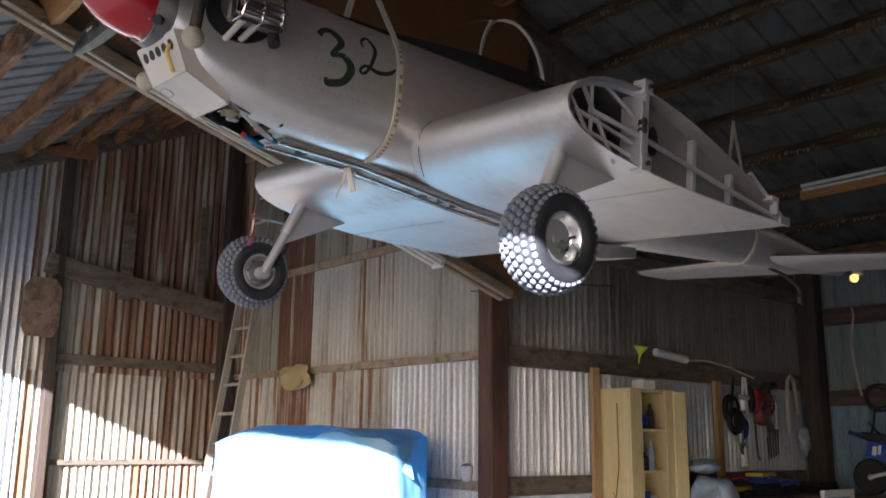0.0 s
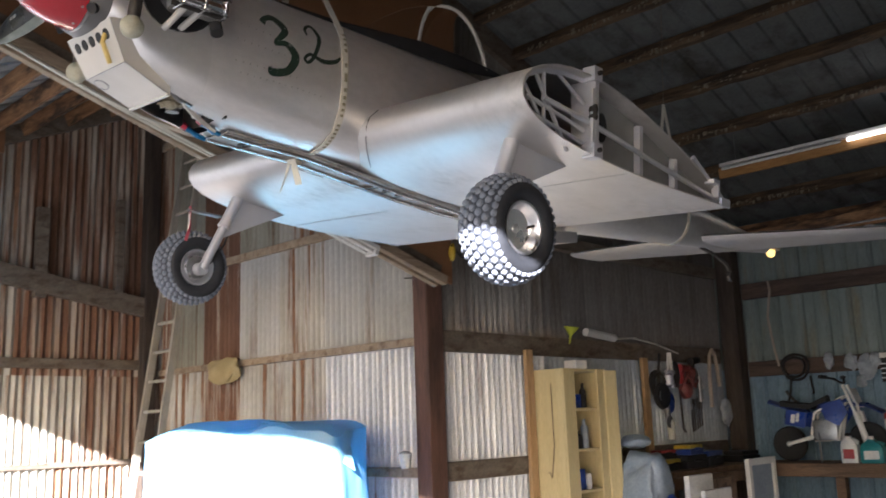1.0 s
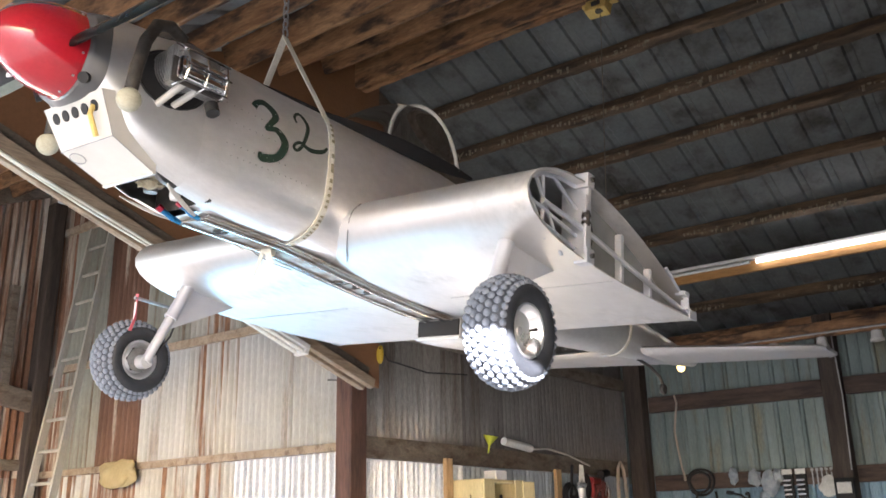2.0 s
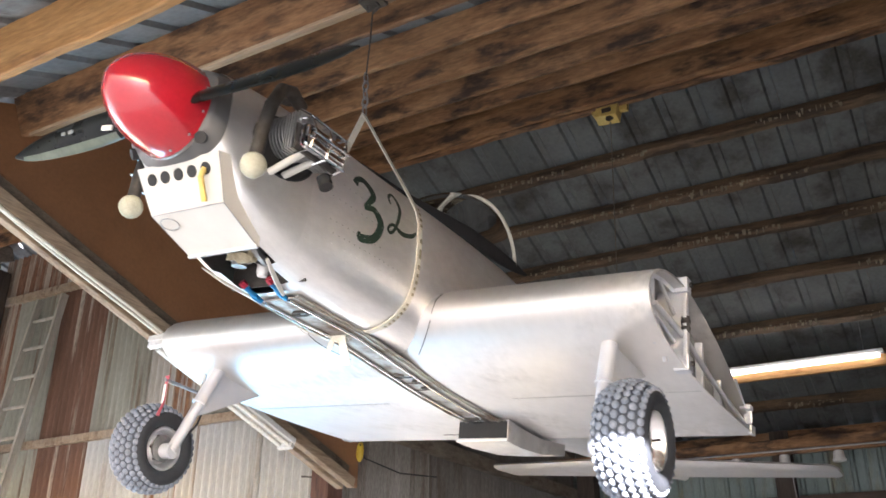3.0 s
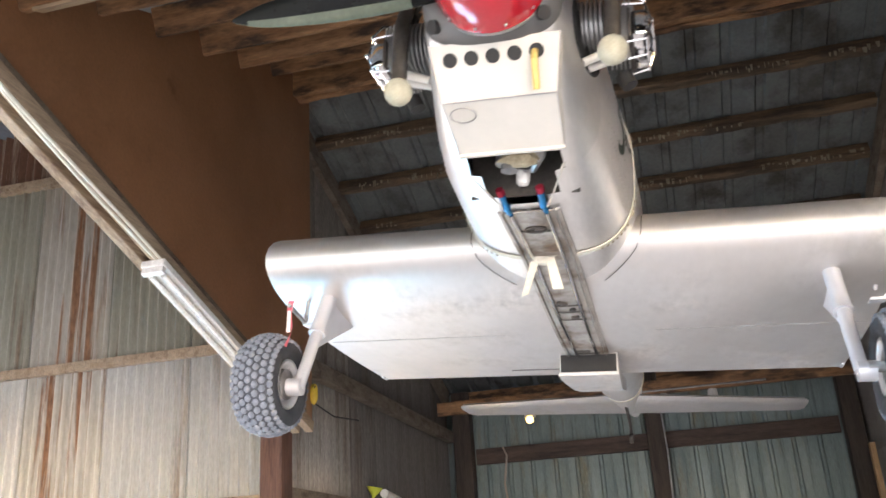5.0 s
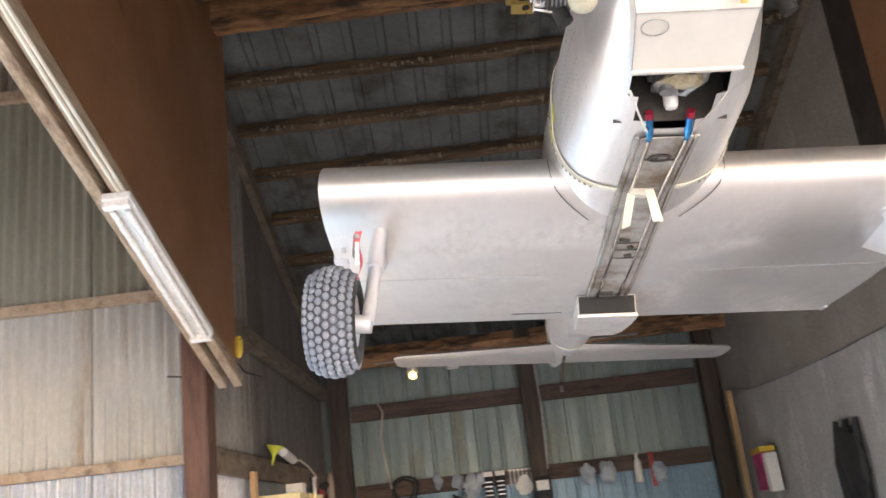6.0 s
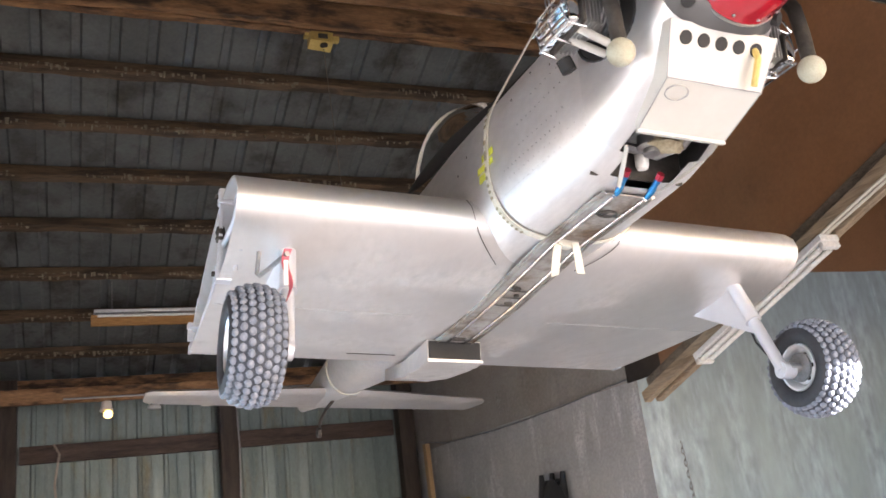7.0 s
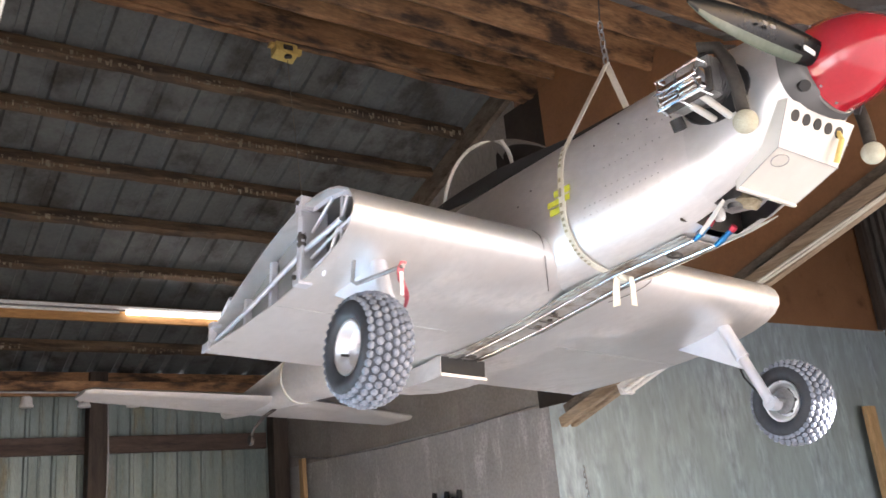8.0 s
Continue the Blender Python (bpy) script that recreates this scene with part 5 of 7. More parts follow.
# air-speed probe and its red flag
bm = bmesh.new()
tube(bm, [(2.66, 0.88, -0.06), (2.66, 0.885, -0.155), (2.64, 0.880, -0.166), (2.43, 0.842, -0.164)], 0.007, 8)
part("pitot_tube", bm, STEEL, plane, "bent grey pitot tube", 50)
bm = bmesh.new()
rr = []
for i in range(9):
    k = i / 8
    c = Vector((2.436 + 0.008 * math.sin(5 * k), 0.838 + 0.008 * math.sin(7 * k), -0.148 - 0.150 * k))
    wv = Vector((math.sin(1.6 * k), math.cos(1.6 * k), 0)) * (0.0105 - 0.0035 * k)
    th = Vector((wv.y, -wv.x, 0)).normalized() * 0.0015
    rr.append([c - wv, c + wv, c + wv + th, c - wv + th])
loft(bm, rr)
ribbon = part("safety_ribbon", bm, REDTAG, None, "")
ribbon.matrix_world = AIR_M
bm = bmesh.new()
box(bm, (2.4385, 0.843, -0.215), (0.002, 0.012, 0.070), Matrix.Rotation(-0.03, 4, "X"))
part("ribbon_print", bm, PAPER_, ribbon, "white printed panel")
tagged(ribbon, "red cloth streamer hanging from the pitot tube", "streamer")

# belly outlet
bm = bmesh.new()
O = [(3.355, -0.152, -0.236), (3.47, -0.165, -0.245), (3.70, -0.17, -0.235), (3.95, -0.15, -0.20)]
rr = []
for x, zt, zb in O:
    w = 0.112 if x < 3.5 else 0.10
    rr.append([Vector((x, -w, zt)), Vector((x, w, zt)), Vector((x, w, zb)), Vector((x, -w, zb))])
loft(bm, rr)
outlet = part("belly_outlet", bm, ALU_WING, plane, "boxed aluminium air outlet under the wing")
bm = bmesh.new()
box(bm, (3.3525, 0, -0.192), (0.012, 0.214, 0.068))
part("outlet_mouth", bm, BLACK, outlet, "black mouth of the outlet")
bm = bmesh.new()
box(bm, (3.385, 0, -0.236), (0.085, 0.232, 0.014), Matrix.Rotation(0.05, 4, "Y"), 0.003)
part("outlet_lip", bm, ALU_WING, outlet)

# ---- tail ----
bm = bmesh.new()
rr = []
for y in (-1.03, -1.0, -0.7, -0.3, 0.0, 0.3, 0.7, 1.02, 1.05):
    t = abs(y) / 1.04
    tip = y in (-1.03, 1.05)
    le, te = 5.13 + 0.265 * t + (0.05 if tip else 0), 5.73 - (0.03 if tip else 0)
    th = (0.052 - 0.012 * t) * (0.6 if tip else 1)
    ring = []
    for k in (1.0, 0.8, 0.5, 0.25, 0.08, 0.0):
        ring.append(Vector((le + (te - le) * k, y, -0.02 + th / 2 * math.sqrt(max(0.0, min(1, k * 6))) * (1 - 0.35 * k))))
    for k in (0.08, 0.25, 0.5, 0.8, 1.0):
        ring.append(Vector((le + (te - le) * k, y, -0.02 - th / 2 * math.sqrt(max(0.0, min(1, k * 6))) * (1 - 0.35 * k))))
    rr.append(ring)
loft(bm, rr)
stab = part("tailplane", bm, ALU_WING, plane, "bare aluminium tailplane without elevators", 40)
for y in (-0.98, -0.45, 0.45, 1.0):
    bm = bmesh.new()
    box(bm, (5.735, y, -0.02), (0.05, 0.012, 0.03), None, 0.003)
    part("elevator_hinge", bm, STEEL, stab, "small hinge lug")
bm = bmesh.new()
tube(bm, [(5.30, 0, -0.06), (5.48, 0, -0.085), (5.62, 0, -0.13), (5.66, 0, -0.17)], 0.010, 8)
lathe(bm, [(0.012, -0.012), (0.030, -0.012), (0.034, 0.0), (0.030, 0.012), (0.012, 0.012)], Matrix.Translation((5.67, 0, -0.20)) @ Matrix.Rotation(radians(90), 4, "X"), 20)
part("tailwheel", bm, IRON, plane, "small dark tail wheel on a spring", 40)


# ---- slings, chains ----
def ribbon_along(bm, pts, width, thick, axis=Vector((1, 0, 0))):
    rr = []
    for i, p in enumerate(pts):
        p = Vector(p)
        d = (Vector(pts[min(i + 1, len(pts) - 1)]) - Vector(pts[max(i - 1, 0)])).normalized()
        n = d.cross(axis).normalized()
        rr.append([p - axis * width / 2, p + axis * width / 2, p + axis * width / 2 + n * thick, p - axis * width / 2 + n * thick])
    loft(bm, rr)


def sling(x, apex, out, angs, name, lab, width=0.028):
    loop = [apex] + [skin(x, radians(a), out) for a in angs] + [apex]
    b = bmesh.new()
    ribbon_along(b, [AIR_M @ Vector(p) for p in loop], width, 0.003)
    ob = part(name, b, STRAP, None, "", 30)
    return tagged(ob, lab, "strap", "lifting slings")


APEX = Vector((2.365, 0.015, 0.735))
front = sling(2.39, APEX, 0.006, list(range(120, -121, -6)), "lifting_sling", "cream webbing sling with faded print round the body")
# faded print along the strap, as plain bars
bm = bmesh.new()
for s in (-1, 1):
    for i, a in enumerate(np.linspace(28, 118, 20)):
        if i in (7, 15):
            continue
        p = skin(2.39, radians(a) * s, 0.0105)
        q = skin(2.39, radians(a + 2.2) * s, 0.0105)
        ribbon_along(bm, [AIR_M @ p, AIR_M @ q], 0.013, 0.0008)
part("strap_print", bm, STRAP_PRINT, front, "faded printed marks", kind="stuff")
bm = bmesh.new()
for dy, l, twist, sway, grow in ((0.022, 0.105, 0.30, 0.036, 0.0), (-0.026, 0.095, -0.12, -0.012, 0.003)):
    b0 = AIR_M @ Vector((2.375, 0.02, -0.080))
    rr = []
    for i in range(9):
        k = i / 8
        c = b0 + Vector((0.008 * math.sin(2.5 * k + dy * 60), dy + sway * k, -l * k))
        w = Vector((math.sin(twist * (0.5 + k)), math.cos(twist * (0.5 + k)), -sway * 4 * k)).normalized() * (0.0125 + grow * k)
        n = Vector((w.y, -w.x, 0)).normalized() * 0.0015
        rr.append([c - w - n, c + w - n, c + w + n, c - w + n])
    loft(bm, rr)
box(bm, AIR_M @ Vector((2.39, 0.02, -0.080)), (0.036, 0.050, 0.024), Matrix.Rotation(0.25, 4, "X"), 0.010)
part("strap_knot", bm, STRAP, front, "knotted end with loose tails", 30)
TAIL_AP = Vector((4.90, 0.0, 0.72))
sling(4.95, TAIL_AP, 0.006, list(range(140, -141, -8)), "lifting_sling", "cream webbing sling round the tail cone")


def chain(p0, p1, name, lab, link=0.045):
    p0, p1 = Vector(p0), Vector(p1)
    n = max(2, int((p1 - p0).length / (link * 0.72)))
    c = thing(name, lab, "chain", group="hanging chains")
    b = bmesh.new()
    pts = [Vector((0.011 * math.cos(a), 0, link / 2 * math.sin(a))) for a in np.linspace(0, 2 * math.pi, 13)]
    tube(b, pts, 0.0032, 6)
    me = mesh_of("link", b, STEEL, 50)
    for i in range(n):
        o = new("link", me)
        o.parent = c
        o.matrix_world = Matrix.Translation(p0.lerp(p1, (i + 0.5) / n)) @ Matrix.Rotation(radians(90 * (i % 2)), 4, "Z")
    return c


A_W = AIR_M @ APEX
chain(A_W, A_W + Vector((0, 0, 0.17)), "chain", "short grey steel chain carrying the sling")
bm = bmesh.new()
tube(bm, [A_W + Vector((0, 0, 0.165)), (2.36, A_W.y - 0.015, 3.50), (2.36, A_W.y - 0.02, 3.63)], 0.003, 6)
solid("hanger_wire", bm, IRON, "thin dark wire from the hook to the chain", "wire")
bm = bmesh.new()
tube(bm, [(2.36, A_W.y - 0.02, 3.615), (2.36, A_W.y - 0.05, 3.635), (2.36, A_W.y - 0.025, 3.675), (2.36, A_W.y + 0.005, 3.655), (2.36, A_W.y, 3.63)], 0.006, 8)
box(bm, (2.36, A_W.y - 0.02, 3.672), (0.07, 0.09, 0.03), None, 0.004)
solid("beam_hook", bm, IRON, "black steel hook screwed into the purlin", "hook")
T_W = AIR_M @ TAIL_AP
bm = bmesh.new()
tube(bm, [T_W, T_W.lerp(Vector((5.06, 4.33, 4.58)), 0.5), (5.06, 4.33, 4.60)], 0.0025, 6)
solid("tail_rope", bm, WEATHERED, "thin grey rope from the pulley block to the tail sling", "rope")
# yellow bracket block on the ridge plank
bm = bmesh.new()
box(bm, (5.09, 4.315, 4.745), (0.035, 0.21, 0.13), Matrix.Rotation(0.10, 4, "X"), 0.004)
box(bm, (5.07, 4.345, 4.665), (0.09, 0.15, 0.10), Matrix.Rotation(0.25, 4, "Y") @ Matrix.Rotation(0.12, 4, "X"), 0.006)
box(bm, (5.07, 4.425, 4.690), (0.05, 0.05, 0.022), None, 0.003)
bl = solid("pulley_block", bm, WOODPIN, "yellow wooden pulley block nailed to the ridge plank", "pulley block")
bm = bmesh.new()
lathe(bm, [(0.026, 0), (0.026, 0.012)], Matrix.Translation((5.045, 4.33, 4.612)), 16)
box(bm, (5.018, 4.34, 4.668), (0.012, 0.06, 0.03))
part("pulley", bm, IRON, bl, "dark pulley wheel")
# ---- small materials for the loose things ----
GREYBAG = mat("grey_plastic_sheet", (0.30, 0.36, 0.43), (0.21, 0.27, 0.34), rough=0.45, scale=4, fine=40, bump=0.3)
BLUEPLASTIC = mat("blue_plastic", (0.02, 0.06, 0.30), (0.015, 0.04, 0.22), rough=0.35, scale=8, fine=60)
TEAL = mat("teal_plastic", (0.02, 0.24, 0.25), (0.015, 0.19, 0.20), rough=0.4, scale=8, fine=60)
REDPLASTIC = mat("red_plastic", (0.34, 0.03, 0.035), (0.26, 0.022, 0.026), rough=0.4, scale=8, fine=60)
YELLOWPLASTIC = mat("yellow_plastic", (0.62, 0.44, 0.04), (0.52, 0.36, 0.03), rough=0.45, scale=8, fine=60)
MAGENTA = mat("magenta_paper", (0.42, 0.02, 0.14), (0.34, 0.015, 0.11), rough=0.5, scale=8, fine=60)
CLOTH = mat("tan_sacking", (0.42, 0.33, 0.16), (0.34, 0.26, 0.12), rough=0.95, scale=6, fine=120, bump=0.5)
SACK = mat("pale_sacking", (0.50, 0.42, 0.34), (0.40, 0.33, 0.26), rough=0.9, scale=4, fine=90, bump=0.4)
CARD = mat("brown_card", (0.27, 0.19, 0.13), (0.18, 0.12, 0.08), rough=0.8, scale=7, fine=50, bump=0.2, amount=0.2, stain=(0.10, 0.06, 0.04), stain_at=0.58, stain_scale=9)
ALULADDER = mat("weathered_ladder_wood", (0.40, 0.37, 0.31), (0.30, 0.275, 0.22), rough=0.7, scale=4, fine=40, bump=0.15, stretch=(4, 4, 0.6))
BENCH = wood("brown_bench_timber", (0.20, 0.12, 0.07), (0.14, 0.085, 0.05), (0.08, 0.05, 0.03), (5, 0.6, 5), 0.6)
PAPER = mat("white_paper", (0.75, 0.74, 0.70), (0.66, 0.65, 0.61), rough=0.8, scale=6, fine=60)
CLEARBAG = mat("cloudy_plastic_bag", (0.42, 0.47, 0.52), (0.28, 0.32, 0.36), rough=0.3, scale=12, fine=60, bump=0.4)


def lump(bm, c, s, seed, rough_=0.16, sub=3, flat=None):
    """A soft uneven body round c; flat: the height at which it is pressed on its support."""
    geo = bmesh.ops.create_icosphere(bm, subdivisions=sub, radius=0.5)
    for v in geo["verts"]:
        n = noise.noise(v.co * 3.1 + Vector((seed, seed * 2, 0))) * rough_ + noise.noise(v.co * 8 + Vector((seed, 0, seed))) * rough_ * 0.35
        p = v.co * (1 + n)
        v.co = Vector((c[0] + p.x * s[0], c[1] + p.y * s[1], c[2] + p.z * s[2]))
        if flat is not None and v.co.z < flat:
            v.co.z = flat


def torus_pts(c, r, n, m=None, turns=1.0, wob=0.0):
    m = m or Matrix()
    return [Vector(c) + (m @ Vector((r * (1 + wob * math.sin(3 * a)) * math.cos(a), 0, r * (1 + wob * math.cos(2 * a)) * math.sin(a)))) for a in np.linspace(0, 2 * math.pi * turns, n)]


# ---- the side bay: covered vehicle, ladder ----
def tarp_top(x, y):
    z = 1.43 + 0.06 * math.exp(-((y - 7.95) / 0.40) ** 2) + 0.035 * math.exp(-((y - 6.85) / 0.22) ** 2) - 0.05 * math.exp(-((y - 8.5) / 0.25) ** 2)
    z -= 0.9 * max(0.0, 6.50 - y)
    z += 0.025 * noise.noise(Vector((x * 3.1, y * 2.7, 1.0))) - 0.10 * abs(x - 4.35) ** 2
    for p, q in ((7.35, 0.1), (7.9, -0.15), (7.12, 0.3)):
        z += 0.010 * max(0.0, 1 - abs(y - p - q * (x - 4.3)) / 0.04)
    return z


# rounded rectangle of the covered vehicle, walked round once; the cloth closes over it and hangs to the ground
ring_pts = [Vector(p) for p in ((3.95, 8.52), (4.00, 6.68), (4.19, 6.43), (4.64, 6.66), (4.95, 7.15), (4.95, 8.52))]
dense = []
for p, q in zip(ring_pts, ring_pts[1:] + ring_pts[:1]):
    n_ = max(2, int((q - p).length / 0.03))
    dense += [p.lerp(q, k / n_) for k in range(n_)]
for _ in range(3):
    dense = [(dense[i - 1] + dense[i] * 2 + dense[(i + 1) % len(dense)]) / 4 for i in range(len(dense))]
outline = []
for i, p in enumerate(dense):
    d = (dense[(i + 1) % len(dense)] - dense[i - 1]).normalized()
    outline.append((p.x, p.y, d.y, -d.x))
mx, my = 4.45, 7.5
rings = []
for lev in range(13):
    k = max(0.02, lev / 12)
    rings.append([Vector((mx + (x - mx) * k, my + (y - my) * k, 0)) for x, y, *_ in outline])
    for v in rings[-1]:
        v.z = tarp_top(v.x, v.y) - 0.03 * max(0, k - 0.9) * 10
for lev in range(1, 31):
    d = lev / 30
    ring = []
    for i, (x, y, nx_, ny_) in enumerate(outline):
        top = tarp_top(x, y) - 0.03
        s_ = x * 1.0 + y * 1.3
        flare = 0.02 * d + 0.13 * d ** 1.4
        fold = (0.012 * math.sin(s_ * 9 + 3.5 * math.sin(s_ * 2.3)) + 0.006 * math.sin(s_ * 31 + 4 * noise.noise(Vector((x, y, 0))))) * d ** 0.8
        fold += 0.06 * noise.noise(Vector((x * 2.6, y * 2.6, d * 2.6))) * min(1, d * 4) + 0.010 * noise.noise(Vector((x * 13, y * 13, d * 7)))
        for p_, w_, h_ in ((6.90, 0.05, 0.03), (7.2, 0.04, 0.015), (6.98, 0.03, -0.025), (7.8, 0.05, 0.015)):
            fold += h_ * max(0.0, 1 - abs(y - p_ - 0.15 * d) / w_) * min(1, d * 6) * (1 if x < 4.2 else 0.3)
        ring.append(Vector((x + nx_ * (flare + fold), y + ny_ * (flare + fold), max(0.006, top * (1 - d)))))
    rings.append(ring)
bm = bmesh.new()
loft(bm, rings, True, (True, False))
tarp = solid("tarpaulin", bm, TARP, "blue tarpaulin draped over a parked vehicle to the ground", "tarpaulin", smooth=40)

bm = bmesh.new()
rr = []
for i in range(11):
    u = i / 10
    a, b = Vector((4.02, 7.02, 1.47)).lerp(Vector((4.44, 6.66, 1.36)), u), Vector((4.03, 6.62, 1.40)).lerp(Vector((4.32, 6.41, 1.14)), u)
    line = []
    for q in range(9):
        v = q / 8
        p = a.lerp(b, v)
        p.z += 0.05 * math.sin(math.pi * v) * (0.4 + u) + 0.012 * noise.noise(p * 7)
        line.append(p)
    rr.append(line + [p - Vector((0.0, 0.0, 0.003)) for p in line[::-1]])
loft(bm, rr)
part("corner_flap", bm, TARP, tarp, "loose blue corner hanging over the end", 50)

lad = thing("ladder", "weathered pale ladder leaning in the corner of rusty sheets", "ladder")
LB, LT = Vector((4.50, 9.80, 0.0)), Vector((5.14, 9.86, 4.40))
sd = Vector((0.0, 1.0, 0.0))
for s in (-1, 1):
    bm = bmesh.new()
    p0, p1 = LB + sd * (0.21 * s), LT + sd * (0.17 * s)
    p0.z = max(p0.z, 0.005)
    rr = []
    for p in (p0, p1):
        rr.append([p + Vector((dx, 0, 0)) + sd * dy for dx, dy in ((-0.035, -0.014), (0.035, -0.014), (0.035, 0.014), (-0.035, 0.014))])
    loft(bm, rr)
    part("rail", bm, ALULADDER, lad)
for i in range(15):
    k = 0.045 + i * 0.0645
    c = LB.lerp(LT, k)
    w = 0.21 - 0.04 * k
    bm = bmesh.new()
    tube(bm, [c - sd * w, c + sd * w], 0.016, 8)
    part("rung", bm, ALULADDER, lad)

bm = bmesh.new()
lump(bm, (5.17, 9.33, 1.98), (0.10, 0.56, 0.24), 4, 0.45)
for v in bm.verts:
    v.co.x = min(v.co.x, 5.20)
solid("sack_cloth", bm, CLOTH, "yellow-tan cloth bundle hung over the timber girt", "cloth", smooth=60)
bm = bmesh.new()
lump(bm, (3.40, 9.6, 0.33), (1.15, 0.6, 0.72), 7, 0.32, 4, 0.0)
solid("sack", bm, SACK, "plump pale feed sack standing on the ground", "sack", "feed sacks", smooth=60)
bm = bmesh.new()
lump(bm, (4.0, 9.75, 0.26), (0.8, 0.5, 0.54), 9, 0.18, 3, 0.0)
solid("sack", bm, SACK, "plump pale feed sack standing on the ground", "sack", "feed sacks", smooth=60)


def plate(name, pts, y, th, material, lab):
    b = bmesh.new()
    loft(b, [[Vector((x, y - th / 2, z)) for x, z in pts], [Vector((x, y + th / 2, z)) for x, z in pts]])
    return solid(name, b, material, lab, "gusset", "gusset plates", "structure")


plate("gusset_plate", [(2.97, 2.40), (3.02, 2.30), (3.26, 2.30), (3.31, 2.40), (3.31, 2.76), (3.24, 2.86), (3.04, 2.86), (2.97, 2.76)], 10.60, 0.05, CARD, "brown board gusset at the joint of post and chord")
plate("gusset_plate", [(2.95, 4.14), (3.15, 4.10), (3.53, 4.12), (3.53, 4.36), (3.10, 4.17)], 10.64, 0.03, BROWNPLY, "brown board gusset high on the far wall")
bm = bmesh.new()
box(bm, (2.75, 10.72, roof_front(2.75) - 0.075), (5.3, 0.09, 0.20), TILT_F, 0.006)
solid("rafter", bm, TIMBER_OLD, "dark timber rafter at the far wall under the roof", "rafter", "side rafters", "structure")
# ---- lights of the deep bay ----
st = thing("strip_light", "orange board carrying a glowing fluorescent tube under the roof", "strip light")
bm = bmesh.new()
box(bm, (8.30, 4.40, 3.66), (0.04, 2.55, 0.10), None, 0.005)
part("board", bm, BATTEN, st, "orange timber board")
bm = bmesh.new()
box(bm, (8.30, 4.40, 3.735), (0.10, 2.5, 0.03), None, 0.005)
part("housing", bm, WHITE, st)
bm = bmesh.new()
tube(bm, [(8.245, 4.46, 3.69), (8.245, 3.18, 3.69)], 0.018, 12)
part("tube", bm, TUBE_ON, st, "lit fluorescent tube", 50)
bm = bmesh.new()
tube(bm, [(8.245, 5.62, 3.69), (8.245, 4.52, 3.69)], 0.014, 12)
part("tube", bm, TUBE_OFF, st, "dead dark tube", 50)
for y in (3.3, 5.5):
    bm = bmesh.new()
    tube(bm, [(8.30, y, 3.74), (8.30, y, roof_back(8.3) + 0.0)], 0.004, 6)
    part("hanger", bm, STEEL, st)
boxes(TIMBER_Y, "tie_beam", [((9.0, 4.4, 3.14), (0.06, 4.2, 0.14))], "brown timber tie beam carrying lamp holders", "beam", "structure", "", 0.006)
for i in range(5):
    y = (5.53, 5.11, 4.62, 4.18, 3.71)[i]
    lh = thing("lamp_holder", "lit yellow spot bulb under the tie beam" if i == 0 else "white porcelain lamp holder under the tie beam, empty", "lamp", group="lamp holders")
    bm = bmesh.new()
    lathe(bm, [(0.03, 0.10), (0.045, 0.09), (0.05, 0.03), (0.06, 0.02), (0.06, 0.0), (0.03, -0.004)], Matrix.Translation((9.0, y, 2.97)), 16)
    part("socket", bm, WHITE, lh, "white porcelain socket", 40)
    if i == 0:
        bm = bmesh.new()
        lathe(bm, [(0.018, 0.16), (0.02, 0.06), (0.03, 0.03), (0.055, -0.02), (0.06, -0.05), (0.03, -0.062)], Matrix.Translation((8.93, y - 0.01, 2.945)) @ Matrix.Rotation(radians(62), 4, "Y") @ Matrix.Scale(0.68, 4), 16)
        part("bulb", bm, BULB_ON, lh, "glowing warm spot bulb", 50)
bm = bmesh.new()
tube(bm, [(8.955, 5.9, 3.10), (8.955, 3.2, 3.10)], 0.010, 6)
solid("conduit", bm, STEEL, "grey conduit along the tie beam", "conduit")

# ---- cabinet ----
cab = thing("storage_cabinet", "tall yellow varnished cabinet with open door and full shelves", "cabinet")
CX0, CX1, CY0, CY1, CZ = 6.39, 6.99, 6.27, 6.575, 1.82
for nm, c, s in (("side_panel", (CX0 + 0.01, (CY0 + CY1) / 2, CZ / 2), (0.02, CY1 - CY0, CZ)), ("side_panel", (CX1 - 0.01, (CY0 + CY1) / 2, CZ / 2), (0.02, CY1 - CY0, CZ)),
                 ("top", ((CX0 + CX1) / 2, (CY0 + CY1) / 2, CZ - 0.01), (CX1 - CX0 - 0.042, CY1 - CY0, 0.02)), ("back", ((CX0 + CX1) / 2, CY1 - 0.008, CZ / 2), (CX1 - CX0 - 0.042, 0.012, CZ - 0.05)),
                 ("face_strip", (CX0 + 0.075, CY0 - 0.012, CZ / 2), (0.15, 0.018, CZ)), ("face_strip", (CX1 - 0.065, CY0 - 0.012, CZ / 2), (0.13, 0.018, CZ))):
    bm = bmesh.new()
    box(bm, c, s, None, 0.003)
    part(nm, bm, CABINET, cab)
SHELF_Z = [0.10, 0.48, 0.83, 1.16, 1.49]
for z in SHELF_Z:
    bm = bmesh.new()
    box(bm, ((CX0 + CX1) / 2, (CY0 + CY1) / 2 - 0.006, z), (CX1 - CX0 - 0.042, CY1 - CY0 - 0.03, 0.02), None, 0.002)
    part("shelf", bm, CABINET, cab)
bm = bmesh.new()
box(bm, (CX1 + 0.035, CY0 - 0.04, CZ / 2), (0.02, 0.13, CZ - 0.02), Matrix.Rotation(radians(75), 4, "Z"), 0.003)
part("door", bm, CABINET, cab, "narrow open door seen on edge")
bm = bmesh.new()
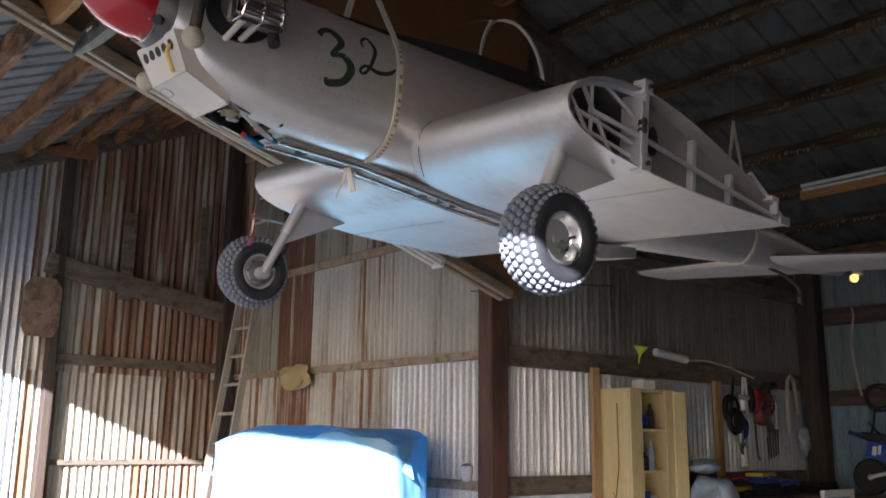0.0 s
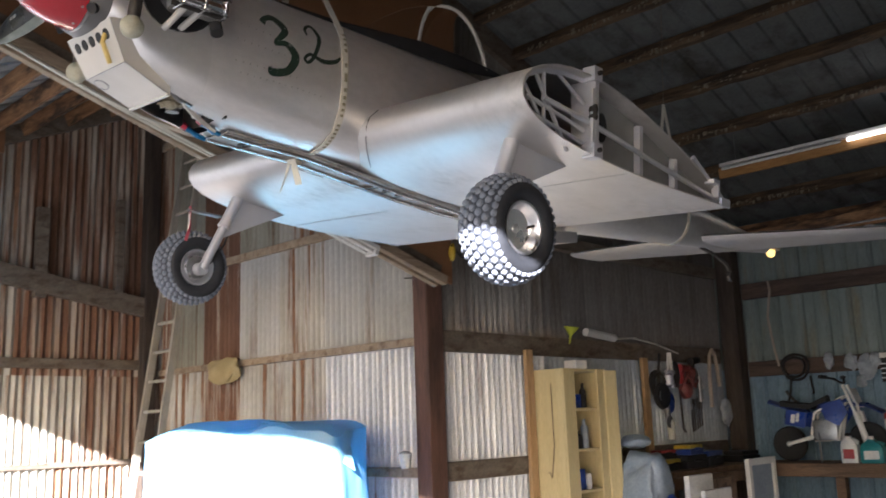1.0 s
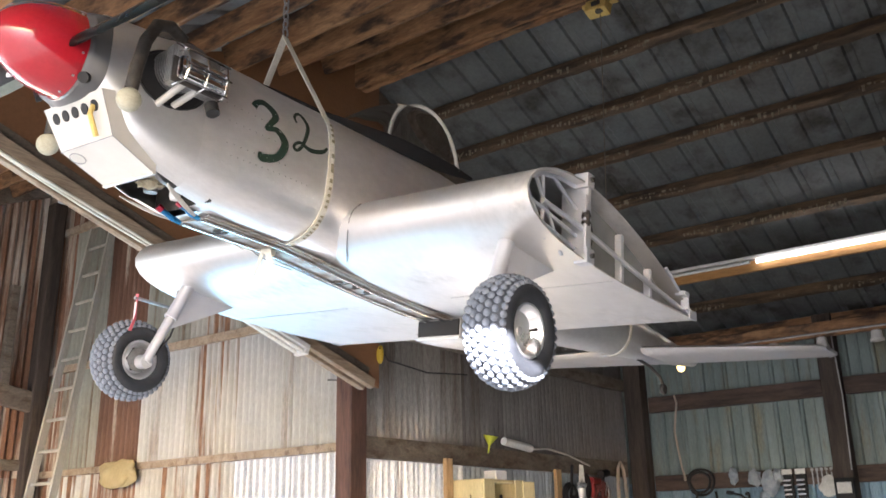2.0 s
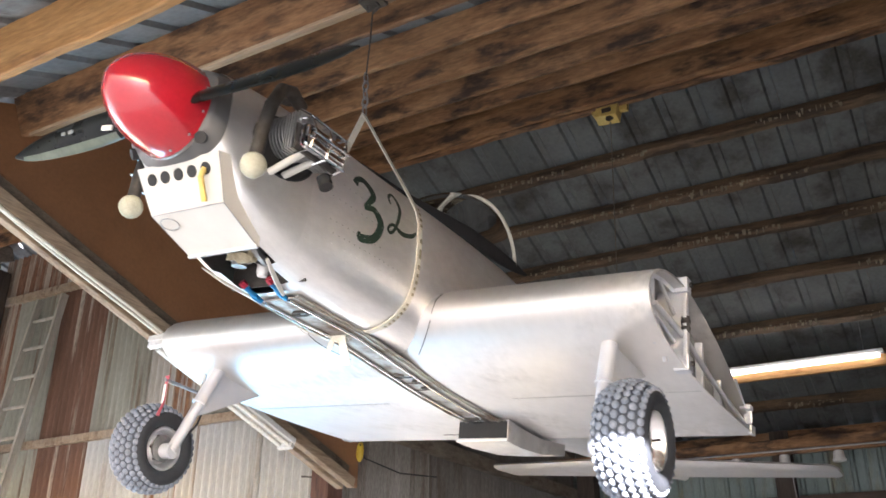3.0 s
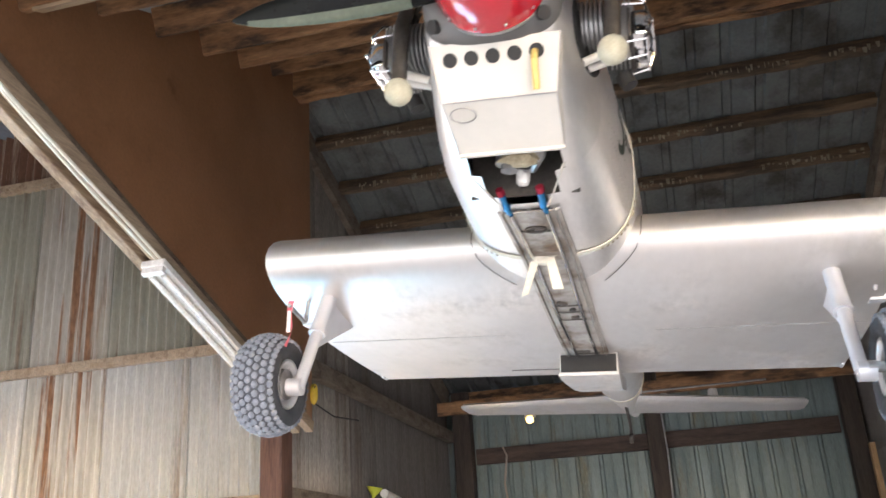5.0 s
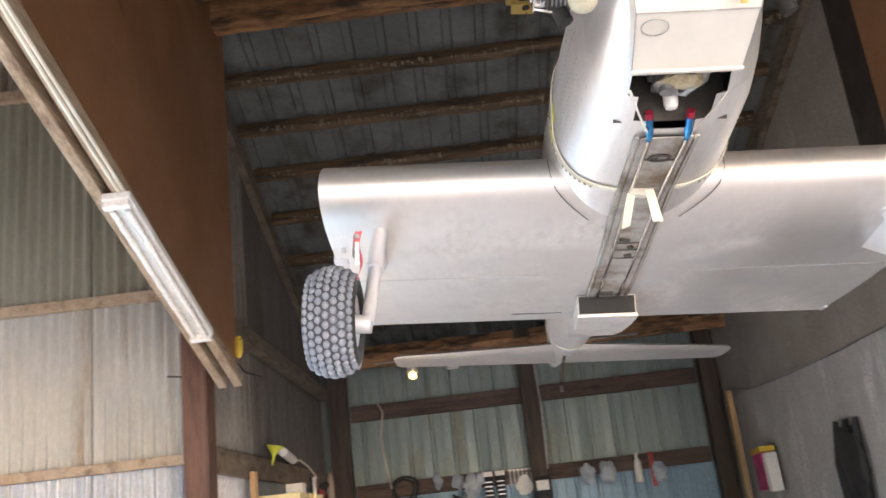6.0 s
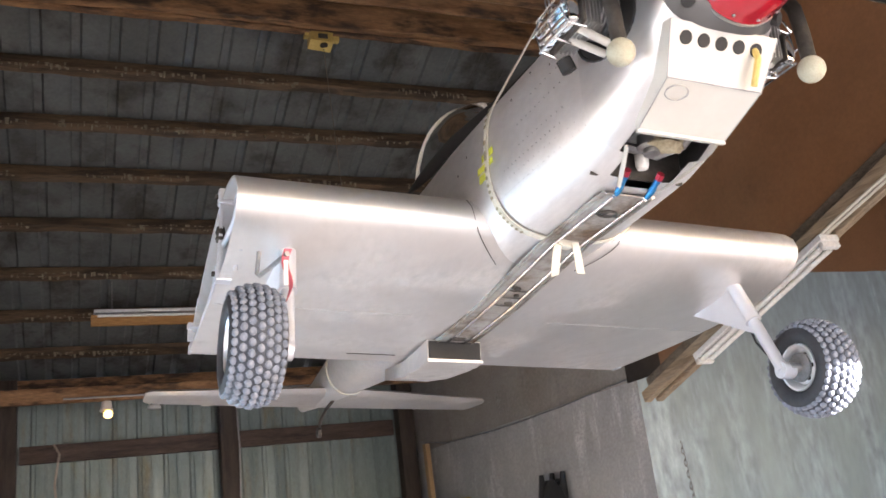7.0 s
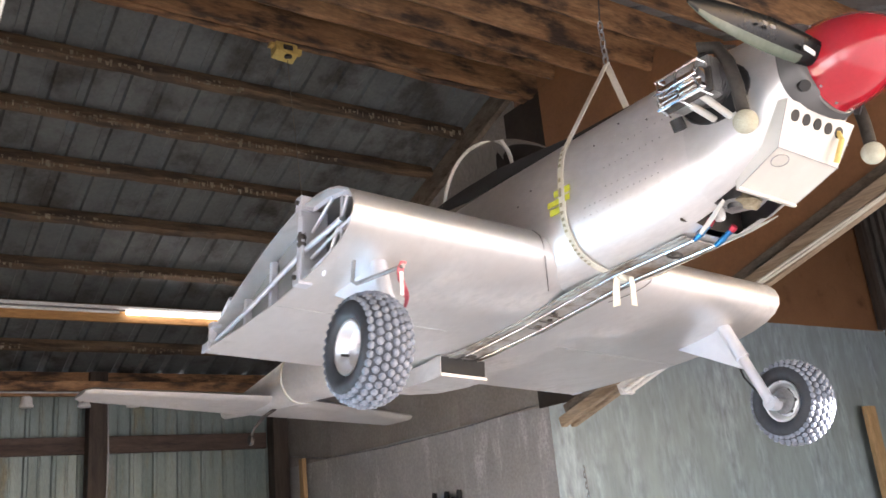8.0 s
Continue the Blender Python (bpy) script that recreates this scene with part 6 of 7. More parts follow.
tube(bm, [(CX0 - 0.004, 6.38, 1.70), (CX0 - 0.012, 6.37, 1.2), (CX0 - 0.010, 6.41, 0.95), (CX0 - 0.004, 6.44, 1.0)], 0.004, 6)
part("cord", bm, CARD, cab, "thin cord down the side")
rnd = random.Random(11)
mats_ = [WHITE, BLUEPLASTIC, PAPER, BLACK, YELLOWPLASTIC, GREYBAG, STEEL]
for z in SHELF_Z:
    x = CX0 + 0.18
    while x < CX1 - 0.15:
        hgt, r = rnd.uniform(0.12, 0.24), rnd.uniform(0.028, 0.042)
        bm = bmesh.new()
        if rnd.random() < 0.55:
            lathe(bm, [(r, 0), (r, hgt * 0.7), (r * 0.45, hgt * 0.82), (r * 0.45, hgt), (r * 0.1, hgt)], Matrix.Translation((x, CY0 + 0.07, z + 0.0105)), 14)
            solid("bottle", bm, rnd.choice(mats_), "plastic workshop bottle standing on a cabinet shelf", "bottle", "cabinet bottles", smooth=40)
        else:
            box(bm, (x, CY0 + 0.10, z + 0.0105 + hgt * 0.35), (r * 1.8, 0.12, hgt * 0.7), Matrix.Rotation(rnd.uniform(-0.2, 0.2), 4, "Z"), 0.006)
            solid("carton", bm, rnd.choice(mats_), "small carton standing on a cabinet shelf", "carton", "cabinet cartons")
        x += r * 2 + 0.02
bm = bmesh.new()
box(bm, (6.68, 6.33, 1.857), (0.16, 0.12, 0.07), None, 0.006)
solid("carton", bm, PAPER, "small white and red carton on top of the cabinet", "carton")

# studs on the corrugated wall
boxes(PALE, "stud", [((6.33, 6.555, 1.0), (0.09, 0.035, 1.98)), ((8.12, 6.555, 1.0), (0.10, 0.035, 1.94))], "pale orange timber stud against the wall", "stud", "structure", "wall studs")
bm = bmesh.new()
box(bm, (9.20, 2.34, 1.22), (0.09, 0.05, 2.45), Matrix.Rotation(radians(1.0), 4, "Y"), 0.005)
solid("plank", bm, PALE, "pale orange plank leaning on the grey wall", "plank")

# funnel and paper roll on the girt
bm = bmesh.new()
lathe(bm, [(0.008, -0.10), (0.010, -0.03), (0.062, 0.04), (0.066, 0.05), (0.058, 0.045), (0.006, -0.025)], Matrix.Translation((6.92, 6.53, 2.16)) @ Matrix.Rotation(radians(12), 4, "X"), 18)
solid("funnel", bm, YELLOW_STICKER, "yellow-green plastic funnel hooked on the girt", "funnel", smooth=40)
bm = bmesh.new()
tube(bm, [(7.10, 6.50, 2.17), (7.58, 6.52, 2.135)], 0.035, 14)
solid("paper_roll", bm, PAPER, "white rolled paper lying on the girt", "roll", smooth=50)
bm = bmesh.new()
tube(bm, [(7.60, 6.52, 2.13), (7.9, 6.52, 2.15), (8.3, 6.52, 2.11), (8.75, 6.53, 2.03)], 0.008, 6)
solid("cable", bm, STRAP, "pale cable lying along the girt", "cable")

# ---- workbench along the corrugated wall ----
wb = thing("workbench", "dark timber workbench along the corrugated wall", "workbench")
for nm, c, s in (("bench_top", (8.60, 6.28, 0.90), (2.05, 0.52, 0.05)), ("leg", (7.65, 6.08, 0.436), (0.08, 0.08, 0.872)), ("leg", (9.55, 6.08, 0.436), (0.08, 0.08, 0.872)), ("leg", (7.65, 6.48, 0.436), (0.08, 0.08, 0.872)), ("leg", (9.55, 6.48, 0.436), (0.08, 0.08, 0.872)), ("apron", (8.60, 6.04, 0.82), (2.0, 0.03, 0.10))):
    bm = bmesh.new()
    box(bm, c, s, None, 0.006)
    part(nm, bm, BENCH, wb)


def tool_case(x, y, z, l, w, h, a, m1, m2):
    t = thing("tool_case", "black tool case with a coloured lid on the workbench", "tool case", group="tool cases")
    for nm, c, s, mt in (("body", (0, 0, h * 0.3), (l, w, h * 0.6), m1), ("lid", (0, 0, h * 0.82), (l * 0.96, w * 0.94, h * 0.36), m2), ("handle", (0, -w * 0.53, h * 0.6), (l * 0.35, 0.02, 0.025), m1)):
        b = bmesh.new()
        box(b, c, s, None, 0.008)
        part(nm, b, mt, t)
    t.matrix_world = pose(x, y, z, 0, 0, a)


for row in ((7.80, 6.22, 0.926, 0.30, 0.20, 0.10, 8, BLACK, YELLOWPLASTIC), (8.18, 6.20, 0.926, 0.34, 0.22, 0.12, -5, BLACK, BLACK), (8.20, 6.20, 1.047, 0.28, 0.18, 0.09, 4, BLUEPLASTIC, YELLOWPLASTIC),
            (8.62, 6.25, 0.926, 0.32, 0.22, 0.14, 3, BLACK, BLUEPLASTIC), (9.30, 6.22, 0.926, 0.30, 0.24, 0.11, -8, BLACK, BLACK), (7.82, 6.24, 1.027, 0.20, 0.14, 0.08, -14, BLACK, REDPLASTIC)):
    tool_case(*row)


# tools hung on the corrugated wall
def hung(name, lab, cat, material, x, z, build, grp="hung tools"):
    b = bmesh.new()
    build(b, x, z)
    return solid(name, b, material, lab, cat, grp, smooth=40)


hung("hose_coil", "black hose coiled on a nail", "hose", BLACK, 8.30, 1.72, lambda b, x, z: [tube(b, torus_pts((x, 6.53 - 0.012 * q, z), 0.13 - 0.014 * q, 26, None, 1.0, 0.05), 0.014, 6) for q in range(3)])
hung("angle_grinder", "grey angle grinder hung on a nail", "power tool", STEEL, 8.42, 1.50, lambda b, x, z: (tube(b, [(x, 6.52, z + 0.16), (x, 6.51, z - 0.12)], [0.032, 0.026], 10), lathe(b, [(0.06, 0), (0.06, 0.008)], Matrix.Translation((x, 6.50, z - 0.15)) @ Matrix.Rotation(radians(90), 4, "X"), 18)))
hung("hand_shears", "pale long-handled shears hung on a nail", "shears", PAPER, 8.55, 1.95, lambda b, x, z: (tube(b, [(x, 6.53, z + 0.08), (x - 0.03, 6.53, z - 0.12)], 0.016, 6), tube(b, [(x + 0.03, 6.53, z + 0.08), (x + 0.05, 6.53, z - 0.12)], 0.016, 6)))
hung("drill", "red power drill hung by its handle", "power tool", REDPLASTIC, 8.80, 1.88, lambda b, x, z: (tube(b, [(x - 0.09, 6.51, z), (x + 0.08, 6.51, z), (x + 0.14, 6.51, z)], [0.04, 0.036, 0.012], 10), box(b, (x - 0.05, 6.51, z - 0.09), (0.05, 0.04, 0.14), None, 0.01)))
hung("drill", "dark power drill hung by its handle", "power tool", BLACK, 9.02, 1.95, lambda b, x, z: (tube(b, [(x - 0.08, 6.51, z), (x + 0.08, 6.51, z + 0.02), (x + 0.13, 6.51, z + 0.03)], [0.04, 0.036, 0.012], 10), box(b, (x - 0.05, 6.51, z - 0.08), (0.05, 0.04, 0.13), None, 0.01)))
hung("clamp", "grey steel clamp hung on a nail", "clamp", STEEL, 8.95, 1.62, lambda b, x, z: (box(b, (x, 6.53, z), (0.14, 0.03, 0.10), None, 0.01), tube(b, [(x - 0.04, 6.52, z + 0.15), (x - 0.04, 6.52, z - 0.16)], 0.010, 6)))
hung("hose_loop", "pale bent hose hung as a long loop", "hose", SACK, 9.45, 1.90, lambda b, x, z: tube(b, [(x - 0.10, 6.52, z - 0.42), (x - 0.09, 6.52, z - 0.05), (x - 0.06, 6.52, z + 0.13), (x, 6.52, z + 0.19), (x + 0.06, 6.52, z + 0.13), (x + 0.09, 6.52, z - 0.02), (x + 0.11, 6.52, z - 0.20)], 0.020, 8))
hung("work_glove", "dark blue work glove hung on a nail", "glove", BLUEPLASTIC, 8.62, 1.55, lambda b, x, z: lump(b, (x, 6.60, z), (0.12, 0.10, 0.24), 3, 0.25, 2))
hung("plastic_bag", "crumpled clear plastic bag hung on a nail", "bag", CLEARBAG, 9.62, 1.42, lambda b, x, z: lump(b, (x, 6.50, z), (0.16, 0.10, 0.26), 6, 0.4, 3))
hung("saw", "dark bow saw hung on a nail", "saw", IRON, 8.74, 1.48, lambda b, x, z: tube(b, [(x - 0.02, 6.53, z + 0.22), (x, 6.53, z - 0.2), (x + 0.03, 6.53, z - 0.24)], 0.012, 6))

hung("trimmer_head", "black round trimmer head with a bright hub", "garden tool", BLACK, 8.26, 1.60, lambda b, x, z: (lathe(b, [(0.03, -0.03), (0.11, -0.02), (0.13, 0.0), (0.12, 0.03), (0.05, 0.04)], Matrix.Translation((x, 6.47, z)) @ Matrix.Rotation(radians(90), 4, "X"), 24), tube(b, [(x, 6.50, z + 0.10), (x + 0.10, 6.52, z + 0.42)], 0.014, 8)))
hung("saw_disc", "bright steel saw disc on a nail", "disc", STEEL, 8.22, 1.60, lambda b, x, z: lathe(b, [(0.01, 0), (0.055, 0), (0.055, 0.006), (0.01, 0.006)], Matrix.Translation((x, 6.44, z)) @ Matrix.Rotation(radians(90), 4, "X"), 20))
hung("spray_gun", "pale grey spray gun with its cup", "spray gun", ALU_PAINT, 8.50, 1.78, lambda b, x, z: (tube(b, [(x - 0.08, 6.50, z + 0.06), (x + 0.06, 6.50, z + 0.05)], [0.016, 0.026], 10), tube(b, [(x + 0.02, 6.50, z + 0.04), (x + 0.05, 6.50, z - 0.10)], 0.018, 8), lathe(b, [(0.02, 0.0), (0.045, 0.01), (0.05, 0.10), (0.03, 0.12)], Matrix.Translation((x - 0.05, 6.49, z - 0.08)), 14)))
hung("chainsaw", "faded red chainsaw hung by its handle", "chainsaw", mat("faded_red_plastic", (0.20, 0.05, 0.045), (0.14, 0.035, 0.03), rough=0.5, scale=8, fine=60), 8.80, 1.66, lambda b, x, z: (lump(b, (x, 6.50, z), (0.20, 0.12, 0.17), 5, 0.22, 3), tube(b, [(x - 0.08, 6.47, z + 0.06), (x - 0.04, 6.45, z + 0.14), (x + 0.06, 6.46, z + 0.12), (x + 0.09, 6.48, z + 0.03)], 0.012, 8)))
hung("spanner_roll", "dark canvas tool roll on a nail", "tool roll", BLACK, 8.68, 1.82, lambda b, x, z: lump(b, (x, 6.55, z), (0.12, 0.10, 0.26), 11, 0.22, 3))
hung("grease_gun", "grey steel grease gun on a nail", "grease gun", STEEL, 9.10, 1.64, lambda b, x, z: (tube(b, [(x, 6.51, z + 0.16), (x, 6.51, z - 0.10)], 0.024, 10), tube(b, [(x, 6.51, z + 0.17), (x + 0.08, 6.51, z + 0.04)], 0.009, 6), tube(b, [(x, 6.51, z + 0.18), (x - 0.05, 6.50, z + 0.23), (x - 0.09, 6.50, z + 0.10)], 0.007, 6)))
hung("spray_bottle", "white spray bottle hooked on a nail", "bottle", WHITE, 8.46, 1.30, lambda b, x, z: lathe(b, [(0.002, -0.12), (0.038, -0.12), (0.038, 0.04), (0.014, 0.08), (0.014, 0.12)], Matrix.Translation((x, 6.51, z)), 14))
hung("work_gloves", "pair of dull red work gloves on a nail", "gloves", mat("dull_red_cloth", (0.17, 0.05, 0.045), (0.12, 0.035, 0.03), rough=0.9, scale=9, fine=120, bump=0.4), 9.00, 1.82, lambda b, x, z: (lump(b, (x - 0.04, 6.53, z), (0.09, 0.10, 0.22), 21, 0.35, 3), lump(b, (x + 0.05, 6.54, z - 0.03), (0.09, 0.09, 0.20), 33, 0.35, 3)))
for i in range(5):
    hung("hand_file", "dark hand file hung in a row", "file", IRON, 9.12 + 0.05 * i, 1.38, lambda b, x, z: (box(b, (x, 6.632, z), (0.014, 0.010, 0.30 - 0.03 * i), None, 0.001), tube(b, [(x, 6.63, z + 0.14 - 0.015 * i), (x, 6.63, z + 0.25 - 0.015 * i)], 0.012, 8)), "hand files")

# sheeted heap, white boards, framed screen
bm = bmesh.new()
lump(bm, (7.22, 6.08, 0.55), (0.42, 0.52, 1.10), 12, 0.22, 4, 0.0)
for v in bm.verts:
    for ax_, c_, h_ in ((0, 7.22, 0.150), (1, 6.08, 0.21)):
        d_ = (v.co[ax_] - c_) / h_
        v.co[ax_] = c_ + h_ * math.copysign(abs(d_) ** 0.55, d_) * (1.08 - 0.10 * v.co.z) + 0.045 * noise.noise(v.co * 7) + 0.025 * noise.noise(v.co * 17)
solid("dust_sheet", bm, GREYBAG, "crumpled grey plastic dust sheet over a box beside the cabinet", "dust sheet", smooth=60)
bm = bmesh.new()
lump(bm, (7.28, 6.18, 1.20), (0.26, 0.26, 0.12), 2, 0.2, 3)
solid("grey_bag", bm, GREYBAG, "folded grey plastic bag on top of the heap", "bag", smooth=60)
bm = bmesh.new()
lump(bm, (6.84, 5.60, 0.40), (0.28, 0.30, 0.80), 15, 0.15, 3, 0.0)
solid("blue_sack", bm, BLUEPLASTIC, "blue plastic sack standing before the heap", "sack", smooth=60)
boxes(WHITE, "white_board", [((7.47, 5.72, 0.46), (0.40, 0.05, 0.92)), ((7.57, 5.62, 0.40), (0.46, 0.04, 0.80))], "white painted board leaning before the bench", "board", "", "white boards", 0.008)
boxes(CARD, "brown_board", [((8.02, 5.80, 0.43), (0.46, 0.03, 0.86))], "brown board leaning before the bench", "board", bevel=0.004)
fs = thing("framed_screen", "pale grey framed screen leaning before the bench", "screen")
for nm, c, s in (("frame_side", (8.36, 5.70, 0.5), (0.06, 0.04, 1.0)), ("frame_side", (8.86, 5.70, 0.5), (0.06, 0.04, 1.0)), ("frame_top", (8.61, 5.70, 0.97), (0.438, 0.04, 0.06)), ("frame_bottom", (8.61, 5.70, 0.03), (0.438, 0.04, 0.06)), ("infill", (8.61, 5.705, 0.5), (0.438, 0.012, 0.878))):
    bm = bmesh.new()
    box(bm, c, s, None, 0.003)
    part(nm, bm, WHITE if nm != "infill" else GREYBAG, fs)

# ---- shelf on the back wall with the small motorcycle ----
sh = thing("wall_shelf", "long brown timber shelf along the back wall", "shelf")
for nm, c, s in (("plank", (9.48, 4.35, 0.90), (0.24, 3.6, 0.05)), ("plank", (9.23, 4.35, 0.90), (0.24, 3.6, 0.05)), ("fascia", (9.09, 4.35, 0.86), (0.03, 3.6, 0.12))):
    bm = bmesh.new()
    box(bm, c, s, None, 0.005)
    part(nm, bm, BENCH, sh)
for y in (2.65, 4.1, 5.2, 6.05):
    bm = bmesh.new()
    box(bm, (9.2, y, 0.436), (0.09, 0.09, 0.872), None, 0.006)
    part("leg", bm, BENCH, sh)

bike = thing("dirt_bike", "small blue and white children's dirt bike on the shelf", "motorcycle")
BX, BZ = 9.36, 0.926


def bp(u, z, dx=0.0):
    """A point of the bike: u metres ahead of the rear axle, z above the shelf."""
    return Vector((BX + dx, 5.72 - 0.79 * u, BZ + 0.92 * z))


for u, r in ((0.0, 0.170), (0.95, 0.184)):
    m = Matrix.Translation(bp(u, r / 0.92)) @ Matrix.Rotation(radians(90), 4, "Y")
    bm = bmesh.new()
    lathe(bm, [(r - 0.055, -0.025), (r - 0.02, -0.034), (r - 0.004, -0.022), (r, 0), (r - 0.004, 0.022), (r - 0.02, 0.034), (r - 0.055, 0.025)], m, 32)
    wh = part("tyre", bm, BLACK, bike, "knobbly black tyre", 40)
    bm = bmesh.new()
    lathe(bm, [(r - 0.062, -0.018), (r - 0.052, -0.020), (r - 0.052, 0.020), (r - 0.062, 0.018)], m, 32)
    for i in range(14):
        a = 2 * math.pi * i / 14
        tube(bm, [m @ Vector((0.025 * math.cos(a + 0.5), 0.025 * math.sin(a + 0.5), 0.012 * (-1) ** i)), m @ Vector(((r - 0.06) * math.cos(a), (r - 0.06) * math.sin(a), 0))], 0.0025, 4)
    lathe(bm, [(0.03, -0.03), (0.03, 0.03)], m, 12)
    part("rim", bm, STEEL, wh, "spoked steel rim")
bm = bmesh.new()
for dx in (-0.05, 0.05):
    tube(bm, [bp(0, 0.185, dx), bp(0.35, 0.26, dx)], 0.018, 8)
    tube(bm, [bp(0.30, 0.27, dx), bp(0.36, 0.50, dx), bp(0.72, 0.66, dx * 0.4)], 0.014, 8)
    tube(bm, [bp(0.34, 0.22, dx), bp(0.62, 0.22, dx), bp(0.74, 0.60, dx * 0.4)], 0.014, 8)
part("frame", bm, WHITE, bike, "white tube frame and swing arm", 50)
bm = bmesh.new()
for dx in (-0.06, 0.06):
    tube(bm, [bp(0.95, 0.20, dx), bp(0.86, 0.50, dx)], 0.030, 10)
    tube(bm, [bp(0.86, 0.46, dx), bp(0.74, 0.78, dx)], 0.015, 10)
part("fork", bm, WHITE, bike, "white guards on the front fork", 50)
bm = bmesh.new()
tube(bm, [bp(0.62, 0.86, -0.28), bp(0.68, 0.84, -0.12), bp(0.72, 0.80, -0.05), bp(0.72, 0.80, 0.05), bp(0.68, 0.84, 0.12), bp(0.62, 0.86, 0.28)], 0.011, 8)
for s in (-1, 1):
    tube(bm, [bp(0.62, 0.86, 0.20 * s), bp(0.60, 0.865, 0.30 * s)], 0.018, 8)
part("handlebar", bm, BLACK, bike, "black handlebar", 50)


def shell(pts, w0, w1, th, curve=0.0):
    b = bmesh.new()
    rr = []
    n = len(pts)
    for i, (u, z) in enumerate(pts):
        w = w0 + (w1 - w0) * i / (n - 1)
        rr.append([bp(u, z + th, -w), bp(u, z + th + curve, 0), bp(u, z + th, w), bp(u, z, w), bp(u, z + curve * 0.6, 0), bp(u, z, -w)])
    loft(b, rr)
    return b


part("rear_fender", shell([(-0.22, 0.62), (-0.08, 0.58), (0.10, 0.52), (0.24, 0.50)], 0.05, 0.075, 0.012, 0.03), BLUEPLASTIC, bike, "blue plastic rear mudguard", 50)
part("front_fender", shell([(0.62, 0.50), (0.80, 0.56), (0.98, 0.55), (1.16, 0.47)], 0.05, 0.065, 0.012, 0.03), BLUEPLASTIC, bike, "blue plastic front mudguard", 50)
part("seat", shell([(-0.06, 0.58), (0.10, 0.56), (0.30, 0.54), (0.52, 0.62)], 0.06, 0.055, 0.05, 0.015), BLACK, bike, "black padded seat", 50)
bm = bmesh.new()
lump(bm, bp(0.56, 0.55), (0.15, 0.30, 0.13), 3, 0.1, 2)
part("tank", bm, BLUEPLASTIC, bike, "blue tank shroud", 60)
for s in (-1, 1):
    bm = bmesh.new()
    loft(bm, [[bp(0.46, 0.58, 0.07 * s), bp(0.70, 0.64, 0.06 * s), bp(0.78, 0.50, 0.07 * s), bp(0.66, 0.36, 0.08 * s), bp(0.50, 0.44, 0.085 * s)],
              [bp(0.46, 0.58, 0.082 * s), bp(0.70, 0.64, 0.072 * s), bp(0.78, 0.50, 0.082 * s), bp(0.66, 0.36, 0.092 * s), bp(0.50, 0.44, 0.097 * s)]])
    part("shroud", bm, BLUEPLASTIC, bike, "blue plastic side shroud")
bm = bmesh.new()
box(bm, bp(0.86, 0.64, 0.0), (0.17, 0.02, 0.19), Matrix.Rotation(radians(-20), 4, "X"), 0.015)
part("front_plate", bm, WHITE, bike, "white front number board")
bm = bmesh.new()
box(bm, bp(0.48, 0.32), (0.16, 0.24, 0.20), None, 0.03)
for i in range(5):
    box(bm, bp(0.52, 0.40 + 0.02 * i), (0.15, 0.14, 0.006))
part("engine", bm, STEEL, bike, "small grey engine", 40)
for s in (-1, 1):
    bm = bmesh.new()
    box(bm, bp(0.14, 0.45, 0.085 * s), (0.012, 0.20, 0.15), Matrix.Rotation(radians(12), 4, "X"), 0.004)
    pl = part("number_panel", bm, BLUEPLASTIC, bike, "blue side panel with white marks")
    bm = bmesh.new()
    box(bm, bp(0.17, 0.46, 0.092 * s), (0.004, 0.028, 0.085), Matrix.Rotation(radians(12), 4, "X"))
    part("panel_mark", bm, PAPER, pl)
    bm = bmesh.new()
    box(bm, bp(0.11, 0.45, 0.092 * s), (0.004, 0.040, 0.085), Matrix.Rotation(radians(12), 4, "X"))
    part("panel_mark", bm, PAPER, pl)
bm = bmesh.new()
tube(bm, [bp(0.40, 0.30, -0.08), bp(0.44, 0.0, -0.14)], 0.010, 8)
part("side_stand", bm, STEEL, bike)


def jug(x, y, z, w, d, h, material, lab):
    j = thing("jug", lab, "jug", group="oil jugs")
    b = bmesh.new()
    rr = []
    for k, s in ((0, 0.94), (0.04, 1.0), (0.62, 1.0), (0.80, 0.80), (0.92, 0.38), (1.0, 0.36)):
        rr.append([Vector((x + dx * d * s / 2, y + dy * w * s / 2 + (1 - s) * 0.02, z + k * h)) for dx, dy in ((-1, -0.8), (-0.8, -1), (0.8, -1), (1, -0.8), (1, 0.8), (0.8, 1), (-0.8, 1), (-1, 0.8))])
    loft(b, rr)
    part("body", b, material, j, "", 40)
    b = bmesh.new()
    lathe(b, [(0.026, 0), (0.026, 0.028)], Matrix.Translation((x, y + 0.012, z + h)), 14)
    part("cap", b, BLACK if material == WHITE else WHITE, j, "screw cap")
    b = bmesh.new()
    tube(b, [(x, y - w * 0.42, z + h * 0.62), (x, y - w * 0.50, z + h * 0.80), (x, y - w * 0.22, z + h * 0.90)], 0.011, 8)
    part("handle", b, material, j, "", 50)
    b = bmesh.new()
    box(b, (x - d / 2 - 0.001, y, z + h * 0.34), (0.003, w * 0.66, h * 0.36))
    part("label", b, PAPER if material != WHITE else REDPLASTIC, j, "paper label")


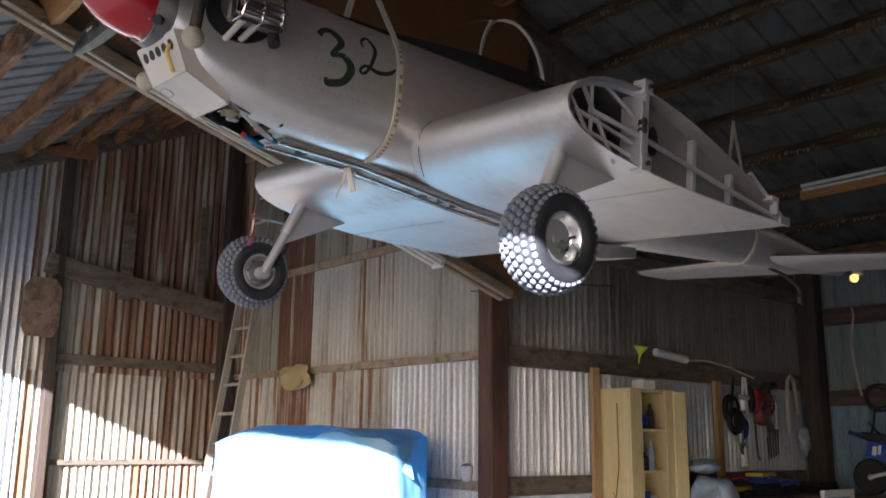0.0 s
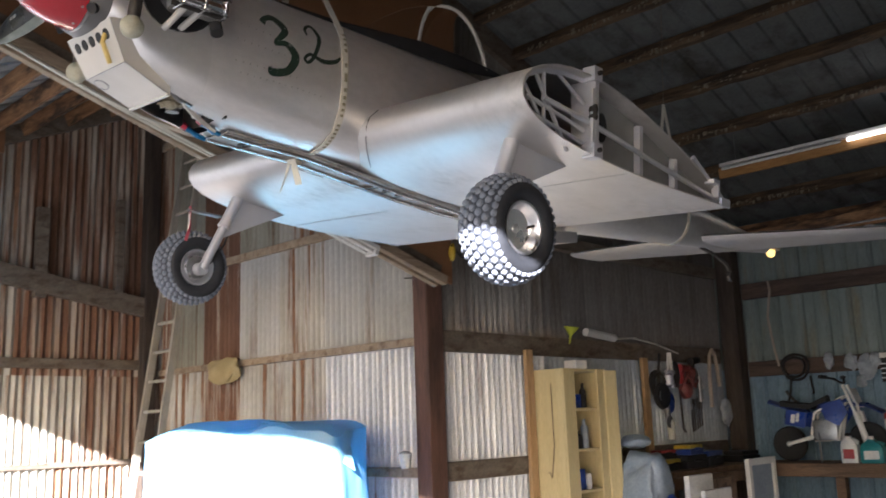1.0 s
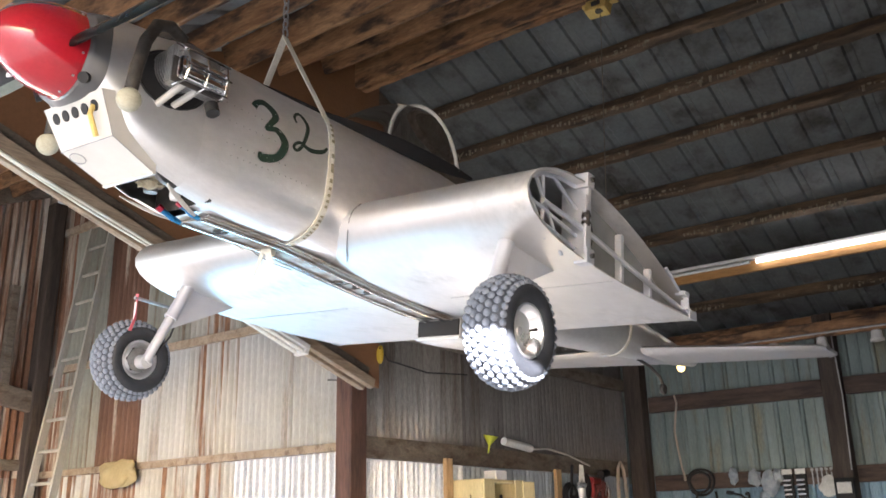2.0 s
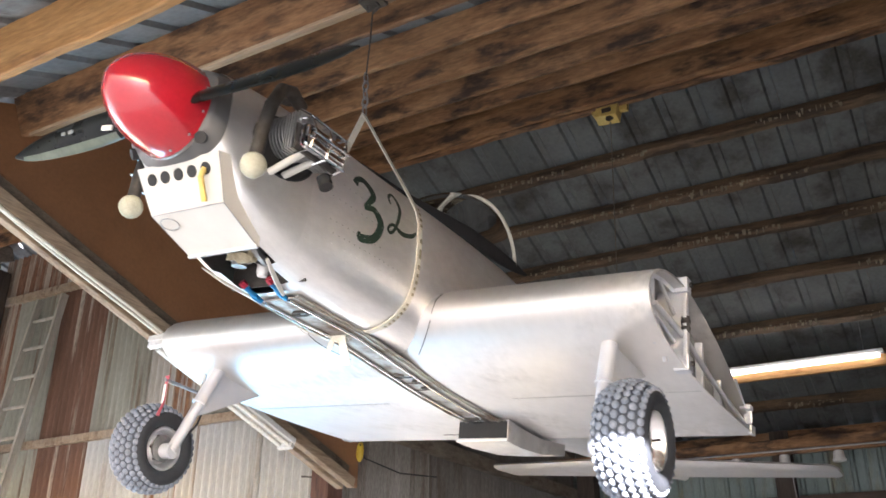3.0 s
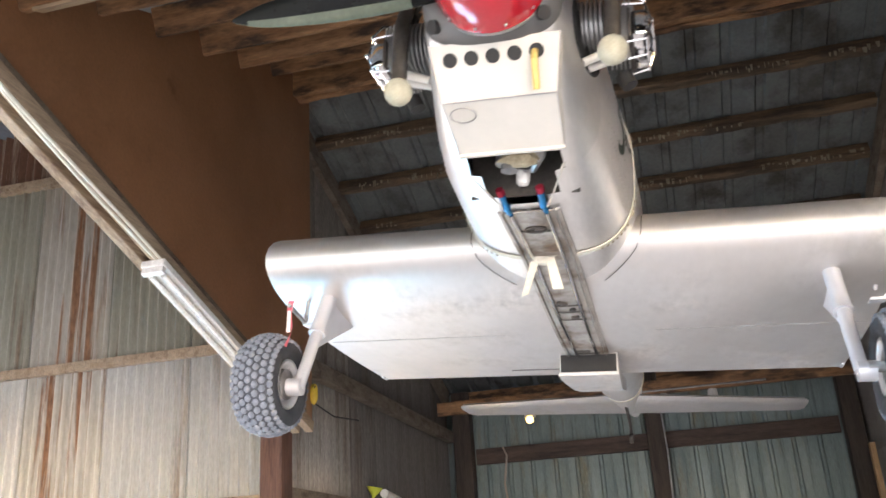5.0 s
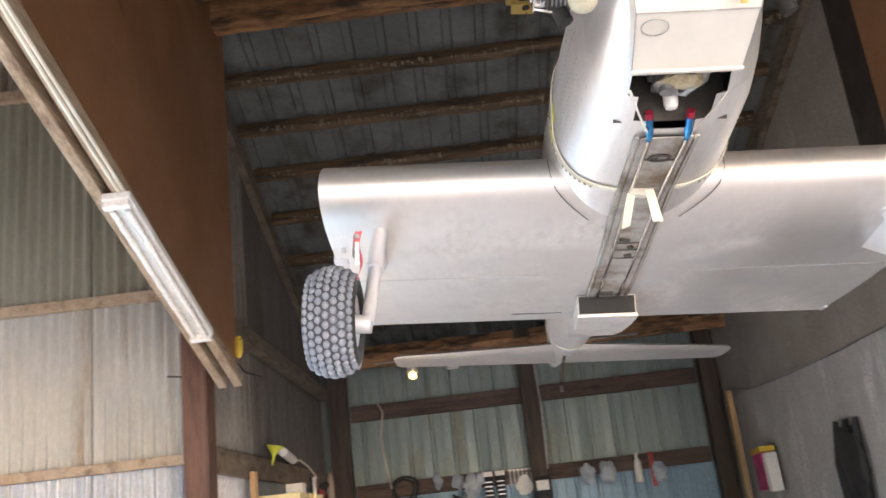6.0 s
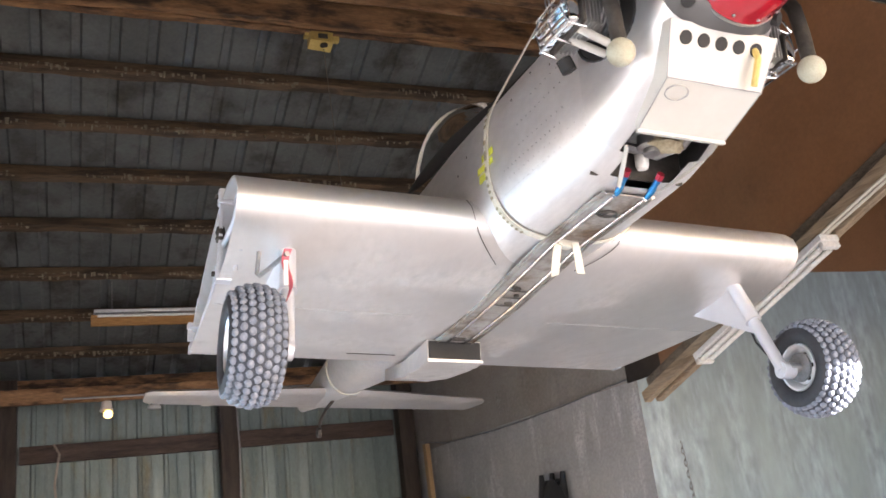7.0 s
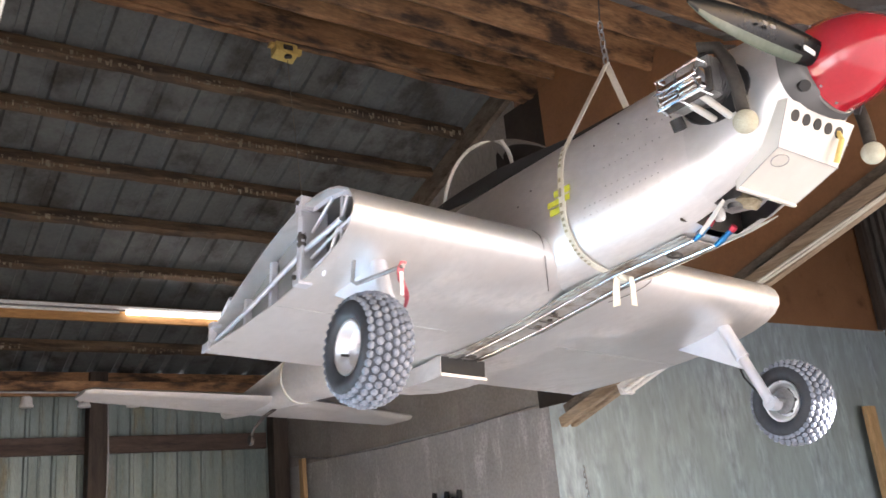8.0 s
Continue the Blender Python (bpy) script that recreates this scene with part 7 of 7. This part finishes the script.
jug(9.17, 5.08, 0.926, 0.15, 0.11, 0.24, WHITE, "white plastic oil jug on the shelf before the bike")
jug(9.17, 4.88, 0.926, 0.20, 0.12, 0.21, TEAL, "teal plastic oil jug on the shelf before the bike")
jug(9.17, 4.34, 0.926, 0.22, 0.14, 0.22, REDPLASTIC, "red plastic fuel can on the shelf")
rnd = random.Random(21)
boxes(CARD, "crate", [((9.46, 4.64, 1.056), (0.22, 0.40, 0.26))], "brown wooden crate on the shelf with bottles on it", "crate", "", "", 0.006)
stand = [(9.41 + 0.09 * (i % 2), 4.80 - 0.062 * i, 1.186) for i in range(6)] + [(9.50, 3.78 - 0.1 * i, 0.926) for i in range(3)]
for i, (x, y, z) in enumerate(stand):
    r, hgt = rnd.uniform(0.028, 0.036), rnd.uniform(0.19, 0.25)
    bot = thing("spray_bottle", "coloured spray bottle with a pale label by the back wall", "bottle", group="spray bottles")
    bm = bmesh.new()
    lathe(bm, [(0.002, 0), (r, 0), (r, hgt * 0.72), (r * 0.4, hgt * 0.82)], Matrix.Translation((x, y, z)), 14)
    part("body", bm, [REDPLASTIC, WHITE, BLUEPLASTIC, WHITE, BLUEPLASTIC, REDPLASTIC][i % 6], bot, "", 40)
    bm = bmesh.new()
    lathe(bm, [(r * 0.42, hgt * 0.81), (r * 0.42, hgt * 0.95), (0.002, hgt)], Matrix.Translation((x, y, z)), 10)
    part("cap", bm, [WHITE, BLACK, REDPLASTIC][i % 3], bot, "", 40)
    bm = bmesh.new()
    lathe(bm, [(r + 0.001, hgt * 0.15), (r + 0.001, hgt * 0.55)], Matrix.Translation((x, y, z)), 14)
    part("label", bm, PAPER, bot, "pale paper label", 40)
tb = thing("tool_box", "red steel tool box on the shelf", "tool box")
bm = bmesh.new()
box(bm, (9.38, 4.25, 1.04), (0.20, 0.36, 0.226), None, 0.008)
part("body", bm, REDPLASTIC, tb)
bm = bmesh.new()
box(bm, (9.38, 4.25, 1.186), (0.21, 0.37, 0.062), None, 0.012)
part("lid", bm, REDPLASTIC, tb)
for y in (4.14, 4.36):
    bm = bmesh.new()
    box(bm, (9.272, y, 1.15), (0.012, 0.03, 0.05), None, 0.003)
    part("latch", bm, STEEL, tb, "steel latch")
boxes(CARD, "carton", [((9.40, 4.31, 1.292), (0.14, 0.15, 0.15))], "small brown carton on the red tool box", "carton", "", "shelf cartons")
bm = bmesh.new()
lathe(bm, [(0.002, 0), (0.05, 0), (0.056, 0.13), (0.06, 0.14), (0.06, 0.16), (0.002, 0.165)], Matrix.Translation((9.40, 4.14, 1.217)), 18)
solid("tub", bm, WHITE, "white plastic tub on the red tool box", "tub", smooth=40)
boxes(CARD, "carton", [((9.45, 3.95, 1.02), (0.20, 0.26, 0.19)), ((9.46, 3.3, 1.06), (0.22, 0.34, 0.27))], "brown carton on the shelf", "carton", "", "shelf cartons")


# things hung on the girt of the back wall
def hung_d(name, lab, cat, material, y, z, build):
    b = bmesh.new()
    build(b, y, z)
    return solid(name, b, material, lab, cat, "things on the back wall", smooth=40)


hung_d("hose_coil", "black inner tube hung on the back wall", "hose", BLACK, 5.77, 1.86, lambda b, y, z: [tube(b, [p for p in torus_pts((9.79 - 0.01 * q, y + 0.01 * q, z), 0.14 - 0.03 * q, 24, Matrix.Rotation(radians(90), 4, "Z"), 1.0, 0.06)], 0.013, 6) for q in range(2)])
hung_d("rope", "pale rope hanging down beside the corner post", "rope", SACK, 5.94, 2.4, lambda b, y, z: tube(b, [(9.83, y + 0.05, 2.80), (9.75, y, 2.70), (9.72, y + 0.04, 2.4), (9.72, y + 0.0, 2.05), (9.72, y - 0.03, 1.88)], 0.012, 6))
for y, z, sx, sz, mt, nm in ((5.42, 1.90, 0.10, 0.16, CLEARBAG, "plastic_bag"), (5.06, 1.82, 0.16, 0.24, CLEARBAG, "plastic_bag"), (3.6, 1.80, 0.16, 0.24, CLEARBAG, "plastic_bag"), (3.05, 1.74, 0.15, 0.2, CLEARBAG, "plastic_bag")):
    hung_d(nm, "crumpled clear plastic bag of parts on the back wall", "bag", mt, y, z, lambda b, y, z: lump(b, (9.79, y, z), (0.09, sx, sz), y * 7, 0.4, 3))
for y in (4.88, 4.75):
    hung_d("tool_card", "black packaged tool hung on the back wall", "tool", BLACK, y, 1.78, lambda b, y, z: (box(b, (9.81, y, z), (0.02, 0.10, 0.24), None, 0.004), lump(b, (9.79, y, z - 0.03), (0.05, 0.07, 0.12), 2, 0.2, 2)))
for i in range(6):
    hung_d("wrench", "bright steel wrench hung in a row", "wrench", STEEL, 4.64 - 0.045 * i, 1.84, lambda b, y, z: (box(b, (9.815, y, z), (0.006, 0.014, 0.16 - 0.01 * i), None, 0.002), lathe(b, [(0.008, 0), (0.016, 0), (0.016, 0.006), (0.008, 0.006)], Matrix.Translation((9.812, y, z + 0.09)) @ Matrix.Rotation(radians(90), 4, "Y"), 12)))
hung_d("charger", "white and black battery charger fixed to the post", "charger", BLACK, 4.32, 1.72, lambda b, y, z: box(b, (9.66, y, z), (0.06, 0.18, 0.22), None, 0.012))
hung_d("notice", "white printed card on the charger", "card", PAPER, 4.32, 1.74, lambda b, y, z: box(b, (9.626, y, z), (0.004, 0.13, 0.10)))
hung_d("spray_bottle", "white paper-wrapped bottle on the back wall", "bottle", PAPER, 3.28, 1.80, lambda b, y, z: lathe(b, [(0.04, -0.14), (0.04, 0.06), (0.018, 0.11), (0.018, 0.16)], Matrix.Translation((9.78, y, z)), 14))
hung_d("square", "red steel square hung on the back wall", "tool", REDPLASTIC, 3.12, 1.78, lambda b, y, z: box(b, (9.81, y, z), (0.012, 0.05, 0.36), None, 0.003))
hung_d("water_pipe", "thin grey pipe down the middle post", "pipe", STEEL, 4.24, 2.5, lambda b, y, z: tube(b, [(9.68, y, 3.2), (9.68, y - 0.02, 2.6), (9.68, y, 1.9)], 0.008, 6))

hung_d("hose_tail", "black hose ends trailing below the inner tube", "hose", BLACK, 5.72, 1.7, lambda b, y, z: [tube(b, [(9.78, y + 0.10 * q, z + 0.06), (9.77, y + 0.12 * q, z - 0.10), (9.78, y + 0.05 + 0.16 * q, z - 0.24 - 0.12 * q)], 0.013, 6) for q in (-1, 1)])
for i, (y, z, sx, sz) in enumerate(((5.20, 1.88, 0.12, 0.16), (4.97, 1.88, 0.10, 0.14), (5.12, 1.68, 0.10, 0.14), (3.82, 1.80, 0.14, 0.20))):
    hung_d("plastic_bag", "crumpled clear plastic bag of parts on the back wall", "bag", CLEARBAG, y, z, lambda b, y, z: lump(b, (9.79, y, z), (0.08, sx, sz), 3 + 5 * i, 0.5, 3))
for y in (4.88, 4.75):
    hung_d("card_header", "white header card above a packaged tool", "card", PAPER, y, 1.92, lambda b, y, z: box(b, (9.795, y, z), (0.006, 0.10, 0.05), None, 0.001))
    for q in range(4):
        hung_d("blister_strip", "pale strip on a packaged tool", "card", ALU_PAINT, y, 1.70 + 0.045 * q, lambda b, y, z: box(b, (9.758, y, z), (0.004, 0.075, 0.012)))
hung_d("rag", "pale rag hung over the girt", "rag", PAPER, 4.50, 1.76, lambda b, y, z: lump(b, (9.80, y, z), (0.04, 0.16, 0.20), 17, 0.4, 3))
hung_d("bent_bracket", "dark bent bracket hung under the tubes", "bracket", IRON, 5.80, 1.50, lambda b, y, z: tube(b, [(9.80, y + 0.10, z + 0.12), (9.79, y + 0.02, z + 0.02), (9.79, y - 0.10, z - 0.06), (9.80, y - 0.13, z - 0.12)], 0.014, 6))

# south side of the deep bay
bm = bmesh.new()
tube(bm, [(9.7, 2.27, 2.52), (8.8, 2.27, 2.40), (7.6, 2.27, 2.37), (6.4, 2.27, 2.38), (5.35, 2.27, 2.42)], 0.005, 6)
solid("cable", bm, STEEL, "thin grey cable sagging along the grey wall", "cable")
pk = thing("shopping_bag", "magenta and white bag with a yellow top on a hook", "bag")
for nm, c, s, mt in (("body", (8.55, 2.33, 1.62), (0.26, 0.12, 0.34), MAGENTA), ("label", (8.47, 2.268, 1.62), (0.002, 0.002, 0.002), PAPER), ("top", (8.52, 2.34, 1.80), (0.34, 0.14, 0.05), YELLOWPLASTIC), ("panel", (8.36, 2.33, 1.60), (0.10, 0.11, 0.34), PAPER)):
    if nm == "label":
        continue
    bm = bmesh.new()
    box(bm, c, s, Matrix.Rotation(0.05, 4, "Y"), 0.012)
    part(nm, bm, mt, pk)
wd = thing("hung_waders", "black rubber gear hung on the grey wall", "rubber gear")
for q in range(5):
    bm = bmesh.new()
    x = 6.5 + 0.09 * q
    tube(bm, [(x, 2.27, 1.9 - 0.05 * (q % 2)), (x + 0.02, 2.29, 1.6), (x - 0.03 * (q % 3), 2.30, 1.2 - 0.1 * q)], [0.02, 0.045, 0.03], 8)
    part("rubber_leg", bm, BLACK, wd, "", 50)
bm = bmesh.new()
lump(bm, (6.6, 2.30, 1.58), (0.34, 0.10, 0.5), 8, 0.35, 3)
part("rubber_bib", bm, BLACK, wd, "", 50)
chain((5.262, 2.00, 1.45), (5.262, 2.03, 1.95), "chain", "rusty chain hung on the post by the corrugated wall", 0.05)
bm = bmesh.new()
tube(bm, [(5.2, 6.32, 2.70), (5.45, 6.45, 2.66), (6.0, 6.50, 2.64), (6.6, 6.53, 2.70)], 0.005, 6)
solid("cable", bm, BLACK, "thin black cable from the frame to the side wall", "cable")
bm = bmesh.new()
lump(bm, (5.23, 6.34, 2.66), (0.05, 0.06, 0.14), 5, 0.2, 2)
solid("plug_socket", bm, YELLOWPLASTIC, "yellow plug socket at the end of the frame", "socket", smooth=50)
bm = bmesh.new()
tube(bm, [(5.16, 6.650, 2.50), (5.11, 6.74, 2.505)], 0.006, 6)
solid("spike", bm, IRON, "iron spike driven into the post", "spike")
bm = bmesh.new()
lathe(bm, [(0.03, 0), (0.045, 0.05), (0.05, 0.11), (0.02, 0.13)], Matrix.Translation((5.21, 6.88, 1.09)), 14)
solid("tin", bm, PAPER, "white tin standing on the girt beside the post", "tin", smooth=40)

boxes(PALE, "leaning_plank", [((5.17, -1.68, 1.18), (0.05, 0.16, 2.34))], "pale orange timber plank standing against the wall", "plank", "", "")
